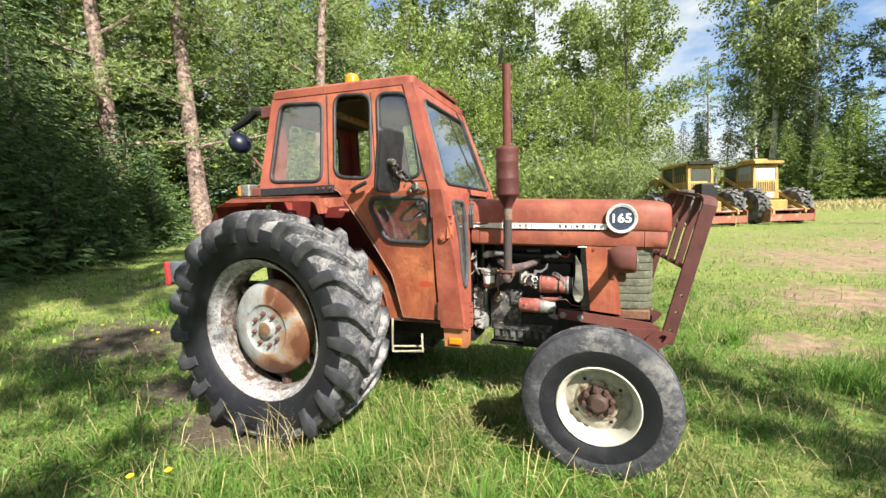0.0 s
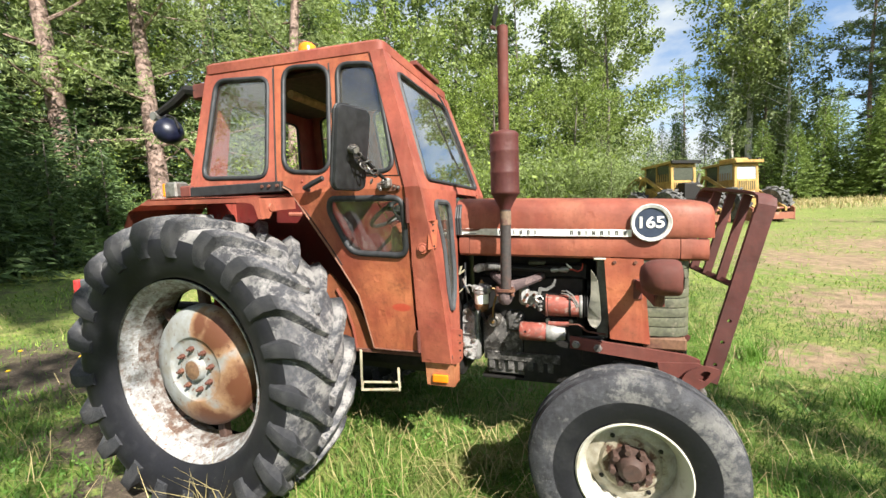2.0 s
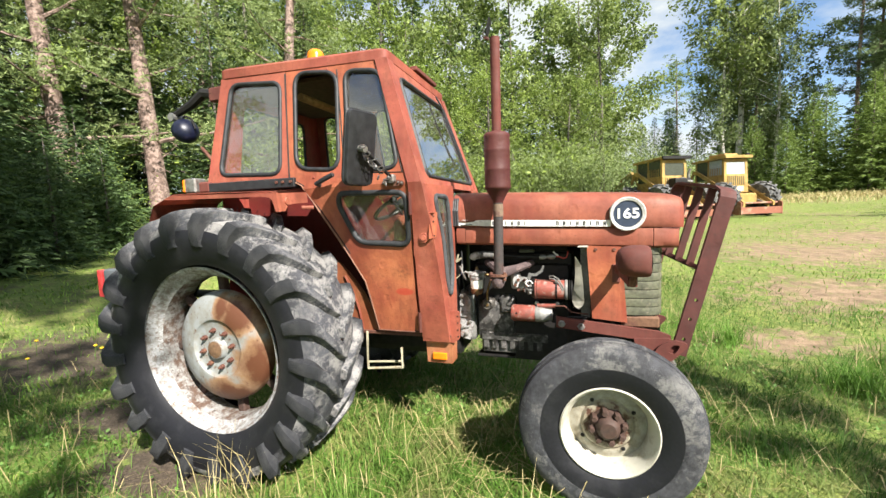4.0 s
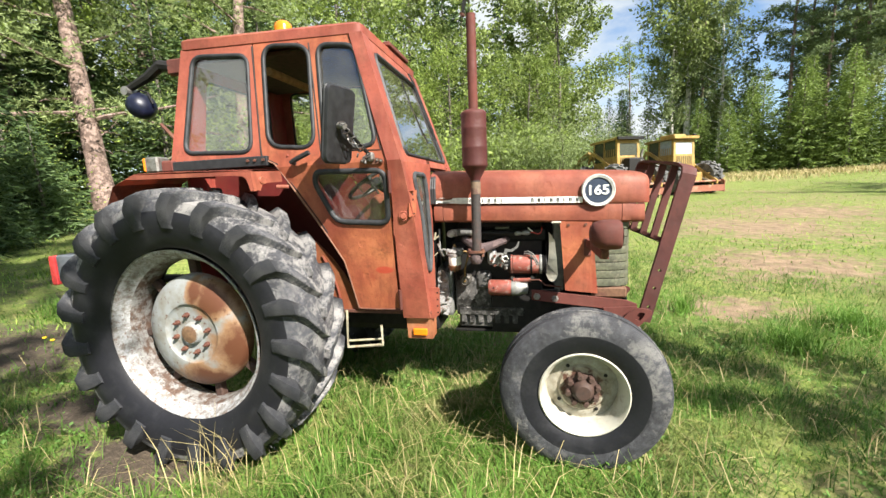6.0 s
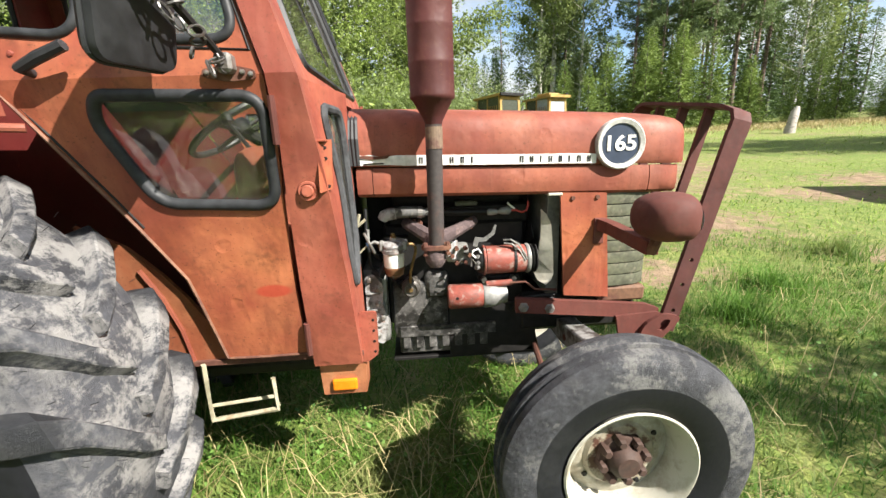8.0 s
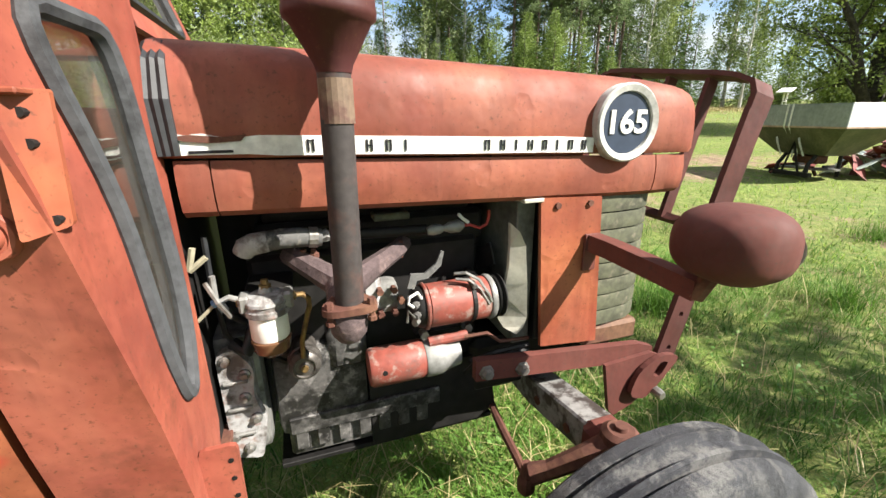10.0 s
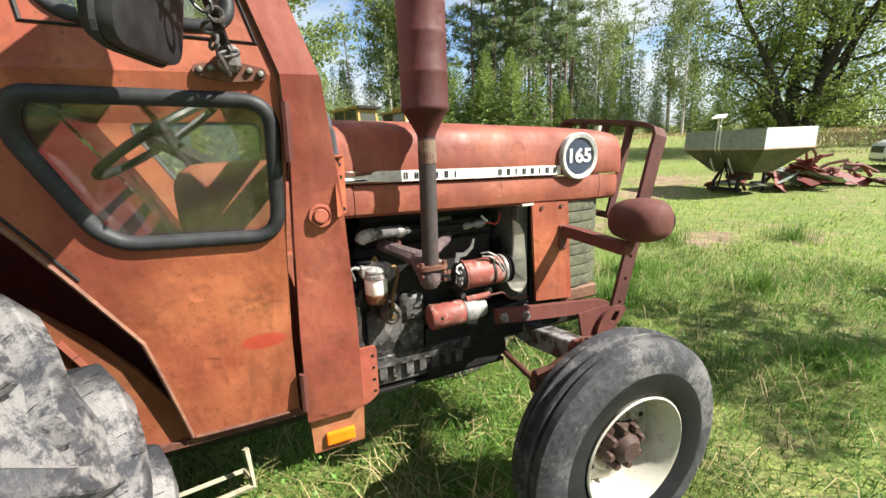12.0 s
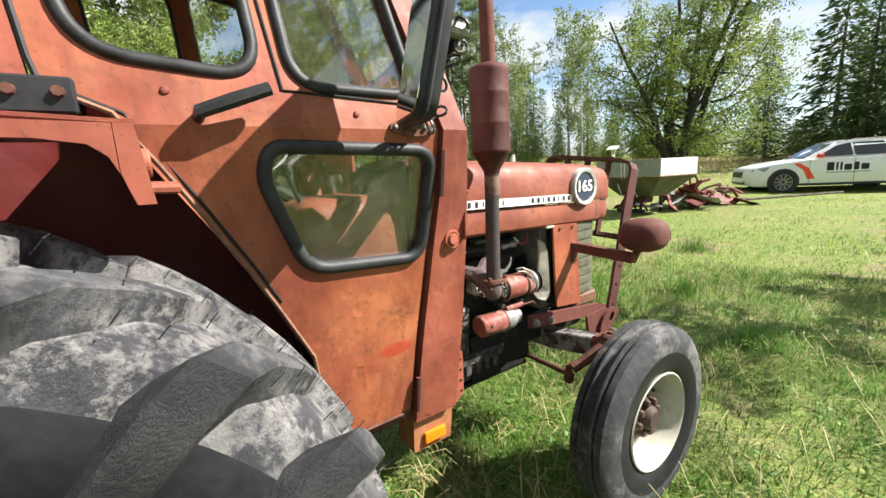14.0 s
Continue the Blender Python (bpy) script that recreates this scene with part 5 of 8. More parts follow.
# front frame rails, brackets and guard
for s in (1, -1):
    y = -s * 0.240
    rail = part("frame_rail", sheet([(1.856, 0.812), (1.856, 0.752), (2.445, 0.690), (2.445, 0.735), (2.39, 0.756)], [], 0.024, lambda u, v, d: (u, y - 0.012 + d, v)), RUST, tractor, "rusty red bolted frame rail")
    for bx, bz in ((1.886, 0.774), (1.992, 0.762)):
        part("rail_bolt", lathe([(0, y - s * 0.030), (0.013, y - s * 0.030), (0.016, y - s * 0.022), (0.016, y - s * 0.014), (0.022, y - s * 0.013), (0.022, y)], (bx, 0, bz), "y", 6), STEEL, rail)
    fl = lambda u, v, d: (u, y - s * 0.013 + s * (d - 0.012), v)
    plate = part("pivot_plate", sheet([(2.262, 0.715), (2.43, 0.725), (2.485, 0.70), (2.45, 0.60), (2.38, 0.55), (2.315, 0.527), (2.295, 0.55)], [], 0.014, fl), RUST, tractor, "rusty guard pivot plate")
    slot = rounded([(2.345, 0.60), (2.375, 0.685), (2.455, 0.725), (2.53, 0.705), (2.47, 0.635), (2.41, 0.575)], 0.03, 3)
    part("pivot_cheek", sheet(slot, [rounded([(2.425, 0.655), (2.45, 0.70), (2.485, 0.695), (2.455, 0.645)], 0.015, 2)], 0.016, lambda u, v, d: (u, y - s * 0.045 + s * d, v)), RUST, plate)
    part("pivot_bolt", lathe([(0, y - s * 0.075), (0.012, y - s * 0.075), (0.016, y - s * 0.06), (0.016, y - s * 0.02)], (2.447, 0, 0.598), "y", 8), STEEL, plate)


def bent(p):
    """The guard stands askew: its left side is pushed back."""
    return Vector((p[0] - 0.25 * (p[1] + 0.24), p[1], p[2] + 0.11 * (p[1] + 0.24)))


def guard_hoop():
    """A flat bar bent over the top of the guard, its corners rounded."""
    up = Vector((0.23, 0, 0.90)).normalized()
    side = Vector((up.z, 0, -up.x))
    top = Vector((2.694, 0, 1.503))
    line = [(-0.252, -0.10), (-0.252, -0.045), (-0.238, -0.016), (-0.195, -0.002), (-0.15, 0.002), (0.15, 0.002), (0.195, -0.002), (0.222, -0.016), (0.235, -0.045), (0.235, -0.10)]
    bm = bmesh.new()
    rings = []
    for k, (y, h) in enumerate(line):
        a, b = line[max(0, k - 1)], line[min(len(line) - 1, k + 1)]
        n = Vector((0, -(b[1] - a[1]), b[0] - a[0])).normalized()
        off = (Vector((0, n.y, 0)) + up * n.z) * 0.007
        p = top + Vector((0, y, 0)) + up * h
        rings.append([bm.verts.new(bent(p + side * w + off * o)) for w, o in ((-0.036, -1), (0.036, -1), (0.036, 1), (-0.036, 1))])
    for a, b in zip(rings, rings[1:]):
        for k in range(4):
            bm.faces.new((a[k], a[(k + 1) % 4], b[(k + 1) % 4], b[k]))
    bm.faces.new(rings[0][::-1])
    bm.faces.new(rings[-1])
    return bm


guard = part("front_guard", guard_hoop(), GUARD, tractor, "dark rust-brown steel radiator guard with slats")


def slanted_bar(x0, y, z0, x1, z1, wide, thick, holes=()):
    """A flat bar leaning forward from (x0, z0) to (x1, z1), with round holes at shares of its length."""
    n = Vector((x1 - x0, 0, z1 - z0))
    L = n.length
    n.normalize()
    side = Vector((n.z, 0, -n.x))
    rings = [[(0.002 + 0.009 * math.cos(a), f * L + 0.009 * math.sin(a)) for a in [2 * math.pi * k / 10 for k in range(10)]] for f in holes]
    return sheet([(-wide / 2, 0), (wide / 2, 0), (wide / 2, L), (-wide / 2, L)], rings, thick, lambda u, v, d: bent(Vector((x0, y - thick / 2 + d, z0)) + side * u + n * v))


for s in (1, -1):
    part("guard_post", slanted_bar(2.475, -s * 0.252, 0.64, 2.670, 1.42, 0.072, 0.014, (0.11, 0.25, 0.38)), GUARD, guard)
for yy in (-0.118, 0.0, 0.118):
    part("guard_slat", slanted_bar(2.583, yy, 1.09, 2.688, 1.495, 0.036, 0.012), GUARD, guard)
part("guard_crossbar", tube([bent((2.588, -0.235, 1.09)), bent((2.588, 0.235, 1.09))], 0.016, 4), GUARD, guard)

# headlight on its bracket, each side
for s in (1, -1):
    arm = bmesh.new()
    pts = [Vector((2.178, -s * 0.235, 1.098)), Vector((2.20, -s * 0.30, 1.090)), Vector((2.225, -s * 0.53, 1.070))]
    rings = []
    for p in pts:
        rings.append([arm.verts.new(p + Vector((a * 0.020, 0, b * 0.022))) for a, b in ((-1, -1), (1, -1), (1, 1), (-1, 1))])
    for a, b in zip(rings, rings[1:]):
        for k in range(4):
            arm.faces.new((a[k], a[(k + 1) % 4], b[(k + 1) % 4], b[k]))
    arm.faces.new(rings[0])
    arm.faces.new(rings[-1])
    add_box(arm, (2.155, min(-s * 0.244, -s * 0.252), 1.02), (2.195, max(-s * 0.244, -s * 0.252), 1.12), 0.002)
    bracket = part("lamp_bracket", arm, RUST, tractor, "rusty square-tube headlight arm")
    bm = bmesh.new()
    rings = []
    for x, k in ((-0.085, 0.30), (-0.078, 0.58), (-0.06, 0.80), (-0.03, 0.94), (0.0, 1.0), (0.05, 1.0), (0.078, 0.97), (0.085, 0.92)):
        ring = []
        for i in range(28):
            t = 2 * math.pi * i / 28
            c, sn = math.cos(t), math.sin(t)
            ring.append(bm.verts.new((2.218 + 0.83 * x, -s * 0.564 + 0.096 * k * abs(c) ** 0.75 * (1 if c > 0 else -1), 1.178 + 0.073 * k * abs(sn) ** 0.75 * (1 if sn > 0 else -1))))
        rings.append(ring)
    for a, b in zip(rings, rings[1:]):
        for k in range(28):
            bm.faces.new((a[k], a[(k + 1) % 28], b[(k + 1) % 28], b[k]))
    bm.faces.new(rings[0])
    lamp = part("headlight", bm, RUST, tractor, "rounded rust-red headlight shell", smooth=True, sharp=60)
    bm = bmesh.new()
    ring = [bm.verts.new((2.291, -s * 0.564 + 0.094 * math.cos(2 * math.pi * i / 28), 1.178 + 0.064 * math.sin(2 * math.pi * i / 28))) for i in range(28)]
    mid = bm.verts.new((2.302, -s * 0.564, 1.178))
    for i in range(28):
        bm.faces.new((ring[i], ring[(i + 1) % 28], mid))
    part("lens", bm, plain("lamp_lens", (0.5, 0.5, 0.48), 0.15, vary=0.1), lamp)
    part("lamp_stud", tube([(2.222, -s * 0.525, 1.055), (2.228, -s * 0.55, 1.118)], 0.018, 8), RUST_IRON, lamp)

# front axle and steering
def loft_axle():
    """A beam that rises towards its ends."""
    bm = bmesh.new()
    rings = []
    for y, z in ((-0.43, 0.655), (-0.16, 0.612), (0.16, 0.612), (0.43, 0.655)):
        rings.append([bm.verts.new((x, y, z + h)) for x, h in ((2.070, -0.041), (2.076, -0.046), (2.150, -0.046), (2.156, -0.041), (2.156, 0.041), (2.150, 0.046), (2.076, 0.046), (2.070, 0.041))])
    for a, b in zip(rings, rings[1:]):
        for k in range(8):
            bm.faces.new((a[k], a[(k + 1) % 8], b[(k + 1) % 8], b[k]))
    bm.faces.new(rings[0][::-1])
    bm.faces.new(rings[-1])
    return bm


axle = part("front_axle", loft_axle(), AXLE, tractor, "worn grey front axle beam")
for s in (1, -1):
    for by in (0.22, 0.36):
        part("axle_bolt", lathe([(0, 2.066), (0.014, 2.066), (0.014, 2.077)], (0, -s * by, 0.60 + 0.12 * (by - 0.1)), "x", 6), RUST_IRON, axle)
    end = part("axle_end", box((2.06, -s * 0.46 - 0.05, 0.59), (2.16, -s * 0.46 + 0.05, 0.71), 0.02), RUST, axle)
    part("kingpin", lathe([(0.0, 0.745), (0.014, 0.745), (0.016, 0.735), (0.03, 0.735), (0.042, 0.725), (0.045, 0.70), (0.035, 0.69), (0.032, 0.36), (0, 0.36)], (2.105, -s * 0.50, 0), "z", 16), RUST_IRON, axle, smooth=True)
    part("stub_axle", tube([(2.105, -s * 0.50, 0.41), (2.105, -s * 0.66, 0.408)], 0.035, 10), HUB_IRON, axle)
    part("steering_arm", tube([(2.105, -s * 0.50, 0.70), (2.03, -s * 0.48, 0.665), (1.96, -s * 0.45, 0.62), (1.925, -s * 0.43, 0.60)], [0.032, 0.026, 0.022, 0.026], 8), RUST_IRON, axle)
    part("ball_joint", lathe([(0, 0.52), (0.016, 0.524), (0.022, 0.535), (0.022, 0.56), (0.016, 0.575), (0.014, 0.61), (0, 0.61)], (1.925, -s * 0.41, 0), "z", 12), RUST_IRON, axle)
    part("drag_link", tube([(1.925, -s * 0.43, 0.565), (1.96, -s * 0.2, 0.545), (2.0, -s * 0.004, 0.525)], 0.013, 8), RUST_IRON, axle)
part("axle_pivot", box((1.90, -0.12, 0.60), (2.42, 0.12, 0.78), 0.02), DARK, tractor)

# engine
# added black sheet, no tractor part: keeps the engine bay dark from behind
part("bay_backdrop", box((1.262, 0.10, 0.62), (2.055, 0.112, 1.33), 0.002), DARK, tractor)
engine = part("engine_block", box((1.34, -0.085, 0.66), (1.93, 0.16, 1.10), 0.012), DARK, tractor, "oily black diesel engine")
bm = box((1.36, -0.115, 0.60), (1.60, -0.05, 0.86), 0.03, None, 2)
add_box(bm, (1.50, -0.13, 0.78), (1.60, -0.05, 0.90), 0.02)
part("timing_cover", bm, ENGINE, engine, smooth=True)
bm = box((1.38, -0.10, 0.52), (1.80, 0.15, 0.66), 0.01)
part("sump", bm, ENGINE, engine)
for i in range(7):
    x = 1.395 + i * 0.056
    part("sump_tooth", box((x, -0.118, 0.555), (x + 0.033, -0.098, 0.615), 0.003), ENGINE, engine)
part("sump_flange", box((1.385, -0.122, 0.61), (1.80, -0.095, 0.66), 0.003), ENGINE, engine)
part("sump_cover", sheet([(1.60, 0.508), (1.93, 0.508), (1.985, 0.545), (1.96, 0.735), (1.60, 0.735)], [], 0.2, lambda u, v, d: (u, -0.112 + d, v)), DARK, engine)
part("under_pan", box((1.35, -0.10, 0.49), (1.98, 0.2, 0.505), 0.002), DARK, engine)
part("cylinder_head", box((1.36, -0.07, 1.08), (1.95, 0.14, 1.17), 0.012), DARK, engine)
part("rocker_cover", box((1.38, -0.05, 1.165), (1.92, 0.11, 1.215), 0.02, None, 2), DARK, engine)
bm = bmesh.new()
add_tube(bm, [(1.435, -0.13, 1.115), (1.462, -0.16, 1.105), (1.50, -0.205, 1.088), (1.540, -0.25, 1.070), (1.575, -0.235, 1.072), (1.64, -0.175, 1.086), (1.69, -0.145, 1.104), (1.71, -0.12, 1.11)], [0.022, 0.025, 0.027, 0.034, 0.03, 0.024, 0.022, 0.02], 8)
add_tube(bm, [(1.542, -0.25, 1.07), (1.545, -0.31, 1.045), (1.546, -0.335, 1.03)], [0.036, 0.04, 0.036], 12)
add_lathe(bm, [(0.030, 1.062), (0.036, 1.055), (0.038, 1.03), (0.034, 1.008), (0.022, 0.992), (0.0, 0.988)], (1.541, -0.342, 0), "z", 18)
part("exhaust_manifold", bm, mottled("scaled_manifold_iron", (0.085, 0.06, 0.06), (0.15, 0.105, 0.10), scale=22, rough=0.9, grain=110, bump=0.5), engine, "scaly purple-grey manifold", smooth=True)
for x, y, z in ((1.470, -0.165, 1.118), (1.492, -0.17, 1.118), (1.695, -0.15, 1.112)):
    part("manifold_stud", lathe([(0, z + 0.014), (0.006, z + 0.014), (0.007, z + 0.006), (0.011, z + 0.005), (0.011, z - 0.006), (0.005, z - 0.008), (0.005, z - 0.03)], (x, y, 0), "z", 8), RUST_IRON, engine)
part("exhaust_flange", sheet(rounded([(1.492, -0.372), (1.512, -0.385), (1.575, -0.385), (1.596, -0.372), (1.596, -0.352), (1.572, -0.305), (1.516, -0.305), (1.492, -0.352)], 0.012, 3), [], 0.013, lambda u, v, d: (u, v, 1.0605 + d)), RUST_IRON, engine)
for dx in (-0.038, 0.040):
    part("flange_bolt", lathe([(0, 1.086), (0.008, 1.086), (0.009, 1.074), (0.006, 1.072), (0.006, 1.05), (0.009, 1.048), (0.009, 1.04), (0, 1.04)], (1.544 + dx, -0.368, 0), "z", 6), RUST_IRON, engine)
part("block_web", box((1.585, -0.17, 0.95), (1.64, -0.10, 1.05), 0.015), WHITEWASH, engine)
part("cover_edge", box((1.635, -0.135, 1.172), (1.725, -0.09, 1.190), 0.004), GRILLE, engine)

exhaust = part("exhaust_pipe", tube([(1.546, -0.342, 1.06), (1.552, -0.345, 1.52)], 0.0275, 20), PIPE, tractor, "dark exhaust pipe rising beside the hood", smooth=True)
part("pipe_collar", tube([(1.552, -0.345, 1.40), (1.552, -0.345, 1.47)], 0.0285, 20), mottled("burnt_ochre_collar", (0.16, 0.11, 0.075), (0.10, 0.05, 0.04), scale=14), exhaust)
muf = part("silencer", lathe([(0.028, 1.478), (0.031, 1.49), (0.064, 1.55), (0.072, 1.556), (0.073, 1.565), (0.0715, 1.575), (0.0715, 1.655), (0.073, 1.66), (0.0715, 1.665), (0.0715, 1.76), (0.073, 1.765), (0.0715, 1.77), (0.0715, 1.835), (0.073, 1.845), (0.070, 1.853), (0.060, 1.862), (0.035, 1.868), (0.028, 1.872)], (1.552, -0.345, 0), "z", 36), painted("silencer_paint", (0.075, 0.016, 0.016), (0.10, 0.024, 0.021), wear=0.6, rough=0.6, dust=(0.15, 0.06, 0.05)), exhaust, "dark red silencer drum", smooth=True, sharp=60)
part("tail_pipe", tube([(1.552, -0.345, 1.86), (1.553, -0.335, 2.372)], 0.0265, 18), RUST, exhaust, smooth=True)
part("rain_cap", sheet(rounded([(-0.035, -0.035), (0.035, -0.035), (0.035, 0.05), (-0.035, 0.05)], 0.02, 3), [], 0.004, lambda u, v, d: (1.515 + d + 0.25 * v, -0.335 + u, 2.425 + v)), DARK, exhaust)
part("cap_hinge", tube([(1.505, -0.36, 2.37), (1.51, -0.31, 2.38)], 0.009, 8), RUST_IRON, exhaust)

# fuel filter
filt = part("fuel_filter", lathe([(0, 1.03), (0.038, 1.03), (0.039, 1.02), (0.039, 0.968), (0.036, 0.962), (0.0, 0.962)], (1.386, -0.221, 0), "z", 28), WHITE, engine, "white fuel filter with ribbed head and amber bowl", smooth=True)
head = part("filter_head", lathe([(0, 1.080), (0.010, 1.080), (0.014, 1.066), (0.034, 1.062), (0.043, 1.052), (0.044, 1.046), (0.041, 1.044), (0.041, 1.036), (0.045, 1.034), (0.045, 1.022), (0.038, 1.018)], (1.387, -0.221, 0), "z", 28), WHITEWASH, filt, "chalky alloy filter head", smooth=True, sharp=30)
for dx in (-0.042, 0.042):
    part("head_ear", box((1.387 + dx - 0.011, -0.24, 1.028), (1.387 + dx + 0.011, -0.20, 1.066), 0.005), ALLOY, head)
part("head_bolt", lathe([(0, 1.094), (0.007, 1.094), (0.008, 1.084), (0.012, 1.083), (0.012, 1.076)], (1.388, -0.221, 0), "z", 6), BRASS, head)
for x in (1.338, 1.437):
    part("pipe_nut", tube([(x - 0.008, -0.221, 1.05), (x + 0.008, -0.221, 1.05)], 0.009, 6), BRASS, head)
part("filter_bowl", lathe([(0.036, 0.966), (0.041, 0.962), (0.041, 0.956), (0.039, 0.952), (0.037, 0.935), (0.028, 0.926), (0.006, 0.924), (0.005, 0.914), (0, 0.913)], (1.386, -0.221, 0), "z", 24), plain("amber_bowl", (0.12, 0.06, 0.032), 0.2), filt, smooth=True, sharp=30)
part("filter_bracket", box((1.34, -0.19, 1.045), (1.44, -0.08, 1.058), 0.004), DARK, filt)
part("fuel_line", tube([(1.437, -0.221, 1.05), (1.458, -0.215, 1.048), (1.470, -0.212, 1.035), (1.470, -0.21, 1.015), (1.455, -0.21, 0.966), (1.446, -0.205, 0.93), (1.444, -0.20, 0.885)], 0.0058, 8), BRASS, engine, smooth=True)
part("fuel_line", tube([(1.338, -0.221, 1.055), (1.318, -0.22, 1.064), (1.302, -0.22, 1.057), (1.294, -0.22, 1.062), (1.295, -0.22, 1.113)], 0.0062, 8), ALLOY, engine, smooth=True)
part("fuel_line", tube([(1.300, -0.22, 1.056), (1.305, -0.215, 1.04), (1.312, -0.20, 1.015), (1.33, -0.15, 0.97)], 0.0075, 8), GASKET, engine, smooth=True)
part("fuel_line", tube([(1.292, -0.222, 1.054), (1.274, -0.222, 1.038), (1.256, -0.222, 1.022)], 0.004, 6), STRAW_STEEL, engine)
part("pipe_clip", tube([(1.287, -0.222, 1.053), (1.301, -0.221, 1.059)], 0.0085, 8), plain("blue_clip", (0.10, 0.20, 0.36), 0.5), engine)
for q in ((1.2665, 1.168), (1.288, 1.148)):
    part("stub_pipe", tube([(1.254, -0.20, 1.122), (q[0], -0.20, q[1])], 0.0065, 6), STRAW_STEEL, engine)
pump = part("lift_pump", lathe([(0, -0.203), (0.011, -0.203), (0.013, -0.199), (0.022, -0.199), (0.024, -0.203), (0.027, -0.203), (0.029, -0.198), (0.036, -0.192), (0.038, -0.184), (0.034, -0.180), (0.034, -0.168), (0.039, -0.166), (0.039, -0.155), (0.03, -0.15), (0.03, -0.09)], (1.444, 0, 0.856), "y", 28), mottled("dark_pump_casting", (0.10, 0.09, 0.08), (0.045, 0.04, 0.035), scale=20, rough=0.45, metal=0.4), engine, "dark round lift pump", smooth=True, sharp=30)
part("pump_cap", lathe([(0, -0.208), (0.008, -0.208), (0.009, -0.202)], (1.444, 0, 0.856), "y", 10), BRASS, pump)
part("pump_neck", tube([(1.444, -0.19, 0.885), (1.444, -0.195, 0.90)], 0.010, 8), DARK, pump)
part("fuel_line", tube([(1.41, -0.14, 0.84), (1.38, -0.17, 0.88), (1.36, -0.16, 0.96), (1.37, -0.12, 1.03)], 0.008, 6), DARK, engine)

# generator with pulley and clamp bands
gen = part("generator", lathe([(0, 1.742), (0.050, 1.742), (0.055, 1.746), (0.0555, 1.752), (0.0555, 1.90), (0.052, 1.905), (0, 1.905)], (0, -0.188, 0.960), "x", 32), ENGINE_RED, engine, "chipped red generator", smooth=True)
part("end_plate", lathe([(0.0, 1.733), (0.058, 1.733), (0.060, 1.736), (0.060, 1.741), (0.056, 1.743)], (0, -0.188, 0.960), "x", 28), ENGINE_RED, gen)
part("end_cap", lathe([(0, 1.695), (0.018, 1.695), (0.026, 1.702), (0.045, 1.710), (0.052, 1.722), (0.053, 1.733)], (0, -0.188, 0.960), "x", 24), DARK, gen, smooth=True)
part("clamp_band", lathe([(0.0555, 1.852), (0.0585, 1.852), (0.0585, 1.862), (0.0555, 1.862)], (0, -0.188, 0.960), "x", 28, True), DARK, gen)
part("band_screw", tube([(1.857, -0.215, 1.018), (1.857, -0.235, 1.012)], 0.007, 6), STEEL, gen)
part("drive_end", lathe([(0.05, 1.902), (0.058, 1.904), (0.060, 1.91), (0.058, 1.918), (0.03, 1.922)], (0, -0.188, 0.960), "x", 28), ALLOY, gen, smooth=True)
part("pulley", lathe([(0.02, 1.925), (0.056, 1.925), (0.058, 1.929), (0.046, 1.935), (0.058, 1.941), (0.056, 1.945), (0.02, 1.945)], (0, -0.188, 0.960), "x", 28), DARK, gen, smooth=True)
for z, y in ((0.985, -0.235), (0.962, -0.244), (0.945, -0.24)):
    part("terminal", tube([(1.712, y + 0.012, z), (1.700, y, z)], 0.009, 8), ALLOY, gen)
part("wire", tube([(1.70, -0.236, 0.985), (1.685, -0.245, 1.0), (1.688, -0.245, 1.015), (1.71, -0.235, 1.02), (1.722, -0.228, 1.0)], 0.0035, 6), WHITE, gen)
part("wire", tube([(1.70, -0.244, 0.962), (1.683, -0.25, 0.985), (1.68, -0.25, 0.955)], 0.003, 6), STEEL, gen)
part("wire", tube([(1.815, -0.20, 1.04), (1.84, -0.215, 1.045), (1.87, -0.228, 1.028), (1.892, -0.24, 0.99), (1.90, -0.243, 0.97)], 0.0042, 6), STEEL, gen)
part("wire", tube([(1.815, -0.21, 1.03), (1.845, -0.222, 1.028), (1.872, -0.232, 1.005), (1.893, -0.243, 0.965)], 0.004, 6), STEEL, gen)
stay = [(1.690, 1.028), (1.700, 1.062), (1.712, 1.060), (1.735, 1.056), (1.765, 1.074), (1.780, 1.104), (1.788, 1.102), (1.780, 1.068), (1.745, 1.042), (1.715, 1.042), (1.708, 1.022)]
part("stay", sheet(stay, [], 0.006, lambda u, v, d: (u, -0.222 + 0.2 * (u - 1.69) + d, v)), HOSE_GREY, gen)
part("adjuster", box((1.88, -0.20, 1.0), (1.90, -0.10, 1.012), 0.003), DARK, gen)
part("generator_bracket", box((1.72, -0.16, 0.865), (1.89, -0.06, 0.885), 0.004), DARK, engine)
for x in (1.74, 1.86):
    part("mount_bolt", tube([(x, -0.19, 0.875), (x, -0.14, 0.87)], 0.012, 6), STEEL, engine)

# starter
st = part("starter", lathe([(0, 1.592), (0.045, 1.592), (0.05, 1.60), (0.05, 1.725), (0.046, 1.735), (0, 1.735)], (0, -0.185, 0.812), "x", 26), ENGINE_RED, engine, "chipped red and silver starter motor", smooth=True)
part("starter_nose", lathe([(0.049, 1.733), (0.052, 1.74), (0.05, 1.78), (0.042, 1.795), (0.036, 1.83), (0, 1.835)], (0, -0.185, 0.812), "x", 22), ALLOY, st, smooth=True)
part("starter_hole", lathe([(0, -0.2355), (0.006, -0.2355), (0.007, -0.232)], (1.625, 0, 0.82), "y", 10), DARK, st)
part("solenoid", tube([(1.745, -0.20, 0.862), (1.85, -0.20, 0.865)], 0.013, 10), ENGINE_RED, st)
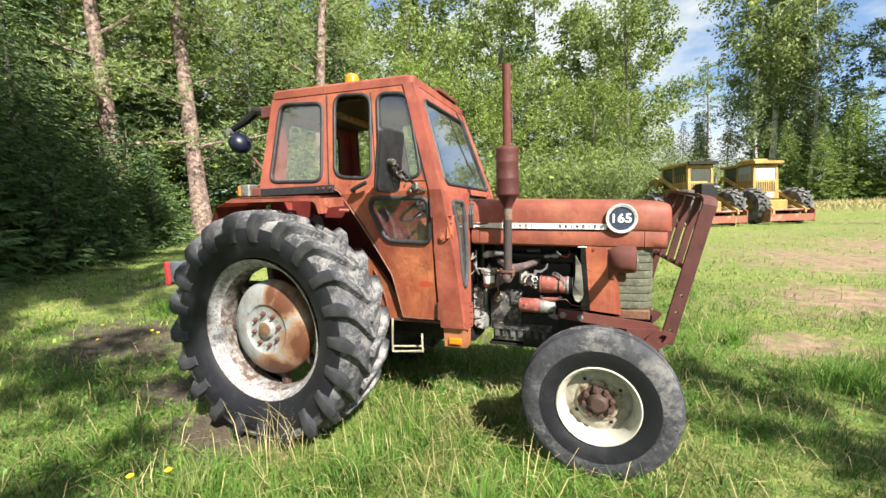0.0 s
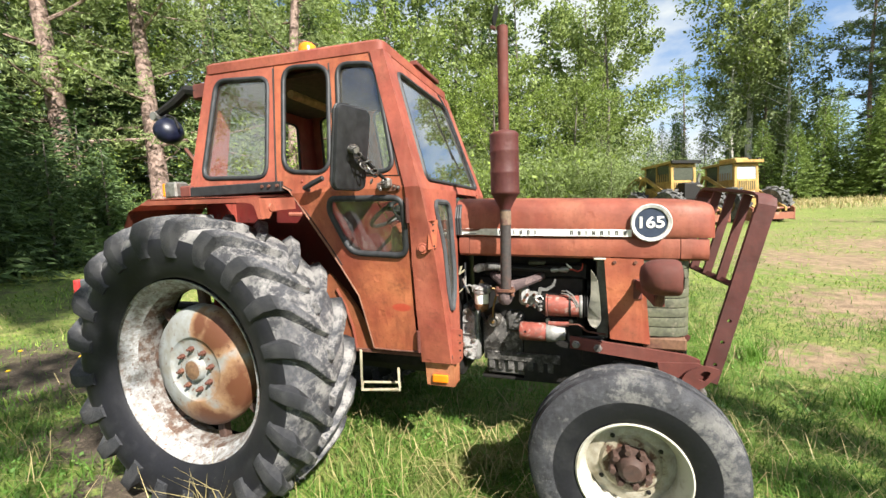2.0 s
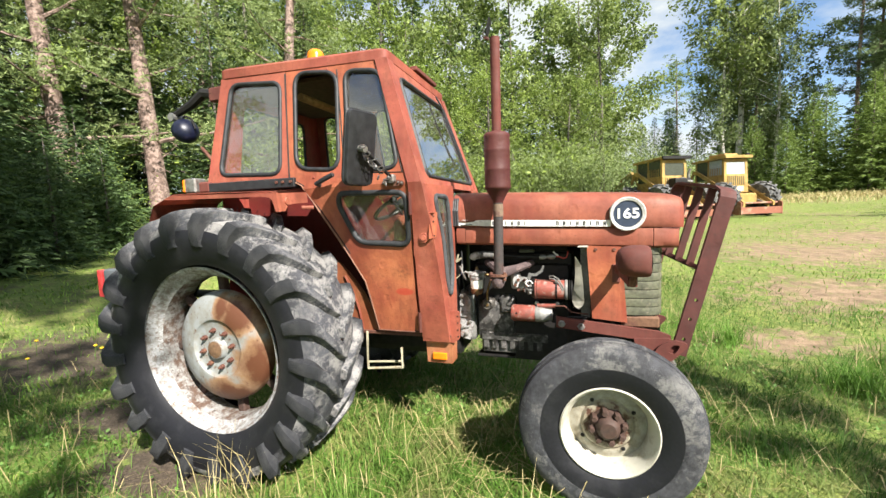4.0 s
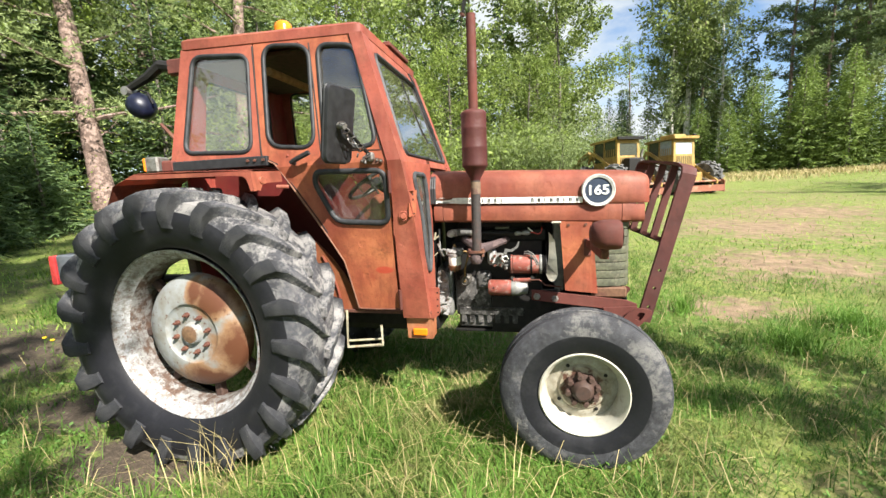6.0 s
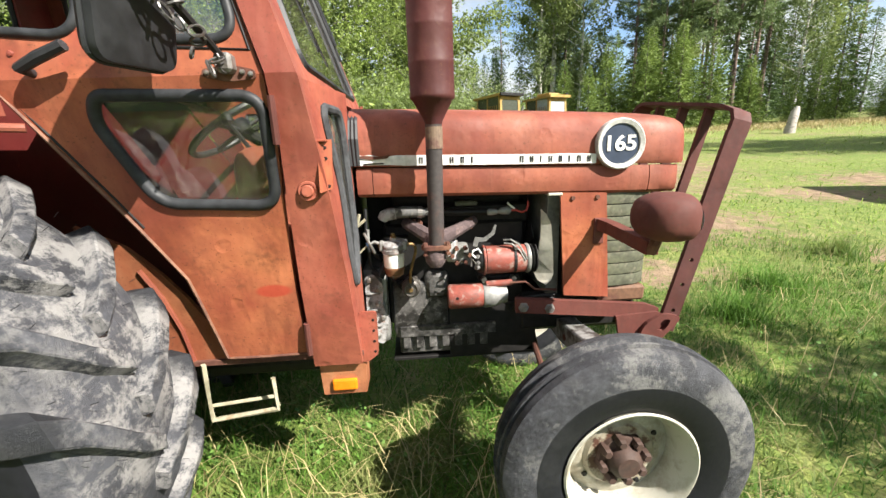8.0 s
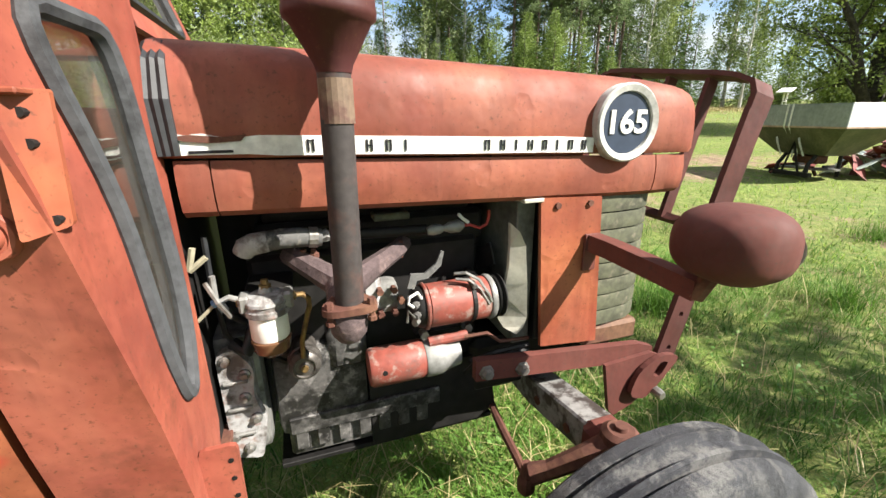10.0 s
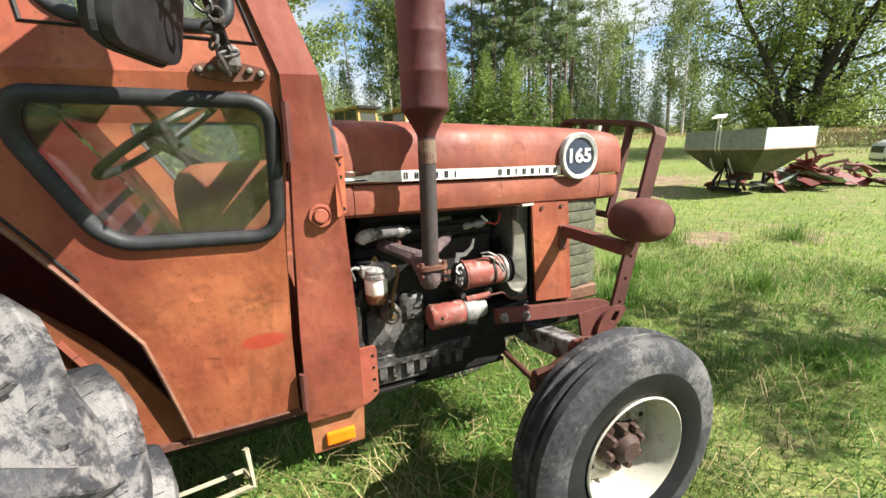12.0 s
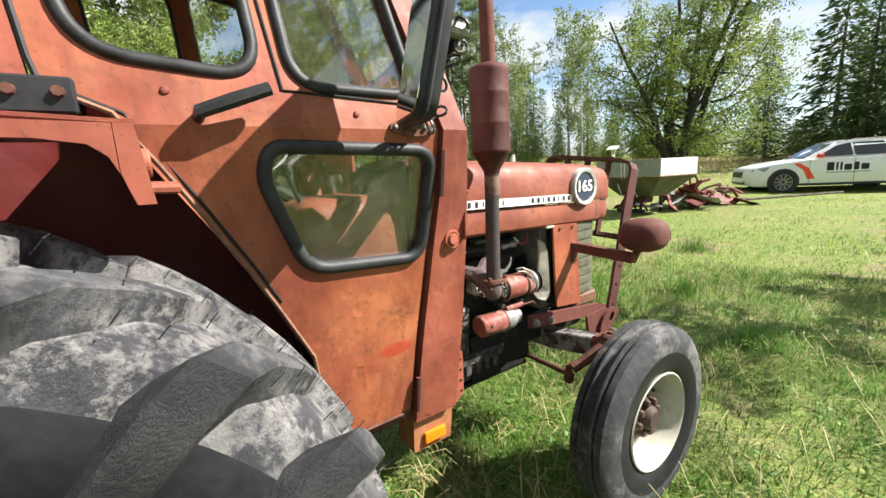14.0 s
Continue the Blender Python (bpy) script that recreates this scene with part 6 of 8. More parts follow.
part("pipe", tube([(1.84, -0.21, 0.865), (1.90, -0.22, 0.87), (1.94, -0.215, 0.835), (2.03, -0.21, 0.825)], 0.005, 6), RUST_IRON, engine)
part("pipe", tube([(1.86, -0.20, 0.78), (1.93, -0.215, 0.805), (2.03, -0.215, 0.808)], 0.007, 6), DARK, engine)
part("pipe", tube([(1.85, -0.19, 0.74), (1.88, -0.21, 0.785), (1.97, -0.215, 0.79), (2.03, -0.215, 0.79)], 0.007, 6), DARK, engine)

# injection side, hoses, wires
part("air_hose", tube([(1.392, -0.185, 1.163), (1.43, -0.185, 1.167), (1.47, -0.185, 1.166), (1.512, -0.183, 1.161)], [0.0215, 0.022, 0.021, 0.019], 16), HOSE_GREY, engine, "dusty grey air hose with pale elbow", smooth=True)
part("hose_elbow", tube([(1.352, -0.182, 1.143), (1.358, -0.185, 1.154), (1.372, -0.187, 1.161), (1.402, -0.185, 1.164)], [0.021, 0.023, 0.0235, 0.0225], 14), WHITEWASH, engine, smooth=True)
part("hose_clamp", tube([(1.485, -0.184, 1.164), (1.503, -0.183, 1.162)], 0.0225, 14), STEEL, engine)
part("foil_wrap", tube([(1.510, -0.183, 1.161), (1.522, -0.182, 1.165), (1.540, -0.18, 1.158)], [0.012, 0.015, 0.006], 6), ALLOY, engine)
part("air_hose", tube([(1.51, -0.165, 1.16), (1.64, -0.15, 1.15), (1.76, -0.15, 1.147)], 0.013, 10), DARK, engine, smooth=True)
sens = part("heater_plug", tube([(1.758, -0.165, 1.145), (1.772, -0.165, 1.148), (1.790, -0.165, 1.149), (1.80, -0.165, 1.149), (1.815, -0.165, 1.15), (1.84, -0.165, 1.152), (1.853, -0.165, 1.152)], [0.009, 0.014, 0.012, 0.007, 0.014, 0.016, 0.008], 10), ALLOY, engine, smooth=True)
part("red_lead", tube([(1.853, -0.165, 1.152), (1.87, -0.166, 1.152), (1.896, -0.168, 1.142), (1.914, -0.168, 1.15), (1.920, -0.168, 1.168), (1.920, -0.168, 1.186)], 0.0042, 6), plain("red_wire", (0.35, 0.04, 0.03), 0.5), engine)
part("red_lead", tube([(1.866, -0.165, 1.158), (1.852, -0.166, 1.168), (1.838, -0.167, 1.182)], 0.0045, 6), WHITE, engine)
part("carrier", box((1.615, -0.16, 0.94), (1.685, -0.09, 1.02), 0.02, None, 2), ALLOY, engine)
for i in range(6):
    a = i * 1.05
    part("carrier_bolt", tube([(1.65 + 0.035 * math.cos(a), -0.165, 0.98 + 0.035 * math.sin(a)), (1.65 + 0.035 * math.cos(a), -0.185, 0.98 + 0.035 * math.sin(a))], 0.009, 6), RUST_IRON, engine)
bm = box((1.245, -0.13, 0.60), (1.345, 0.13, 0.93), 0.02, None, 2)
add_box(bm, (1.275, -0.155, 0.62), (1.335, -0.12, 0.72), 0.01)
add_box(bm, (1.26, -0.15, 0.76), (1.33, -0.12, 0.88), 0.012)
part("clutch_housing", bm, ALLOY, engine, "dull alloy clutch housing", smooth=True)
bm = sheet(rounded([(1.262, 0.64), (1.325, 0.62), (1.345, 0.72), (1.325, 0.80), (1.335, 0.87), (1.30, 0.925), (1.262, 0.915)], 0.015, 2), [], 0.03, lambda u, v, d: (u, -0.185 + d, v))
cover = part("housing_cover", bm, WHITEWASH, engine)
for x, z in ((1.28, 0.90), (1.315, 0.86), (1.308, 0.80), (1.325, 0.74), (1.30, 0.66), (1.275, 0.70)):
    part("housing_bolt", lathe([(0, -0.200), (0.007, -0.200), (0.008, -0.192), (0.013, -0.190), (0.014, -0.184)], (x, 0, z), "y", 8), STEEL, cover)
for z in (0.70, 0.77, 0.84):
    part("housing_rib", box((1.268, -0.194, z), (1.32, -0.184, z + 0.008), 0.002), ALLOY, cover)
part("wire", tube([(1.29, -0.20, 1.19), (1.285, -0.19, 1.08), (1.29, -0.17, 0.96), (1.31, -0.15, 0.90)], 0.006, 6), GASKET, engine)
part("wire", tube([(1.28, -0.22, 1.10), (1.30, -0.235, 1.06), (1.315, -0.22, 1.02)], 0.005, 6), STEEL, engine)
part("coolant_hose", tube([(1.30, -0.16, 0.925), (1.33, -0.19, 0.92), (1.345, -0.17, 0.955), (1.36, -0.12, 0.96)], 0.016, 10), GASKET, engine, smooth=True)
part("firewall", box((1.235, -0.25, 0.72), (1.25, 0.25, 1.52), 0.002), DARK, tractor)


# cab: lower front panels with their narrow panes
def lerp_table(rows, v):
    rows = sorted(rows)
    if v <= rows[0][0]:
        return rows[0][1:]
    for a, b in zip(rows, rows[1:]):
        if v <= b[0]:
            f = (v - a[0]) / (b[0] - a[0])
            return tuple(p + (q - p) * f for p, q in zip(a[1:], b[1:]))
    return rows[-1][1:]


PILLAR_EDGE = [(0.68, 1.262, -0.425), (0.876, 1.258, -0.466), (1.28, 1.236, -0.556), (1.595, 1.204, -0.624)]
for s in (1, -1):
    def cowl_map(u, v, d, s=s):
        x, y = lerp_table(PILLAR_EDGE, v)
        return (x + (1.262 - x) * u - d, s * (y + (-0.245 - y) * u), v)

    slit = rounded([(0.27, 1.530), (0.74, 1.525), (0.77, 1.13), (0.70, 1.03), (0.53, 0.955), (0.41, 0.965), (0.36, 1.05), (0.40, 1.30)], [0.1, 0.1, 0.06, 0.05, 0.05, 0.04, 0.04, 0.1], 4)
    cowl = part("cowl_panel", sheet([(0, 1.59), (1, 1.59), (1, 0.80), (0.75, 0.71), (0, 0.705)], [slit], 0.012, cowl_map, [((0, 1.28), (0, 1)), ((0, 0.876), (0, 1))]), PAINT, tractor)
    part("window_seal", tube([cowl_map(u, v, -0.003) for u, v in slit], 0.0135, 8, True), mottled("weathered_grey_rubber", (0.060, 0.062, 0.066), (0.025, 0.025, 0.027), scale=9, rough=0.75), cowl, smooth=True)
    part("window_pane", sheet(slit, [], 0.004, lambda u, v, d: cowl_map(u, v, d + 0.004)), GLASS, cowl).visible_shadow = False
    # loose rubber lip where the hood meets the cab
    for k in (0, 1, 2):
        part("hood_seal", tube([(1.262 + 0.012 * k, -s * 0.262, 1.35), (1.258 + 0.014 * k, -s * 0.265, 1.44), (1.262 + 0.012 * k, -s * 0.245, 1.50), (1.262 + 0.012 * k, -s * 0.20, 1.53)], 0.0085, 6), GASKET, tractor)
    # bolted plates on the pillar
    fm = side_map(s)
    pl = part("pillar_plate", sheet(rounded([(1.225, 1.433), (1.256, 1.440), (1.249, 1.303), (1.220, 1.296)], 0.004, 2), [], 0.008, lambda u, v, d: (u, s * (-0.593 + 1.3 * (u - 1.22) + d), v)), PAINT_DOOR, tractor, "bolted steel plate on the pillar")
    part("pillar_plate", box((1.200, min(-s * 0.585, -s * 0.545), 1.432), (1.248, max(-s * 0.585, -s * 0.545), 1.439), 0.002), PAINT_DOOR, tractor)
    for x, z in ((1.238, 1.417), (1.2385, 1.388), (1.240, 1.312)):
        yq = 0.5945 - 1.3 * (x - 1.22)
        part("plate_hole", lathe([(0, -s * yq), (0.005, -s * yq), (0.006, -s * (yq - 0.012))], (x, 0, z), "y", 10), DARK, pl)
    low = part("pillar_plate", sheet(rounded([(1.262, 0.862), (1.325, 0.862), (1.322, 0.70), (1.285, 0.672), (1.262, 0.672)], 0.012, 2), [], 0.010, lambda u, v, d: (u, s * (-0.412 + d), v)), PAINT, tractor, "bolted steel plate on the pillar")
    for z in (0.831, 0.791, 0.751, 0.711):
        part("plate_hole", lathe([(0, -s * 0.4135), (0.0048, -s * 0.4135), (0.0055, -s * 0.408)], (1.311, 0, z), "y", 8), DARK, low)
    yb = -s * 0.574
    part("pillar_boss", lathe([(0, yb - s * 0.012), (0.0145, yb - s * 0.012), (0.0165, yb - s * 0.009), (0.017, yb - s * 0.002), (0.020, yb - s * 0.001), (0.021, yb - s * 0.005), (0.026, yb - s * 0.005), (0.0285, yb - s * 0.002), (0.029, yb + s * 0.01)], (1.184, 0, 1.302), "y", 32), PAINT, tractor, smooth=True, sharp=40)
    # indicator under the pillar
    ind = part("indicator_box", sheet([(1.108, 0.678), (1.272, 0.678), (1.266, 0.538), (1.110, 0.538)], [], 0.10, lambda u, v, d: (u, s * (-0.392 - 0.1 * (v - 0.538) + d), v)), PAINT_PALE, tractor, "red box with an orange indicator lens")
    part("indicator_lens", box((1.148, min(-s * 0.410, -s * 0.392), 0.562), (1.236, max(-s * 0.410, -s * 0.392), 0.604), 0.006, None, 2), ORANGE, ind, "orange indicator lens")
    # hinges, handle
    for x, z in ((1.128, 1.49), (1.098, 0.80)):
        yy = side_y(z) - 0.01
        part("hinge", tube([(x, s * yy, z - 0.06), (x + 0.004, s * (side_y(z + 0.06) - 0.01), z + 0.06)], 0.010, 8), RUST, tractor)
    yh = side_y(1.65)
    part("door_handle", tube([(0.585, s * (yh + 0.005), 1.612), (0.585, s * (yh - 0.040), 1.620), (0.64, s * (yh - 0.052), 1.640), (0.705, s * (yh - 0.055), 1.664)], [0.010, 0.013, 0.014, 0.013], 8), BLACK, tractor, "black door handle", smooth=True)
    part("door_seam", tube([fm(0.378, 1.656, -0.001), fm(0.460, 1.618, -0.001), fm(0.550, 1.470, -0.001), fm(0.642, 1.307, -0.001), fm(0.695, 1.207, -0.001), fm(0.776, 1.043, -0.001), fm(0.79, 0.95, -0.001), fm(0.803, 0.85, -0.001), fm(0.817, 0.735, -0.001)], 0.0055, 6), mottled("bent_tan_edge", (0.22, 0.11, 0.07), (0.13, 0.06, 0.045), scale=9), tractor)
    part("door_gap", tube([fm(0.40, 1.652, 0.001), fm(0.474, 1.618, 0.001), fm(0.562, 1.474, 0.001), fm(0.654, 1.312, 0.001), fm(0.706, 1.214, 0.001)], 0.0042, 6), DARK, tractor)
    part("vent_groove", tube([fm(0.665, 2.275, 0.0), fm(0.705, 1.98, 0.0), fm(0.743, 1.674, 0.0), fm(0.90, 1.667, 0.0), fm(1.093, 1.657, 0.0), fm(1.04, 1.85, 0.0), fm(0.92, 2.262, 0.0)], 0.0042, 6), DARK, tractor)
    part("door_gap", tube([fm(0.304, 2.30, 0.0), fm(0.337, 2.0, 0.0), fm(0.369, 1.70, 0.0), fm(0.376, 1.668, 0.0)], 0.005, 6), DARK, tractor)
    part("door_hem", tube([fm(0.824, 0.734, -0.001), fm(0.95, 0.731, -0.001), fm(1.080, 0.733, -0.001)], 0.0055, 6), RUST_IRON, tractor)
    for x, z in ((0.60, 2.285), (0.54, 1.66), (0.90, 1.632)):
        part("rivet", lathe([(0, s * (side_y(z) - 0.006)), (0.006, s * (side_y(z) - 0.005)), (0.008, s * side_y(z))], (x, 0, z), "y", 8), PAINT, tractor)

# fenders
for s in (1, -1):
    bm = bmesh.new()
    prof = [(-0.47, 1.40), (-0.40, 1.53), (-0.25, 1.588), (0.0, 1.588), (0.34, 1.578), (0.488, 1.570)]
    outer = [(-0.868, 0.0, 0.0), (-0.86, 0.0, 0.006), (-0.66, 0.0, 0.016), (-0.40, 0.0, 0.020)]
    rings = [[bm.verts.new((x, s * y, z + dz)) for y, _, dz in outer] for x, z in prof]
    for a, b in zip(rings, rings[1:]):
        for k in range(3):
            bm.faces.new((a[k], a[k + 1], b[k + 1], b[k]))
    bmesh.ops.solidify(bm, geom=bm.faces[:], thickness=0.006)
    fender = part("fender", bm, PAINT_HOOD, tractor, "faded red rear fender")
    lip = sheet([(-0.30, 1.566), (-0.25, 1.586), (0.466, 1.570), (0.466, 1.51), (0.458, 1.53), (0.44, 1.545), (0.395, 1.552), (-0.24, 1.562)], [], 0.006, lambda u, v, d: (u, s * (-0.873 + d), v))
    part("fender_lip", lip, PAINT_HOOD, fender)
    # front end: a folded post outside, a slanting plate across towards the cab
    post = sheet([(0.467, 1.570), (0.488, 1.570), (0.493, 1.52), (0.498, 1.470), (0.478, 1.470), (0.472, 1.49), (0.467, 1.51)], [], 0.02, lambda u, v, d: (u, s * (-0.873 + d), v))
    part("fender_post", post, PAINT_HOOD, fender)
    part("fender_end", sheet([(0.0, 1.568), (1.0, 1.580), (1.0, 1.520), (0.42, 1.512), (0.24, 1.502), (0.14, 1.473), (0.0, 1.473)], [], 0.006, lambda u, v, d: (0.488 + 0.010 * (1.57 - v) / 0.10 - d, s * (-0.853 + 0.235 * u), v)), PAINT_HOOD, fender)
    part("fender_boss", lathe([(0, 0.500), (0.018, 0.500), (0.020, 0.497), (0.021, 0.486)], (0, -s * 0.80, 1.525), "x", 24), PAINT_HOOD, fender)
    part("fender_stub", tube([(0.48, -s * 0.66, 1.492), (0.534, -s * 0.622, 1.490)], 0.011, 8), PAINT_HOOD, fender)
    inner = [(-0.46, 1.42), (-0.25, 1.60), (0.47, 1.60), (0.655, 1.305), (0.71, 1.20), (0.795, 1.0), (0.81, 0.78), (0.825, 0.70), (0.50, 0.70), (0.40, 0.95), (0.0, 1.1), (-0.40, 1.0)]
    part("fender_wall", sheet(inner, [], 0.008, lambda u, v, d: (u, s * (-0.29 + d), v)), PAINT_SHADE, fender, "inner fender wall, dark red with the shade in its colour")
    edge_line = [(0.40, 1.645), (0.462, 1.620), (0.552, 1.470), (0.644, 1.307), (0.697, 1.208), (0.780, 1.043), (0.806, 0.85), (0.820, 0.73)]
    jamb = bmesh.new()
    a = [jamb.verts.new(fm_s(u + 0.012, v, 0.021)) for u, v in edge_line for fm_s in (side_map(s),)]
    b = [jamb.verts.new((u + 0.012, -s * 0.285, v)) for u, v in edge_line]
    for k in range(len(a) - 1):
        jamb.faces.new((a[k], a[k + 1], b[k + 1], b[k]))
    bmesh.ops.solidify(jamb, geom=jamb.faces[:], thickness=0.004)
    # jamb closes the gap; its shade is in the paint colour too
    part("door_jamb", jamb, PAINT_SHADE, fender)
    # toe is coloured paler because sun falls on it
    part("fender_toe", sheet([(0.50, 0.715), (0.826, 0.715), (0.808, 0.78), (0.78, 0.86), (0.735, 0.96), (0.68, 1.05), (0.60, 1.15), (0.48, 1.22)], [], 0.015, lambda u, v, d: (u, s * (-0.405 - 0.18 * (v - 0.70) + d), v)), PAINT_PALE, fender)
    part("toe_fold", tube([(0.69, -s * 0.410, 0.72), (0.685, -s * 0.436, 0.85), (0.66, -s * 0.458, 0.97), (0.62, -s * 0.476, 1.07)], 0.008, 6), PAINT_HOOD, fender)
    part("sill_panel", box((-0.24, min(-s * 0.636, -s * 0.50), 1.612), (0.42, max(-s * 0.636, -s * 0.50), 1.668), 0.004), BLACK, tractor, "black sill under the rear side window")
    for x in (0.30, 0.345, 0.40):
        part("sill_bolt", lathe([(0, -s * 0.646), (0.008, -s * 0.646), (0.009, -s * 0.636)], (x, 0, 1.645), "y", 8), RUST_IRON, tractor)
    rl = part("rear_lamp", box((-0.395, min(-s * 0.66, -s * 0.57), 1.612), (-0.30, max(-s * 0.66, -s * 0.57), 1.705), 0.01), STEEL, tractor, "grey and orange rear lamp on the fender")
    part("rear_lamp_lens", box((-0.415, min(-s * 0.655, -s * 0.575), 1.62), (-0.393, max(-s * 0.655, -s * 0.575), 1.70), 0.006), ORANGE, rl)
    part("lamp_plate", box((-0.30, min(-s * 0.64, -s * 0.60), 1.61), (-0.21, max(-s * 0.64, -s * 0.60), 1.68), 0.01), RUST, tractor)
    # step
    step = part("step", tube([(0.735, -s * 0.445, 0.72), (0.73, -s * 0.44, 0.66), (0.690, -s * 0.375, 0.455), (0.928, -s * 0.365, 0.476), (0.920, -s * 0.355, 0.60)], 0.010, 4), STRAW_STEEL, tractor, "bare pale steel footstep")
    part("step_tread", tube([(0.694, -s * 0.38, 0.462), (0.66, -s * 0.305, 0.468), (0.898, -s * 0.30, 0.488), (0.926, -s * 0.36, 0.482)], 0.009, 4), STRAW_STEEL, step)


# rear wall of the cab
def rear_map(u, v, d):
    return (-0.188 - 0.05 * (2.30 - v) / 0.67 + d, u, v)


RW = rounded([(-0.33, 2.20), (0.33, 2.20), (0.38, 1.72), (-0.38, 1.72)], 0.06)
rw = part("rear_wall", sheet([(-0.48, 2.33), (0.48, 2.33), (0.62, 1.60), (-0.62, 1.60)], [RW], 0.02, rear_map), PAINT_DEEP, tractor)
part("window_seal", tube(loop3(RW, rear_map), 0.012, 6, True), GASKET, rw)
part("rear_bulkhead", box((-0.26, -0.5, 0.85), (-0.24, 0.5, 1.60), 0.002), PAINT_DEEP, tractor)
part("cab_floor", box((0.30, -0.42, 0.70), (1.27, 0.42, 0.72), 0.002), RUST_IRON, tractor)
part("gearbox", box((-0.25, -0.17, 0.50), (1.26, 0.17, 0.86), 0.05, None, 2), DARK, tractor, "greasy dark gearbox housing")
part("rear_axle", tube([(0, -0.74, 0.70), (0, 0.74, 0.70)], 0.10, 16), DARK, tractor, smooth=True)
part("headliner", box((-0.17, -0.42, 2.265), (0.94, 0.42, 2.285), 0.002), plain("dark_headliner", (0.05, 0.03, 0.025), 0.8), tractor)
part("ceiling_bar", tube([(0.30, -0.36, 2.20), (0.30, 0.36, 2.20)], 0.025, 10), plain("ochre_foam", (0.32, 0.2, 0.09), 0.8), tractor)

# dashboard, steering wheel, seat
dash = part("dashboard", box((0.84, -0.27, 0.76), (1.24, 0.27, 1.43), 0.09, None, 4), PAINT_HOOD, tractor, "red instrument console inside the cab", smooth=True)
part("console_side", box((0.80, -0.30, 0.72), (1.24, -0.20, 1.16), 0.03, None, 2), PAINT_HOOD, dash, smooth=True)
part("gauge", lathe([(0, 0.828), (0.045, 0.828), (0.05, 0.835), (0.05, 0.845)], (0, -0.08, 1.33), "x", 20), STEEL, dash)
part("steering_column", tube([(1.02, 0.0, 1.36), (0.80, 0.0, 1.50)], 0.025, 10), DARK, dash)
wheel = bmesh.new()
tilt = pose(0.80, 0, 1.51, 0, -32, 0)
add_tube(wheel, [tilt @ Vector((0.20 * math.cos(a), 0.20 * math.sin(a), 0)) for a in [2 * math.pi * i / 28 for i in range(28)]], 0.013, 8, True)
for a in (0.5, 2.6, 4.7):
    add_tube(wheel, [tilt @ Vector((0, 0, -0.02)), tilt @ Vector((0.2 * math.cos(a), 0.2 * math.sin(a), 0))], 0.009, 6)
add_lathe(wheel, [(0, 0.025), (0.035, 0.02), (0.045, 0.0), (0.035, -0.03), (0, -0.03)], (0, 0, 0), "z", 16)
for v in wheel.verts:
    if v.co.length < 0.06:
        v.co = tilt @ v.co
part("steering_wheel", wheel, BLACK, tractor, "black three-spoke steering wheel", smooth=True)
part("lever", tube([(0.92, -0.12, 1.35), (0.84, -0.20, 1.52)], 0.008, 6), BLACK, tractor)
part("lever_knob", lathe([(0, 1.55), (0.018, 1.54), (0.022, 1.52), (0.012, 1.505)], (0.84, -0.20, 0), "z", 12), BLACK, tractor)
part("lever", tube([(0.75, -0.14, 0.80), (0.70, -0.17, 1.22)], 0.010, 6), STEEL, tractor)
seat = part("driver_seat", box((0.05, -0.24, 1.02), (0.50, 0.24, 1.14), 0.05, None, 3), BLACK, tractor, "black padded driver seat", smooth=True)
part("backrest", box((-0.05, -0.23, 1.12), (0.06, 0.23, 1.52), 0.05, None, 3), BLACK, seat, smooth=True)
part("seat_base", box((0.10, -0.15, 0.78), (0.40, 0.15, 1.03), 0.02), DARK, seat)

# mirror with its chain, on the right door
HX = Vector((0.287, 0.958, 0)).normalized()
VX = Vector((0.19, -0.11, 0.975)).normalized()
NX = HX.cross(VX).normalized()
MC = Vector((0.973, -0.834, 1.760))
shape = rounded([(-0.093, 0.175), (0.093, 0.175), (0.090, -0.178), (-0.090, -0.178)], 0.035, 5)


def mirror_map(u, v, d):
    return MC + HX * u + VX * v - NX * d


bm = bmesh.new()
rings = []
for sc, d in ((0.90, -0.012), (0.97, -0.010), (1.0, 0.0), (1.0, 0.022), (0.97, 0.028)):
    rings.append([bm.verts.new(mirror_map(u * sc, v * (1 - (1 - sc) * 0.55), d)) for u, v in shape])
n = len(shape)
for a, b in zip(rings, rings[1:]):
    for k in range(n):
        bm.faces.new((a[k], a[(k + 1) % n], b[(k + 1) % n], b[k]))
bm.faces.new(rings[0])
bm.faces.new(rings[-1][::-1])
mirror = part("mirror", bm, BLACK, tractor, "black plastic wing mirror on a chain-wrapped arm", smooth=True)
part("mirror_trim", tube([mirror_map(u * 1.0, v * 1.0, 0.012) for u, v in shape], 0.006, 6, True), GASKET, mirror)
part("mirror_glass", sheet([(u * 0.94, v * 0.96) for u, v in shape], [], 0.002, lambda u, v, d: mirror_map(u, v, 0.0285 + d)), plain("mirror_silver", (0.85, 0.86, 0.87), 0.03, 1.0, 0.02, bump=0.0), mirror)
JO = mirror_map(-0.02, 0.0, -0.02)
part("arm_clamp", tube([JO + NX * -0.005, JO + NX * 0.035], 0.016, 10), STEEL, mirror)
A0, A1 = JO + NX * 0.025, Vector((1.045, -0.645, 1.625))
part("mirror_arm", tube([A0, A0.lerp(A1, 0.5), A1], 0.009, 8), DARK, mirror)
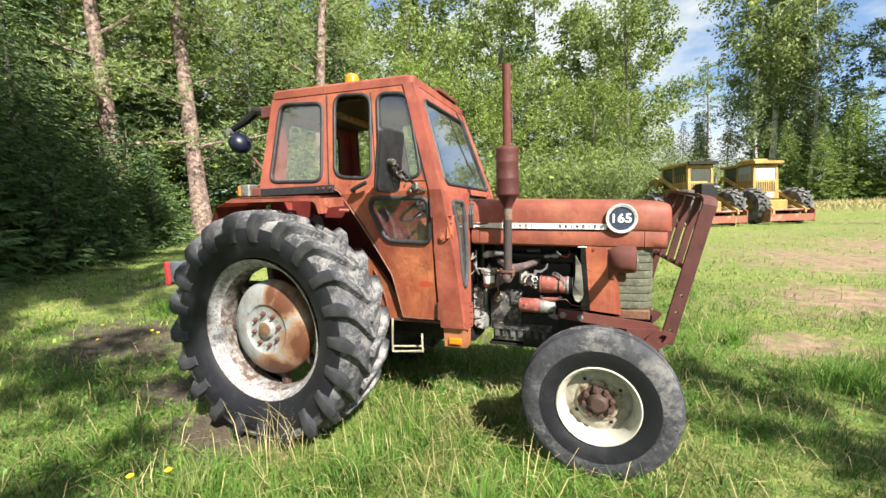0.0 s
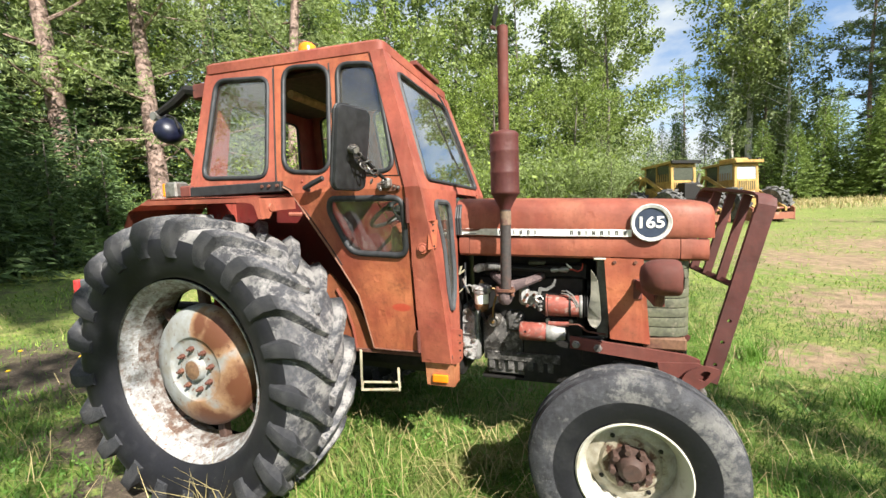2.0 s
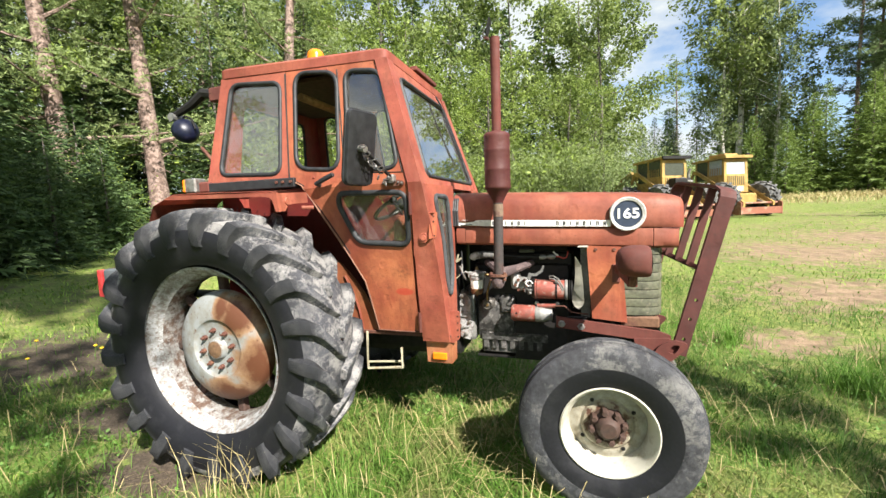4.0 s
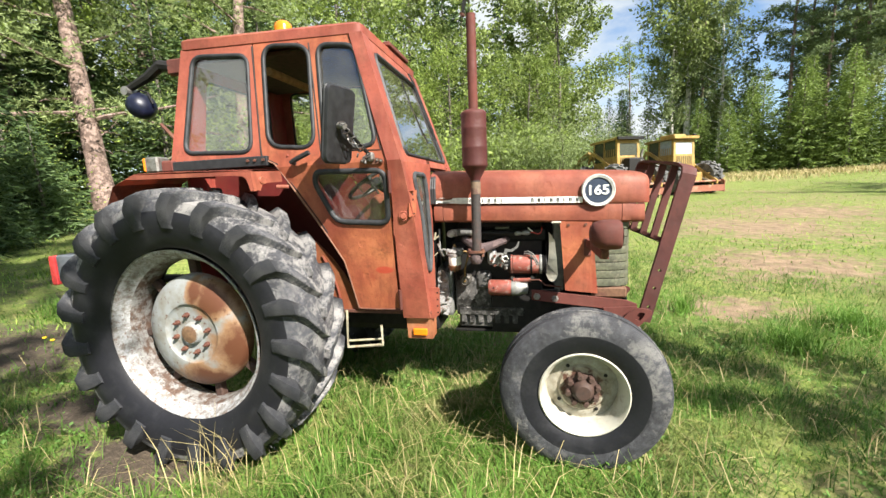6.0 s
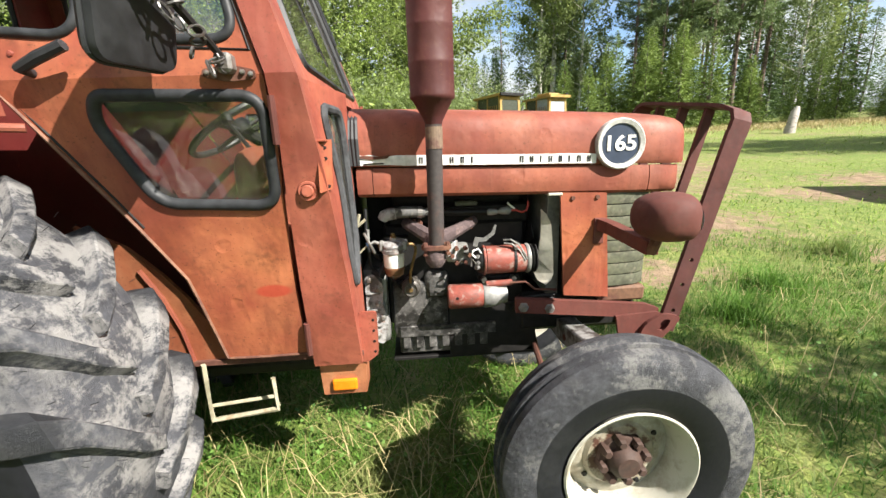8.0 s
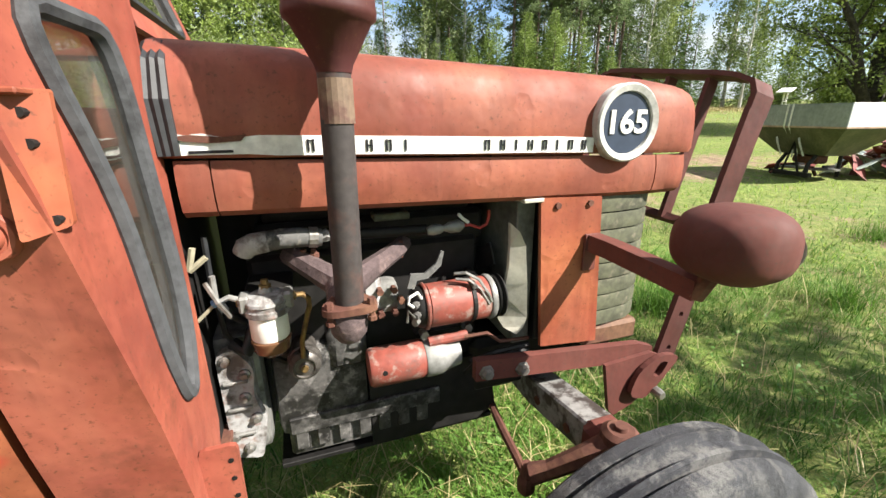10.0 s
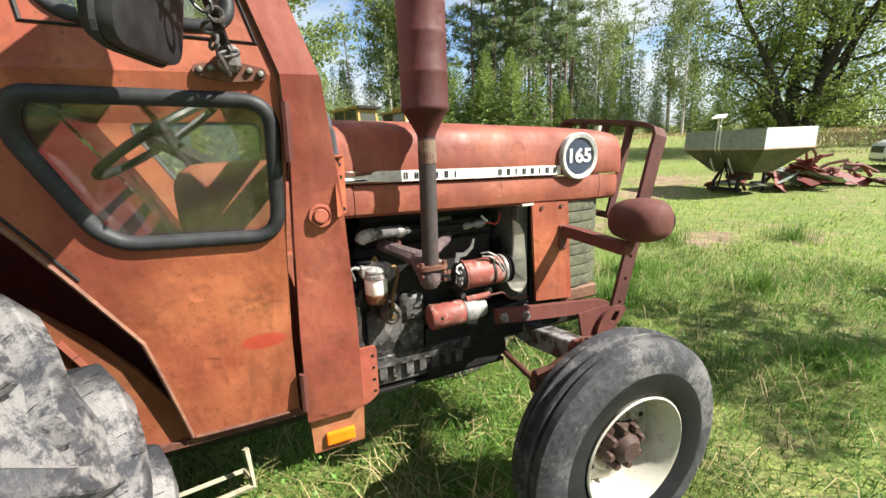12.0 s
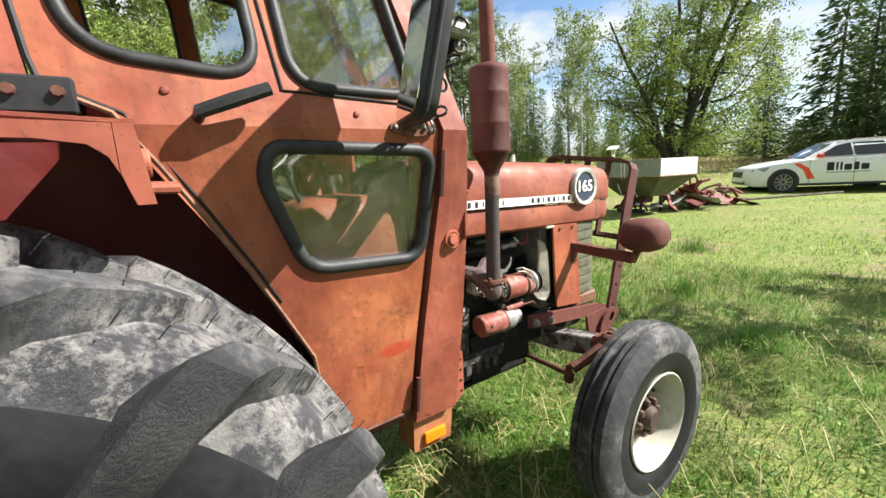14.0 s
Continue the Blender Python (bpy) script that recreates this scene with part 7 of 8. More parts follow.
for i in range(13):
    f = i / 12
    p = A0.lerp(A1 + Vector((0, 0, -0.015)), f) + Vector((0.006 * math.sin(i * 2.1), -0.012, 0.012 * math.cos(i * 1.7) - (0.05 * math.sin(math.pi * f) if i % 3 == 0 else 0.01)))
    m = pose(p.x, p.y, p.z, 90 * (i % 2) + 20, 40 + 35 * i, 30 * i)
    part("chain_link", tube([m @ Vector((0.011 * math.cos(a), 0.018 * math.sin(a), 0)) for a in [2 * math.pi * k / 10 for k in range(10)]], 0.0032, 5, True), CHAIN, mirror)
arm_plate = part("arm_plate", sheet(rounded([(0.978, 1.613), (1.030, 1.620), (1.054, 1.620), (1.104, 1.609), (1.104, 1.588), (1.054, 1.584), (1.030, 1.584), (0.978, 1.594)], 0.008, 3), [], 0.006, lambda u, v, d: (u, side_y(v) - 0.008 + d, v)), RUST_IRON, mirror)
for x, z in ((0.990, 1.604), (1.010, 1.607), (1.075, 1.604), (1.094, 1.599)):
    part("plate_bolt", lathe([(0, side_y(z) - 0.015), (0.005, side_y(z) - 0.014), (0.007, side_y(z) - 0.007)], (x, 0, z), "y", 8), STEEL, arm_plate)
part("arm_foot", box((1.022, -0.662, 1.600), (1.062, -0.622, 1.645), 0.008), STEEL, mirror)

# work lamp on its arm at the cab's rear corner
arm = part("lamp_arm", box((-0.33, -0.475, 2.215), (-0.19, -0.415, 2.305), 0.008), RUST, tractor, "rusty rear work lamp arm")
part("arm_link", tube([(-0.30, -0.445, 2.265), (-0.40, -0.445, 2.285), (-0.50, -0.45, 2.225), (-0.66, -0.455, 2.165)], [0.03, 0.035, 0.03, 0.022], 8), DARK, arm)
part("arm_knuckle", tube([(-0.66, -0.49, 2.15), (-0.66, -0.41, 2.15)], 0.028, 10), STEEL, arm)
part("work_lamp", lathe([(0, -0.055), (0.04, -0.05), (0.07, -0.03), (0.084, 0.0), (0.086, 0.028), (0.08, 0.042), (0, 0.046)], (0, 0, 0), "x", 28), WORK_BLUE, arm, "dark blue round work lamp", smooth=True).matrix_basis = pose(-0.575, -0.45, 2.062, 0, 25, 155)
part("lamp_hoop", tube([(-0.62, -0.45, 2.12), (-0.58, -0.45, 2.155), (-0.52, -0.45, 2.13), (-0.49, -0.45, 2.06)], 0.007, 6), DARK, arm)
part("lamp_wire", tube([(-0.24, -0.46, 1.70), (-0.34, -0.48, 1.73), (-0.42, -0.47, 1.70), (-0.50, -0.46, 1.71)], 0.008, 6), STRAW_STEEL, tractor)
part("lamp_wire", tube([(-0.22, -0.47, 1.68), (-0.28, -0.48, 1.76), (-0.33, -0.47, 1.82), (-0.45, -0.45, 1.93)], 0.012, 6), RUST_IRON, tractor)

# beacon, wiper, aerial bracket
beacon = part("beacon", lathe([(0.0, 2.50), (0.03, 2.498), (0.046, 2.485), (0.052, 2.465), (0.054, 2.40)], (0.385, -0.29, 0), "z", 24), ORANGE, tractor, "orange roof beacon", smooth=True)
part("beacon_base", lathe([(0.058, 2.402), (0.06, 2.395), (0.06, 2.375)], (0.385, -0.29, 0), "z", 24), BLACK, beacon)
part("visor_bracket", box((0.955, -0.10, 2.350), (1.0, 0.30, 2.378), 0.004), RUST, tractor)
part("wiper", tube([(1.015, 0.22, 2.26), (1.045, 0.24, 2.20), (1.115, 0.30, 1.98), (1.155, 0.32, 1.86)], 0.006, 6), GASKET, tractor)
part("wiper_blade", tube([(1.075, 0.22, 2.10), (1.165, 0.36, 1.80)], 0.006, 6), GASKET, tractor)

# grey box with a red plate carried at the right rear
bx = part("rear_box", box((-1.165, -0.70, 0.95), (-0.90, -0.42, 1.125), 0.008), plain("dark_grey_sheet", (0.10, 0.11, 0.125), 0.45), tractor, "dark grey steel box behind the wheel")
part("red_plate", box((-1.215, -0.71, 0.93), (-1.168, -0.41, 1.12), 0.006), plain("red_plate_paint", (0.55, 0.05, 0.05), 0.45), bx, "bright red plate")
part("box_bracket", tube([(-0.25, -0.35, 0.90), (-0.6, -0.45, 0.92), (-1.0, -0.55, 0.955)], 0.03, 8), DARK, bx)


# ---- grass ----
# near blades darkened, far copy lightened: shade and sun are in the colours
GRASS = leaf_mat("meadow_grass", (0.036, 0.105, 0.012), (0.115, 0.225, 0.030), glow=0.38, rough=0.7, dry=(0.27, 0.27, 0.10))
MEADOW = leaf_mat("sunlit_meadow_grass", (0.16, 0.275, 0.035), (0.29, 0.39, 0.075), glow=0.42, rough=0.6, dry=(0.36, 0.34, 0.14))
STRAW = leaf_mat("dry_grass_stalks", (0.30, 0.23, 0.10), (0.42, 0.35, 0.17), glow=0.2)
CLOVER = leaf_mat("clover_leaves", (0.07, 0.16, 0.03), (0.15, 0.27, 0.06), glow=0.35)
GG = np.random.default_rng(11)


def patchy(x, y):
    """A smooth 0..1 field that gathers the grass into tufts."""
    return 0.5 + 0.25 * np.sin(2.3 * x + 1.1 * y + 1.2 * np.sin(1.7 * y)) + 0.25 * np.sin(3.1 * y - 1.9 * x + 1.4 * np.sin(2.9 * x))


def bare(x, y):
    b = np.zeros_like(x)
    for cx, cy, r, flat in BARE:
        d = np.hypot((x - cx) / r, (y - cy) / (r * (0.45 + flat)))
        b = np.maximum(b, np.clip((1.25 - d) * (1.25 if cx < 0 else 1.0), 0, 1))
    return b


def blades(x, y, h, w, bend):
    """Bent tapering blades, two quads each."""
    n = len(x)
    z = ground_z(x, y) - 0.01
    a = GG.uniform(0, 2 * np.pi, n)
    side = np.stack([np.cos(a), np.sin(a), np.zeros(n)], 1)
    lean = np.stack([-np.sin(a + GG.normal(0, 0.5, n)), np.cos(a), np.zeros(n)], 1) * (bend * h)[:, None]
    p = np.stack([x, y, z], 1)
    up = np.array([0, 0, 1.0])
    mid = p + up * (h * 0.55)[:, None] + lean * 0.35
    tip = p + up * (h * np.sqrt(np.clip(1 - bend ** 2 * 0.55, 0.15, 1)))[:, None] + lean
    W = w[:, None]
    v = np.stack([p - side * W, p + side * W, mid - side * W * 0.75, mid + side * W * 0.75, tip - side * W * 0.12, tip + side * W * 0.12], 1).reshape(-1, 3)
    i = np.arange(n)[:, None] * 6
    f = np.concatenate([i + [0, 1, 3, 2], i + [2, 3, 5, 4]], 0)
    return v, f


def sown(n, r0, r1, cx, cy, power=1.0):
    """Random spots in a ring round (cx, cy), thicker towards its middle."""
    u = GG.uniform(0, 1, n) ** power
    r = r0 + (r1 - r0) * u
    a = GG.uniform(0, 2 * np.pi, n)
    return cx + r * np.cos(a), cy + r * np.sin(a)


def keep(x, y, strong=1.0):
    under = (np.abs(y) < 0.6) & (x > -0.3) & (x < 1.9)
    trodden = (x > 3.4) & (y > 1.8) & (x < 16) & (GG.uniform(0, 1, len(x)) < 0.45)
    ok = ~trodden & (GG.uniform(0, 1, len(x)) > 0.95 * strong * bare(x, y)) & ((GG.uniform(0, 1, len(x)) < 0.35 + 0.75 * patchy(x, y))) & (~under | (GG.uniform(0, 1, len(x)) < 0.6))
    return x[ok], y[ok]


def make_grass():
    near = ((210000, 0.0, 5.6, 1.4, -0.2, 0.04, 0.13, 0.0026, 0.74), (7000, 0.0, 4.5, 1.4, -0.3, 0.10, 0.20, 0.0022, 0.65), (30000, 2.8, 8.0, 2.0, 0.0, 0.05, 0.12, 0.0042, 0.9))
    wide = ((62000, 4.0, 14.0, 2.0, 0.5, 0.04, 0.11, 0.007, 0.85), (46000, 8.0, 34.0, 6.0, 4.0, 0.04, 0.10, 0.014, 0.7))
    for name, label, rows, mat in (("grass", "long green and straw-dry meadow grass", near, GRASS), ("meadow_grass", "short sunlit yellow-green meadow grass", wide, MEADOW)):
        vs, fs, n0 = [], [], 0
        for count, r0, r1, cx, cy, hlo, hhi, wid, power in rows:
            x, y = keep(*sown(count, r0, r1, cx, cy, power))
            n = len(x)
            h = GG.uniform(hlo, hhi, n) * (0.65 + 0.6 * patchy(x * 1.7 + 3, y * 1.7))
            v, f = blades(x, y, h, wid * GG.uniform(0.6, 1.4, n), GG.uniform(0.5, 1.34, n))
            vs.append(v)
            fs.append(f + n0)
            n0 += len(v)
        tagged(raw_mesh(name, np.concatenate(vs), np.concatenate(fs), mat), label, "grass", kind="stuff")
    # soft green tufts
    xs, ys, hs = [], [], []
    for cx, cy, r, n, top in ((3.9, 1.0, 0.3, 420, 0.34), (4.6, 1.5, 0.35, 420, 0.32), (5.2, 0.6, 0.3, 350, 0.3), (1.62, -1.25, 0.16, 260, 0.3), (0.9, -1.2, 0.25, 300, 0.26), (3.4, 2.0, 0.25, 260, 0.3), (-3.6, 0.9, 0.3, 300, 0.34), (0.2, -1.6, 0.3, 300, 0.28), (6.0, 2.2, 0.4, 400, 0.3), (4.2, -0.4, 0.3, 320, 0.26), (7.4, 1.4, 0.4, 350, 0.3)):
        a, q = GG.uniform(0, 6.28, n), np.abs(GG.normal(0, 0.5, n)) * r
        xs.append(cx + q * np.cos(a))
        ys.append(cy + q * np.sin(a))
        hs.append(GG.uniform(0.4, 1.0, n) * top)
    x, y, h = (np.concatenate(k) for k in (xs, ys, hs))
    v, f = blades(x, y, h, np.full(len(x), 0.0028), GG.uniform(0.3, 1.1, len(x)))
    tagged(raw_mesh("grass_tufts", v, f, GRASS), "soft tufts of longer green grass", "grass", kind="stuff")
    # tall yellowed grass along the forest edge and dry stalks by the tractor
    xs, ys, hs, ws = [], [], [], []
    for x0, y0, x1, y1, n, wob, lo, hi, wd in ((12, 30, 38, 25, 9000, 2.0, 0.12, 0.36, 0.016), (38, 26, 44, 15, 5000, 2.0, 0.15, 0.4, 0.016), (26, 10, 44, 13, 5000, 2.5, 0.15, 0.4, 0.016), (-8, 8, 8, 21, 4000, 1.0, 0.3, 0.6, 0.012)):
        f = GG.uniform(0, 1, n)
        xs.append(x0 + (x1 - x0) * f + GG.normal(0, wob, n))
        ys.append(y0 + (y1 - y0) * f + GG.normal(0, wob, n))
        hs.append(GG.uniform(lo, hi, n))
        ws.append(np.full(n, wd))
    for cx, cy, r, n, lo, hi in ((0.35, -1.12, 0.16, 26, 0.25, 0.5), (0.1, -1.15, 0.2, 14, 0.2, 0.42), (1.72, -0.95, 0.1, 5, 0.3, 0.45), (1.55, -1.3, 0.4, 12, 0.15, 0.30), (0.7, -1.35, 0.5, 16, 0.15, 0.28), (1.0, -0.9, 0.35, 22, 0.14, 0.24), (2.0, 0.0, 3.2, 90, 0.12, 0.26)):
        a, q = GG.uniform(0, 6.28, n), np.sqrt(GG.uniform(0, 1, n)) * r
        xs.append(cx + q * np.cos(a))
        ys.append(cy + q * np.sin(a))
        hs.append(GG.uniform(lo, hi, n))
        ws.append(np.full(n, 0.0026))
    x, y, h, w = (np.concatenate(k) for k in (xs, ys, hs, ws))
    v, f = blades(x, y, h, w, GG.uniform(0.1, 1.1, len(x)))
    tagged(raw_mesh("dry_grass", v, f, STRAW), "tall dry straw-coloured grass stalks", "grass", kind="stuff")

    # straw lying flat in the sward, and round-leaved clover low down
    xs, ys = keep(*sown(11000, 0.0, 6.5, 1.4, -0.2, 0.75))
    n = len(xs)
    v, f = blades(xs, ys, GG.uniform(0.10, 0.26, n), GG.uniform(0.0012, 0.0028, n), GG.uniform(1.2, 1.34, n))
    v[:, 2] += np.repeat(GG.uniform(0.0, 0.06, n), 6)
    tagged(raw_mesh("lying_straw", v, f, STRAW), "dry straw lying in the grass", "straw", kind="stuff")
    xs, ys = keep(*sown(26000, 0.2, 4.6, 1.4, -0.6, 0.7))
    ok = patchy(xs * 0.8 + 5, ys * 0.8) > 0.5
    xs, ys = xs[ok], ys[ok]
    n = len(xs)
    r, a = GG.uniform(0.007, 0.014, n), GG.uniform(0, 6.28, n)
    z = ground_z(xs, ys) + GG.uniform(0.03, 0.075, n)
    tilt = GG.normal(0, 0.5, (n, 2))
    rim = []
    for k in range(5):
        dx, dy = r * np.cos(a + 1.2566 * k), r * np.sin(a + 1.2566 * k)
        rim.append(np.stack([xs + dx, ys + dy, z + dx * tilt[:, 0] + dy * tilt[:, 1]], 1))
    v = np.stack(rim, 1).reshape(-1, 3)
    i = np.arange(n)[:, None] * 5
    f = np.concatenate([i + [0, 1, 2, 3], i + [0, 3, 4, 4]], 0)[:n]
    tagged(raw_mesh("clover", v, f, CLOVER), "low round-leaved clover in the grass", "clover", kind="stuff")


make_grass()
FLOWER = plain("yellow_petals", (0.75, 0.5, 0.02), 0.5, vary=0.2)
for x, y in ((-2.75, 0.12), (-2.62, 0.10), (-3.35, -0.05), (0.02, -1.62), (-0.12, -1.72), (-2.9, -0.35)):
    z = float(ground_z(np.float64(x), np.float64(y)))
    fl = thing("dandelion", "small yellow wild flower in the grass", "flower", "wild flowers", at=(x, y, z))
    part("stalk", tube([(0, 0, -0.01), (0.01, 0, 0.08), (0.012, 0.005, 0.15)], 0.0025, 5), GRASS, fl)
    part("blossom", lathe([(0, 0.145), (0.012, 0.148), (0.019, 0.158), (0.012, 0.164), (0, 0.163)], (0.012, 0.005, 0), "z", 10), FLOWER, fl)


# ---- things on the meadow ----
WHITE_CAR = plain("white_car_paint", (0.72, 0.73, 0.74), 0.18, vary=0.03, bump=0.0)
CAR_GLASS = plain("dark_car_glass", (0.015, 0.02, 0.025), 0.05, vary=0.2, bump=0.0)
CAR_RED = plain("red_orange_film", (0.75, 0.07, 0.02), 0.35, vary=0.1, bump=0.0)
TYRE_PLAIN = plain("car_tyre_rubber", (0.015, 0.015, 0.016), 0.7)
GALV = mottled("galvanised_sheet", (0.30, 0.33, 0.34), (0.22, 0.25, 0.26), 0.4, 0.65, 2.5, 0.5, 20, metal=0.2)
OLIVE = mottled("olive_hopper_paint", (0.085, 0.09, 0.055), (0.15, 0.14, 0.095), 0.45, 0.65, 3, 0.6, 25)
SCRAP_RED = mottled("scrap_red_metal", (0.19, 0.036, 0.031), (0.11, 0.045, 0.033), 0.45, 0.6, 4, 0.65, 25, third=(0.27, 0.13, 0.105))
PALE = mottled("pale_green_scrap", (0.38, 0.44, 0.40), (0.25, 0.22, 0.18), 0.5, 0.65, 5, 0.6, 25)


def gz(x, y):
    return float(ground_z(np.float64(x), np.float64(y)))


def loft(sections, cap=True):
    """A skin over rings of equal count."""
    bm = bmesh.new()
    rings = [[bm.verts.new(p) for p in ring] for ring in sections]
    n = len(rings[0])
    for a, b in zip(rings, rings[1:]):
        for k in range(n):
            bm.faces.new((a[k], a[(k + 1) % n], b[(k + 1) % n], b[k]))
    if cap:
        bm.faces.new(rings[0][::-1])
        bm.faces.new(rings[-1])
    return bm


def road_wheel(parent, name, x, y, r, w, o, tyre_mat, rim_mat, rim=0.68, spokes=0):
    wh = part(name, lathe([(r * rim, -w / 2), (r * 0.9, -w / 2), (r, -w * 0.35), (r, w * 0.35), (r * 0.9, w / 2), (r * rim, w / 2)], (x, y, r), "y", 32, True), tyre_mat, parent, smooth=True)
    part("rim", lathe([(0, o * w * 0.30), (r * 0.2, o * w * 0.32), (r * 0.3, o * w * 0.2), (r * rim * 0.86, o * w * 0.34), (r * rim, o * w * 0.46), (r * rim, -o * w * 0.3), (0, -o * w * 0.3)], (x, y, r), "y", 28), rim_mat, wh, smooth=True)
    for i in range(spokes):
        a = 2 * math.pi * i / spokes
        part("spoke", box((r * 0.12, min(o * w * 0.3, o * w * 0.4), -0.022), (r * rim * 0.95, max(o * w * 0.3, o * w * 0.4), 0.022), 0.006, pose(x, y, r, 0, math.degrees(a), 0)), STEEL, wh)
    return wh


def estate_car(at, turn, size):
    car = thing("estate_car", "white estate car with dark lettering marks and red corner film", "car", at=at, turn=turn)
    car.scale = (size, size, size)
    # lower body: rings along x, front at +x
    secs = []
    for x, half, zb, zt, sh in ((2.34, 0.55, 0.34, 0.60, 0.55), (2.28, 0.74, 0.24, 0.72, 0.62), (2.10, 0.85, 0.21, 0.80, 0.68), (1.75, 0.90, 0.20, 0.88, 0.72), (1.1, 0.915, 0.20, 0.96, 0.78), (0.8, 0.92, 0.20, 0.985, 0.80), (0.0, 0.92, 0.20, 1.0, 0.82), (-1.2, 0.92, 0.20, 1.01, 0.83), (-1.9, 0.90, 0.24, 1.01, 0.82), (-2.25, 0.85, 0.30, 0.99, 0.78), (-2.34, 0.72, 0.40, 0.92, 0.70)):
        secs.append([(x, -half * 0.94, zb), (x, -half, zb + 0.12), (x, -half, sh), (x, -half * 0.95, zt - 0.03), (x, -half * 0.8, zt), (x, half * 0.8, zt), (x, half * 0.95, zt - 0.03), (x, half, sh), (x, half, zb + 0.12), (x, half * 0.94, zb)])
    body = part("body", loft(secs), WHITE_CAR, car, smooth=True, sharp=50)
    # cabin
    cab = []
    for x, zb, zt, wb, wt in ((0.92, 0.97, 0.975, 0.78, 0.76), (0.55, 0.98, 1.19, 0.80, 0.68), (0.12, 0.99, 1.40, 0.82, 0.62), (-0.3, 1.0, 1.465, 0.83, 0.60), (-1.2, 1.0, 1.46, 0.83, 0.60), (-1.95, 1.0, 1.40, 0.81, 0.58), (-2.12, 1.0, 1.33, 0.79, 0.57), (-2.30, 0.98, 1.0, 0.74, 0.70)):
        cab.append([(x, -wb, zb), (x, -(wb * 0.35 + wt * 0.65), zb + (zt - zb) * 0.72), (x, -wt, zt - 0.01), (x, 0, zt + 0.015), (x, wt, zt - 0.01), (x, (wb * 0.35 + wt * 0.65), zb + (zt - zb) * 0.72), (x, wb, zb)])
    part("cabin", loft(cab), WHITE_CAR, car, smooth=True, sharp=35)

    def side_glass(s, pts, name="side_window"):
        lay = lambda u, v, d: (u, s * (0.845 - 0.235 * max(0, (v - 1.0)) / 0.45 - 0.012 + 0.02 - d), v)
        part(name, sheet(rounded(pts, 0.03, 2), [], 0.01, lay), CAR_GLASS, car)

    for s in (1, -1):
        side_glass(s, [(0.62, 1.035), (0.12, 1.34), (-0.20, 1.395), (-0.22, 1.035)])
        side_glass(s, [(-0.27, 1.035), (-0.25, 1.395), (-0.95, 1.40), (-1.12, 1.035)])
        side_glass(s, [(-1.18, 1.04), (-1.02, 1.395), (-1.72, 1.37), (-1.98, 1.20), (-2.0, 1.06)])
        part("wing_mirror", box((0.52, min(s * 0.86, s * 1.03), 1.0), (0.66, max(s * 0.86, s * 1.03), 1.12), 0.035, None, 2), CAR_RED, car, "red wing mirror")
        face = lambda u, v, d: (u, s * (0.9235 - d), v)
        # plain dark shapes in place of the lettering
        x = 0.40
        for wdt, hgt in ((0.17, 0.24), (0.05, 0.24), (0.05, 0.24), (0.17, 0.17), (0.12, 0.22), (0.18, 0.17)):
            part("letter_shape", sheet(rounded([(x, 0.62), (x - wdt, 0.62), (x - wdt, 0.62 + hgt), (x, 0.62 + hgt)], 0.025, 2), [], 0.003, face), INK, body)
            x -= wdt + 0.045
        part("letter_line", sheet([(0.40, 0.555), (-0.62, 0.555), (-0.62, 0.58), (0.40, 0.58)], [], 0.003, face), plain("grey_print", (0.25, 0.25, 0.26), 0.5), body)
        part("corner_film", sheet([(1.20, 0.86), (1.05, 0.87), (0.82, 0.72), (0.66, 0.40), (0.84, 0.40), (0.95, 0.66)], [], 0.003, face), CAR_RED, body, "red film on the fender")
        part("wheel_arch", lathe([(0.36, s * 0.80), (0.40, s * 0.918), (0.36, s * 0.922)], (1.42, 0, 0.33), "y", 32), BLACK, body)
        part("wheel_arch", lathe([(0.36, s * 0.80), (0.40, s * 0.918), (0.36, s * 0.922)], (-1.42, 0, 0.33), "y", 32), BLACK, body)
        for wx in (1.42, -1.42):
            arch = part("wheel_well", lathe([(0, s * 0.9245), (0.37, s * 0.9245), (0.37, s * 0.7)], (wx, 0, 0.35), "y", 32), BLACK, body)
            road_wheel(car, "wheel", wx, s * 0.845, 0.33, 0.20, s, TYRE_PLAIN, STEEL, 0.72, 10)
        part("headlamp", sheet(rounded([(2.20, 0.62), (2.20, 0.73), (1.78, 0.80), (1.86, 0.68)], 0.02, 2), [], 0.01, lambda u, v, d: (u, s * (0.93 - 0.42 * max(0, u - 1.75) ** 1.3 - d), v)), plain("headlamp_glass", (0.25, 0.3, 0.36), 0.1), car)
        part("door_seam", box((-0.245, min(s * 0.922, s * 0.925), 0.28), (-0.235, max(s * 0.922, s * 0.925), 1.0)), BLACK, body)
        part("door_seam", box((0.80, min(s * 0.922, s * 0.925), 0.28), (0.81, max(s * 0.922, s * 0.925), 0.96)), BLACK, body)
        part("sill_trim", box((-1.05, min(s * 0.90, s * 0.926), 0.20), (1.05, max(s * 0.90, s * 0.926), 0.27), 0.01), BLACK, body)
        part("roof_rail", tube([(0.1, s * 0.60, 1.42), (-0.3, s * 0.60, 1.49), (-1.6, s * 0.58, 1.485), (-1.9, s * 0.58, 1.42)], 0.015, 6), STEEL, car)
    part("windscreen", sheet([(-0.66, 0), (0.66, 0), (0.56, 1), (-0.56, 1)], [], 0.01, lambda u, v, d: (0.86 - 0.70 * v + 0.012, u, 1.0 + 0.385 * v + 0.02 - d)), CAR_GLASS, car)
    part("front_grille", box((2.30, -0.45, 0.48), (2.352, 0.45, 0.66), 0.02), BLACK, car)
    part("lower_intake", box((2.26, -0.6, 0.28), (2.335, 0.6, 0.40), 0.02), BLACK, car)
    return car


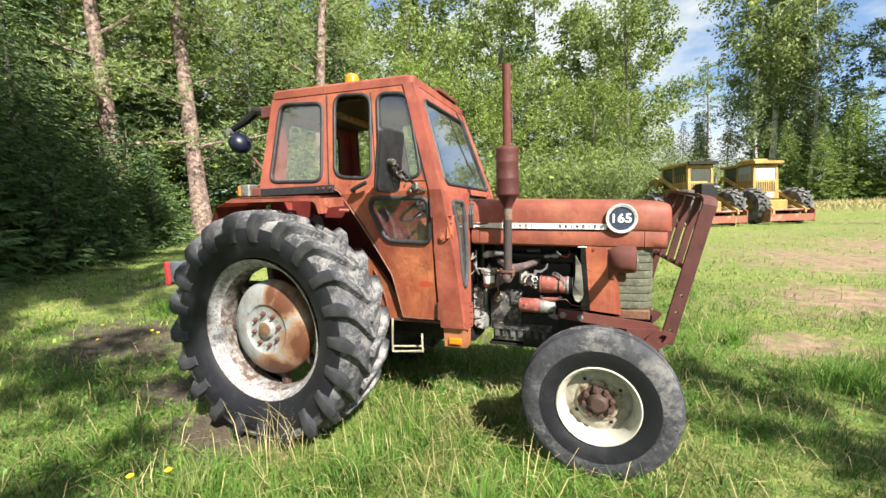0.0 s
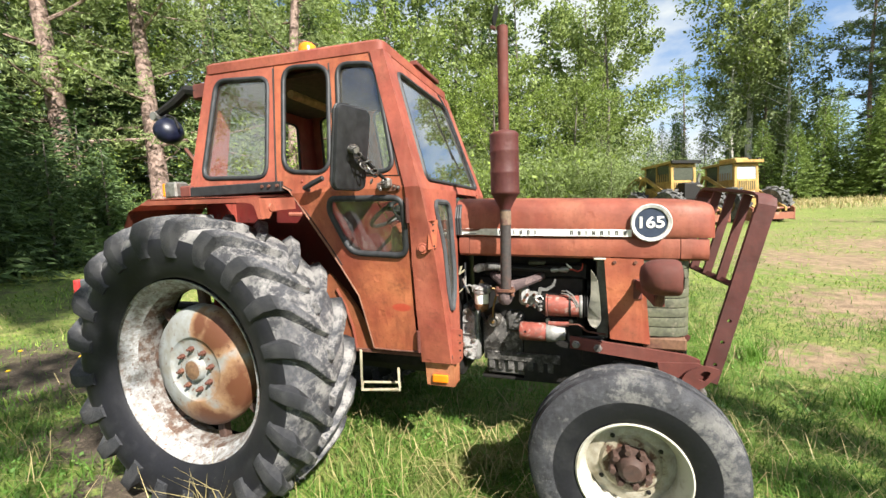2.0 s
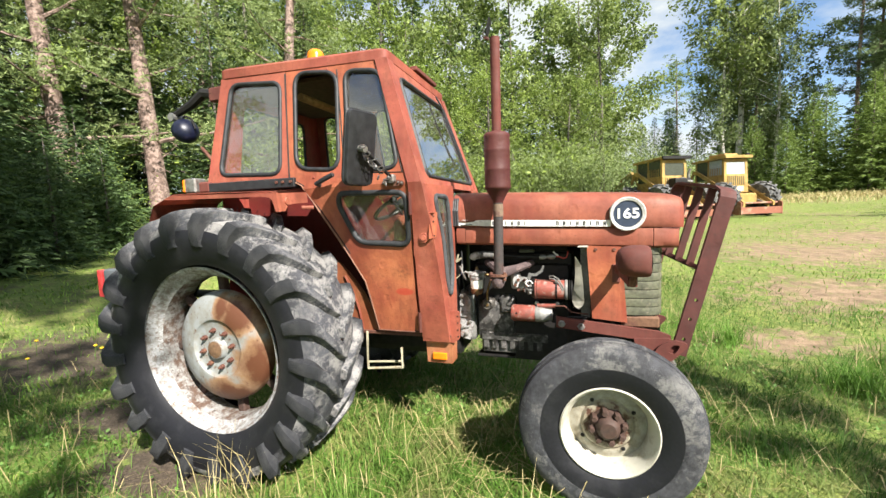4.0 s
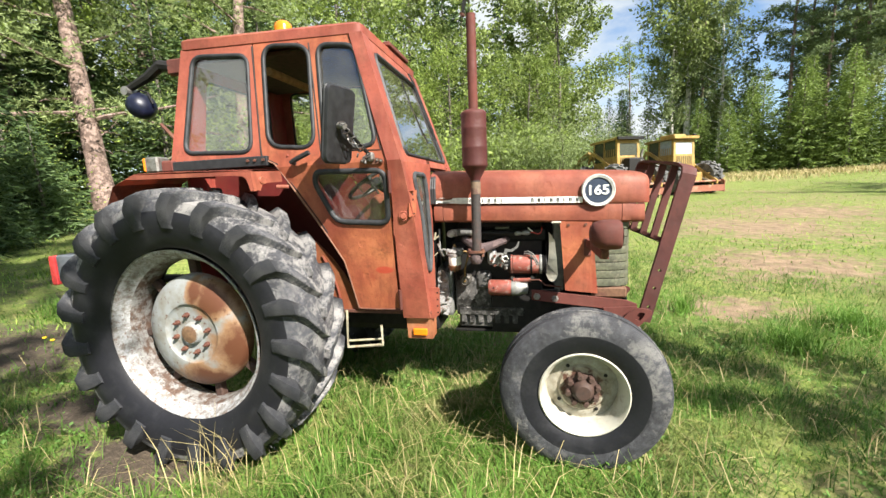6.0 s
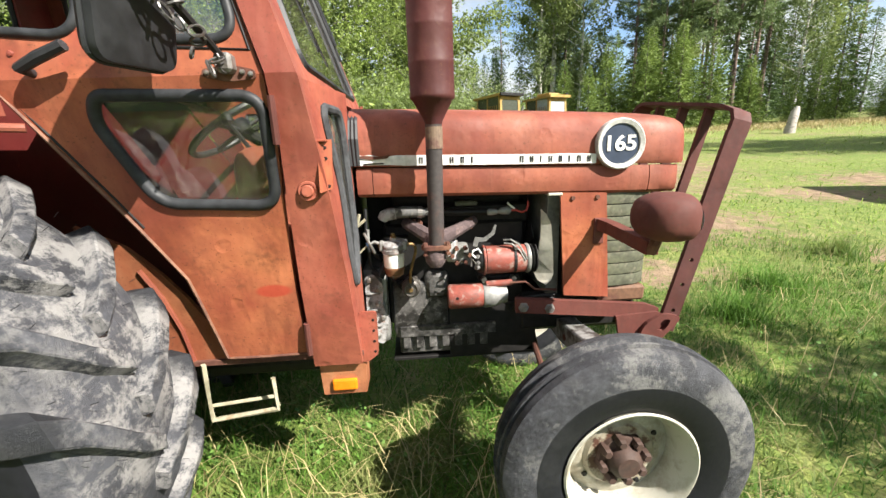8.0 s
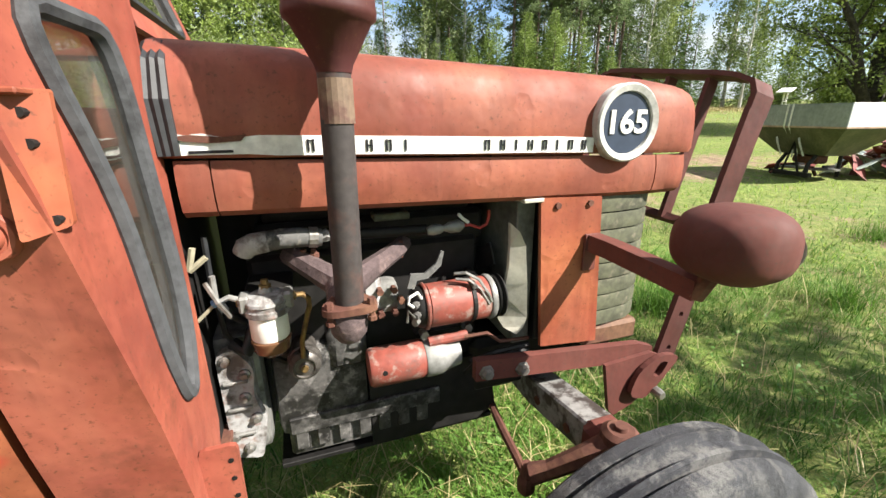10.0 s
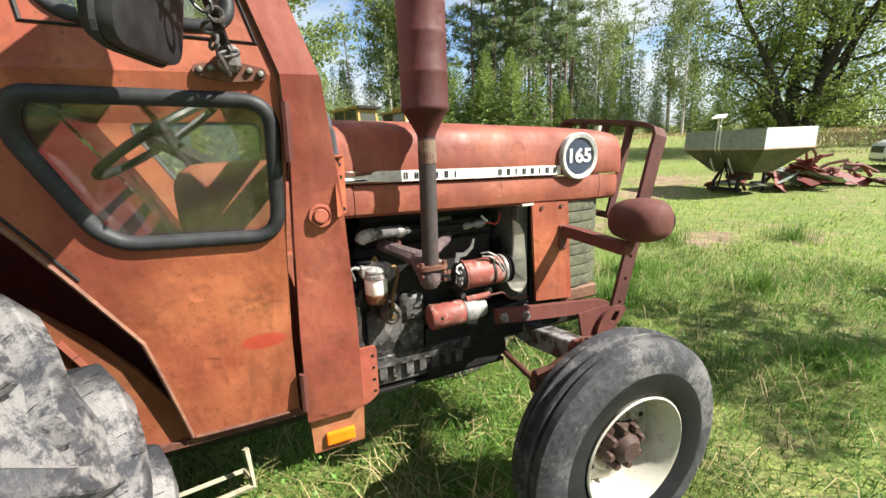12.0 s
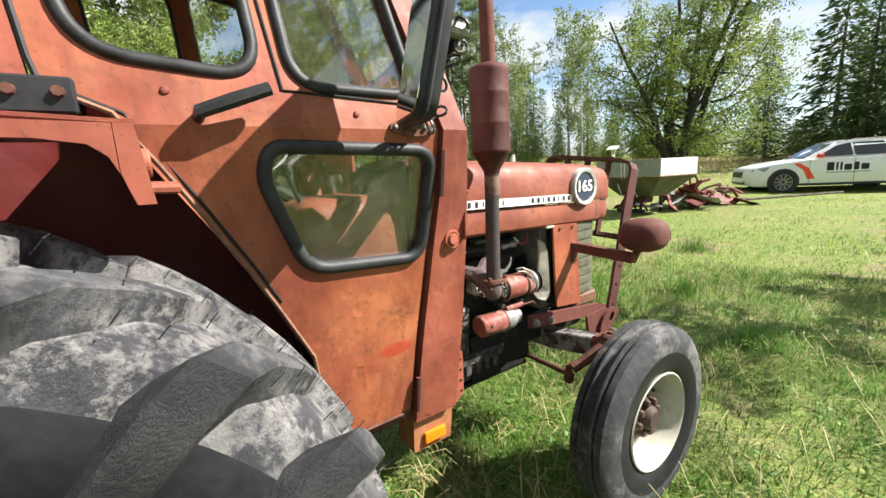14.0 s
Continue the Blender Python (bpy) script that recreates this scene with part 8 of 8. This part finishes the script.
estate_car((18.05, 2.2, gz(18.0, 2.2) - 0.02), 125, 1.02)


def spreader(at, turn):
    """Hopper on a three-point frame; long side along local y."""
    t = thing("lime_spreader", "grey and olive hopper spreader on a steel frame", "spreader", at=at, turn=turn)
    W, L = 0.64, 1.0
    lv = lambda w, l, z: [(-w, -l, z), (w, -l, z), (w, l, z), (-w, l, z)]
    hop = part("hopper", loft([lv(W, L, 0.80), lv(W * 0.98, L * 0.99, 0.76), lv(0.30, 0.50, 0.38), lv(0.26, 0.45, 0.36)]), OLIVE, t, "olive tapered hopper")
    for nm, lo, hi, mat in (("side_board", (-W, -L, 0.80), (-W + 0.02, L, 1.12), GALV), ("side_board", (W - 0.02, -L, 0.80), (W, L, 1.12), GALV), ("end_board", (-W + 0.02, -L, 0.80), (W - 0.02, -L + 0.02, 1.12), WHITE), ("end_board", (-W + 0.02, L - 0.02, 0.80), (W - 0.02, L, 1.12), GALV)):
        part(nm, box(lo, hi, 0.004), mat, hop)
    part("rim_rail", box((-W - 0.012, -L - 0.012, 0.775), (W + 0.012, L + 0.012, 0.80), 0.004), mottled("pinkish_rail", (0.42, 0.30, 0.22), (0.30, 0.2, 0.15), scale=4), hop)
    for y in (0.02, 0.12):
        part("strap", tube([(-W - 0.01, y, 1.125), (-W - 0.012, y, 0.80), (-W * 0.55, y * 0.8 + 0.02, 0.50), (-0.32, y, 0.30)], 0.02, 4), DECAL, hop)
    part("cover", box((-W, -L, 1.10), (W, L, 1.118), 0.003), GALV, hop)
    for y in (-0.30, 0.30):
        part("frame_leg", tube([(-0.42, y, 0.02), (-0.40, y, 0.20), (-0.22, y, 0.40)], 0.035, 6), DARK, t)
        part("frame_leg", tube([(0.30, y, 0.02), (0.28, y, 0.40)], 0.035, 6), DARK, t)
        part("disc", lathe([(0, 0.16), (0.26, 0.15), (0.26, 0.135), (0, 0.13)], (-0.05, y, 0), "z", 20), STEEL, t)
        part("vane", box((-0.05, y - 0.02, 0.16), (0.2, y + 0.02, 0.20)), DARK, t)
    part("frame_bar", box((-0.46, -0.42, 0.03), (-0.38, 0.42, 0.10), 0.005), DARK, t)
    part("gear_case", box((-0.18, -0.25, 0.22), (0.10, 0.25, 0.36), 0.03), RUST_IRON, t)
    part("link_mast", tube([(-0.42, -0.18, 0.05), (-0.46, 0, 0.55), (-0.42, 0.18, 0.05)], 0.022, 6), DARK, t)
    for y in (-0.22, 0.24):
        part("hydraulic_hose", tube([(-0.45, y, 0.35), (-0.55, y + 0.05, 0.55), (-0.52, y + 0.10, 0.62), (-0.44, y + 0.08, 0.45)], 0.014, 6), plain("pale_hose", (0.5, 0.5, 0.47), 0.5), t)
    return t


spreader((10.95, 4.25, gz(10.9, 4.3)), -11.5).scale = (1.0, 1.0, 1.2)


def scrap_pile(at, turn):
    g = np.random.default_rng(5)
    t = thing("scrap_heap", "heap of red rusty metal scrap on the grass", "scrap", at=at, turn=turn)
    for i in range(26):
        x, y = float(g.normal(0, 0.62)), float(g.normal(0, 0.30))
        hgt = max(0.05, 0.50 * math.exp(-(x / 0.95) ** 2) * (0.4 + 0.6 * float(g.uniform())))
        L, Wd = float(g.uniform(0.35, 0.85)), float(g.uniform(0.12, 0.36))
        m = pose(x, y, hgt * 0.75, float(g.uniform(-38, 38)), float(g.uniform(-35, 35)), float(g.uniform(0, 180)))
        bm = bmesh.new()
        add_sheet(bm, [(-L / 2, -Wd / 2), (-L * 0.1, -Wd * 0.55), (L / 2, -Wd / 2 + 0.04), (L / 2 - 0.06, Wd / 2), (0.0, Wd * 0.42), (-L / 2 + 0.05, Wd / 2)], [], 0.012, lambda u, v, d: m @ Vector((u, v, d + 0.06 * math.sin(u * 5))), [((k, 0), (1, 0)) for k in (-0.2, -0.1, 0.0, 0.1, 0.2)])
        part("metal_sheet", bm, SCRAP_RED if i % 6 else PALE, t)
    for i in range(30):
        x, y = float(g.normal(0.2, 0.6)), float(g.normal(0, 0.3))
        hgt = max(0.05, 0.58 * math.exp(-((x - 0.15) / 0.9) ** 2) * (0.5 + 0.5 * float(g.uniform())))
        a, L, e = float(g.uniform(0, 3.14)), float(g.uniform(0.22, 0.5)), float(g.uniform(-0.2, 0.2))
        v = Vector((math.cos(a) * L, math.sin(a) * L * 0.5, e))
        c = Vector((x, y, hgt))
        p0, p1 = c - v * 0.6, c + v * 0.6
        p0.z, p1.z = max(0.03, p0.z), max(0.03, p1.z)
        part("bar", tube([p0, (p0 + p1) / 2 + Vector((0, 0, 0.05)), p1], float(g.uniform(0.016, 0.034)), 6), SCRAP_RED if i % 3 else RUST_IRON, t)
    part("pole", tube([(1.1, -0.3, 0.12), (3.4, -0.5, 0.16)], 0.025, 6), BARK_GREY, t)
    return t


scrap_pile((12.25, 3.75, gz(12.25, 3.75) - 0.02), -28).scale = (1.2, 1.2, 1.35)


MACHINE_TYRE = mottled("grey_machine_tyre", (0.05, 0.05, 0.05), (0.17, 0.165, 0.155), 0.45, 0.62, 4, 0.8, 20)
CAB_PANE = mottled("dull_cab_pane", (0.36, 0.39, 0.42), (0.26, 0.29, 0.31), 0.4, 0.65, 2.0, 0.45, 20)
DIM_PANE = plain("dim_cab_pane", (0.06, 0.065, 0.05), 0.2, vary=0.3)
BLADE_RED = mottled("rust_pink_blade", (0.24, 0.09, 0.055), (0.34, 0.22, 0.15), scale=3)


def square_arm(pts, w, h):
    """A square-section arm through points that keep their y."""
    secs = []
    for p in pts:
        secs.append([(p[0], p[1] + a * w / 2, p[2] + b * h / 2) for a, b in ((-1, -1), (1, -1), (1, 1), (-1, 1))])
    return loft(secs)


def skidder(at, turn, size, worn):
    """A forest machine: chassis, big wheels, glazed cab, long lift arms and a low blade frame. Front at +x."""
    label = "stripped yellow forest machine with dark front and boom" if worn else "faded yellow forest machine with large tyres and lift arms"
    t = thing("forest_skidder", label, "machine", "yellow machines", at=at, turn=turn)
    t.scale = (size, size, size)
    part("chassis", box((-1.5, -0.42, 0.50), (1.15, 0.42, 0.92), 0.05), YELLOW, t)
    cab = part("cab", box((-1.0, -0.56, 0.92), (0.50, 0.56, 1.50), 0.03), YELLOW, t)
    lay = lambda u, v, d: (0.56 - 0.06 * (v - 1.0) / 1.4 - d, u, v)
    nose = part("cab_front", sheet(rounded([(-0.58, 0.98), (0.58, 0.98), (0.55, 2.36), (-0.55, 2.36)], 0.04, 2), [rounded([(-0.45, 1.74), (0.45, 1.74), (0.45, 2.24), (-0.45, 2.24)], 0.05, 2)], 0.05, lay), YELLOW, t)
    part("front_pane", sheet([(-0.46, 1.73), (0.46, 1.73), (0.46, 2.25), (-0.46, 2.25)], [], 0.01, lambda u, v, d: lay(u, v, 0.02 + d)), DIM_PANE if worn else CAB_PANE, nose)
    part("pale_panel", sheet([(-0.36, 1.03), (0.36, 1.03), (0.36, 1.24), (-0.36, 1.24)], [], 0.006, lambda u, v, d: lay(u, v, d - 0.008)), mottled("bleached_panel", (0.55, 0.50, 0.36), (0.42, 0.34, 0.18), scale=5), nose)
    part("grille_back", sheet([(-0.42, 1.30), (0.42, 1.30), (0.42, 1.66), (-0.42, 1.66)], [], 0.006, lambda u, v, d: lay(u, v, d - 0.007)), mottled("olive_grille_back", (0.10, 0.085, 0.04), (0.05, 0.045, 0.03), scale=8), nose)
    for i in range(9):
        y = -0.40 + i * 0.1
        part("grille_bar", sheet([(y - 0.018, 1.29), (y + 0.018, 1.29), (y + 0.018, 1.67), (y - 0.018, 1.67)], [], 0.012, lambda u, v, d: lay(u, v, d - 0.022)), YELLOW, nose)
    part("roof", sheet([(-1.12, -0.66), (0.66, -0.64), (0.66, 0.64), (-1.12, 0.66)], [], 0.09, lambda u, v, d: (u, v, 2.46 - d + 0.05 * u)), YELLOW, cab)
    part("roof_edge", sheet([(0.58, -0.645), (0.67, -0.645), (0.67, 0.645), (0.58, 0.645)], [], 0.11, lambda u, v, d: (u, v, 2.47 - d + 0.05 * u)), DARK if worn else YELLOW, cab)
    if not worn:
        part("roof_box", box((-0.50, -0.36, 2.46), (0.30, 0.30, 2.62), 0.05, None, 2), YELLOW, cab)
        part("roof_lamp", box((0.50, 0.42, 2.49), (0.60, 0.58, 2.60), 0.02), DARK, cab)
    for y in (-0.54, 0.54):
        for x in (-0.97, -0.30, 0.44):
            part("cab_post", box((x - 0.04, y - 0.03, 1.48), (x + 0.04, y + 0.03, 2.40), 0.006), YELLOW, cab)
        part("side_window", box((-0.93, y - 0.008, 1.52), (-0.34, y + 0.008, 2.34)), DIM_PANE, cab)
        part("side_window", box((-0.26, y - 0.008, 1.72), (0.40, y + 0.008, 2.34)), CAB_PANE if not worn else DIM_PANE, cab)
        part("side_panel", box((-0.26, y - 0.015, 1.48), (0.40, y + 0.015, 1.72)), YELLOW, cab)
        for i in range(5):
            part("window_rod", box((-0.2 + i * 0.12, y * 1.03 - 0.012, 1.72), (-0.175 + i * 0.12, y * 1.03 + 0.012, 2.02)), YELLOW, cab)
    for x in (-1.0, 0.85):
        for s in (1, -1):
            w = part("wheel", lathe([(0.32, s * 0.93 - 0.22), (0.60, s * 0.93 - 0.24), (0.65, s * 0.93 - 0.17), (0.655, s * 0.93), (0.65, s * 0.93 + 0.17), (0.60, s * 0.93 + 0.24), (0.32, s * 0.93 + 0.22)], (x, 0, 0.68), "y", 30, True), MACHINE_TYRE, t, smooth=True)
            part("rim", lathe([(0, s * 0.94), (0.12, s * 0.96), (0.16, s * 0.90), (0.30, s * 0.94), (0.33, s * 1.1), (0.33, s * 0.80)], (x, 0, 0.68), "y", 24), YELLOW, w, smooth=True)
            for i in range(16):
                a = 2 * math.pi * i / 16
                for q in (-1, 1):
                    part("tread_bar", box((0.61, min(0, q * 0.21), -0.045), (0.715, max(0, q * 0.21), 0.045), 0.0, pose(x, s * 0.93, 0.68, 0, math.degrees(a + q * 0.09), 0) @ pose(0, 0, 0, q * 32, 0, 0)), MACHINE_TYRE, w)
    for s in (1, -1):
        part("lift_arm", square_arm([(-1.15, s * 0.70, 1.55), (-0.95, s * 0.70, 1.92), (-0.75, s * 0.70, 1.90), (0.55, s * 0.70, 1.15), (1.62, s * 0.68, 0.48)], 0.09, 0.15), YELLOW, t)
        part("lower_arm", square_arm([(-0.5, s * 0.60, 1.38), (0.5, s * 0.60, 0.98), (1.5, s * 0.58, 0.42)], 0.08, 0.12), YELLOW, t)
        part("arm_cylinder", tube([(0.2, s * 0.48, 0.95), (1.5, s * 0.46, 0.50)], 0.04, 8), STEEL, t)
        part("blade_cheek", sheet([(1.0, 0.12), (1.75, 0.06), (1.75, 0.52), (1.62, 0.60), (1.35, 0.40)], [], 0.04, lambda u, v, d: (u, s * (0.95 - d), v)), BLADE_RED, t)
        part("mudguard", box((0.9, min(s * 0.60, s * 1.0), 0.85), (1.25, max(s * 0.60, s * 1.0), 0.89), 0.01, pose(0, 0, 0, 0, 0, 0)), YELLOW, t)
    part("blade", sheet([(-0.93, 0.10), (0.93, 0.10), (0.93, 0.36), (-0.93, 0.36)], [], 0.06, lambda u, v, d: (1.74 - d, u, v)), BLADE_RED, t)
    part("blade_bar", tube([(1.55, -0.93, 0.52), (1.55, 0.93, 0.52)], 0.04, 8), BLADE_RED, t)
    if worn:
        bo = part("boom", square_arm([(-0.9, -0.1, 1.3), (-1.7, -0.3, 2.0), (-2.1, -0.4, 1.75), (-2.9, -0.5, 1.2)], 0.16, 0.2), YELLOW, t)
        part("boom_cylinder", tube([(-1.0, -0.1, 1.6), (-1.7, -0.28, 1.75)], 0.06, 8), STEEL, bo)
        part("exhaust_stack", tube([(0.75, 0.45, 1.2), (0.75, 0.45, 1.8), (0.80, 0.48, 1.98)], 0.055, 10), STEEL, t)
        part("bare_engine", box((0.60, -0.36, 0.95), (1.0, 0.36, 1.62), 0.06, None, 2), DARK, t)
        part("engine_pipe", tube([(0.8, 0.1, 1.62), (0.95, 0.2, 1.5), (1.0, 0.4, 1.45)], 0.06, 8), STEEL, t)
    return t


skidder((8.60, 20.1, gz(8.60, 20.1) - 0.03), -62, 1.10, False)
skidder((5.75, 18.4, gz(5.75, 18.4) - 0.03), -60, 1.10, True)

stump = thing("old_stump", "weathered pale broken stump leaning in the grass", "stump", at=(23.0, 21.2, gz(23, 21.2)), turn=20)
bm = bmesh.new()
add_tube(bm, [(0, 0, -0.1), (0.1, 0, 0.5), (0.32, 0.02, 1.15), (0.45, 0.0, 1.45)], [0.30, 0.24, 0.22, 0.10], 9)
part("wood", bm, mottled("silver_grey_wood", (0.36, 0.33, 0.29), (0.18, 0.16, 0.14), scale=6), stump, smooth=True)
rack = thing("garden_frame", "small white wooden frame standing at the meadow edge", "frame", at=(30, 17.2, gz(30, 17.2)), turn=25)
for x in (-0.6, 0.6):
    part("post", box((x - 0.04, -0.04, -0.1), (x + 0.04, 0.04, 1.5), 0.005), WHITE, rack)
part("roof_board", box((-0.95, -0.35, 1.52), (0.95, 0.35, 1.58), 0.005, pose(0, 0, 0, 0, -9, 0)), WHITE, rack)
part("crossbar", box((-0.6, -0.03, 0.9), (0.6, 0.03, 0.98), 0.004), WHITE, rack)
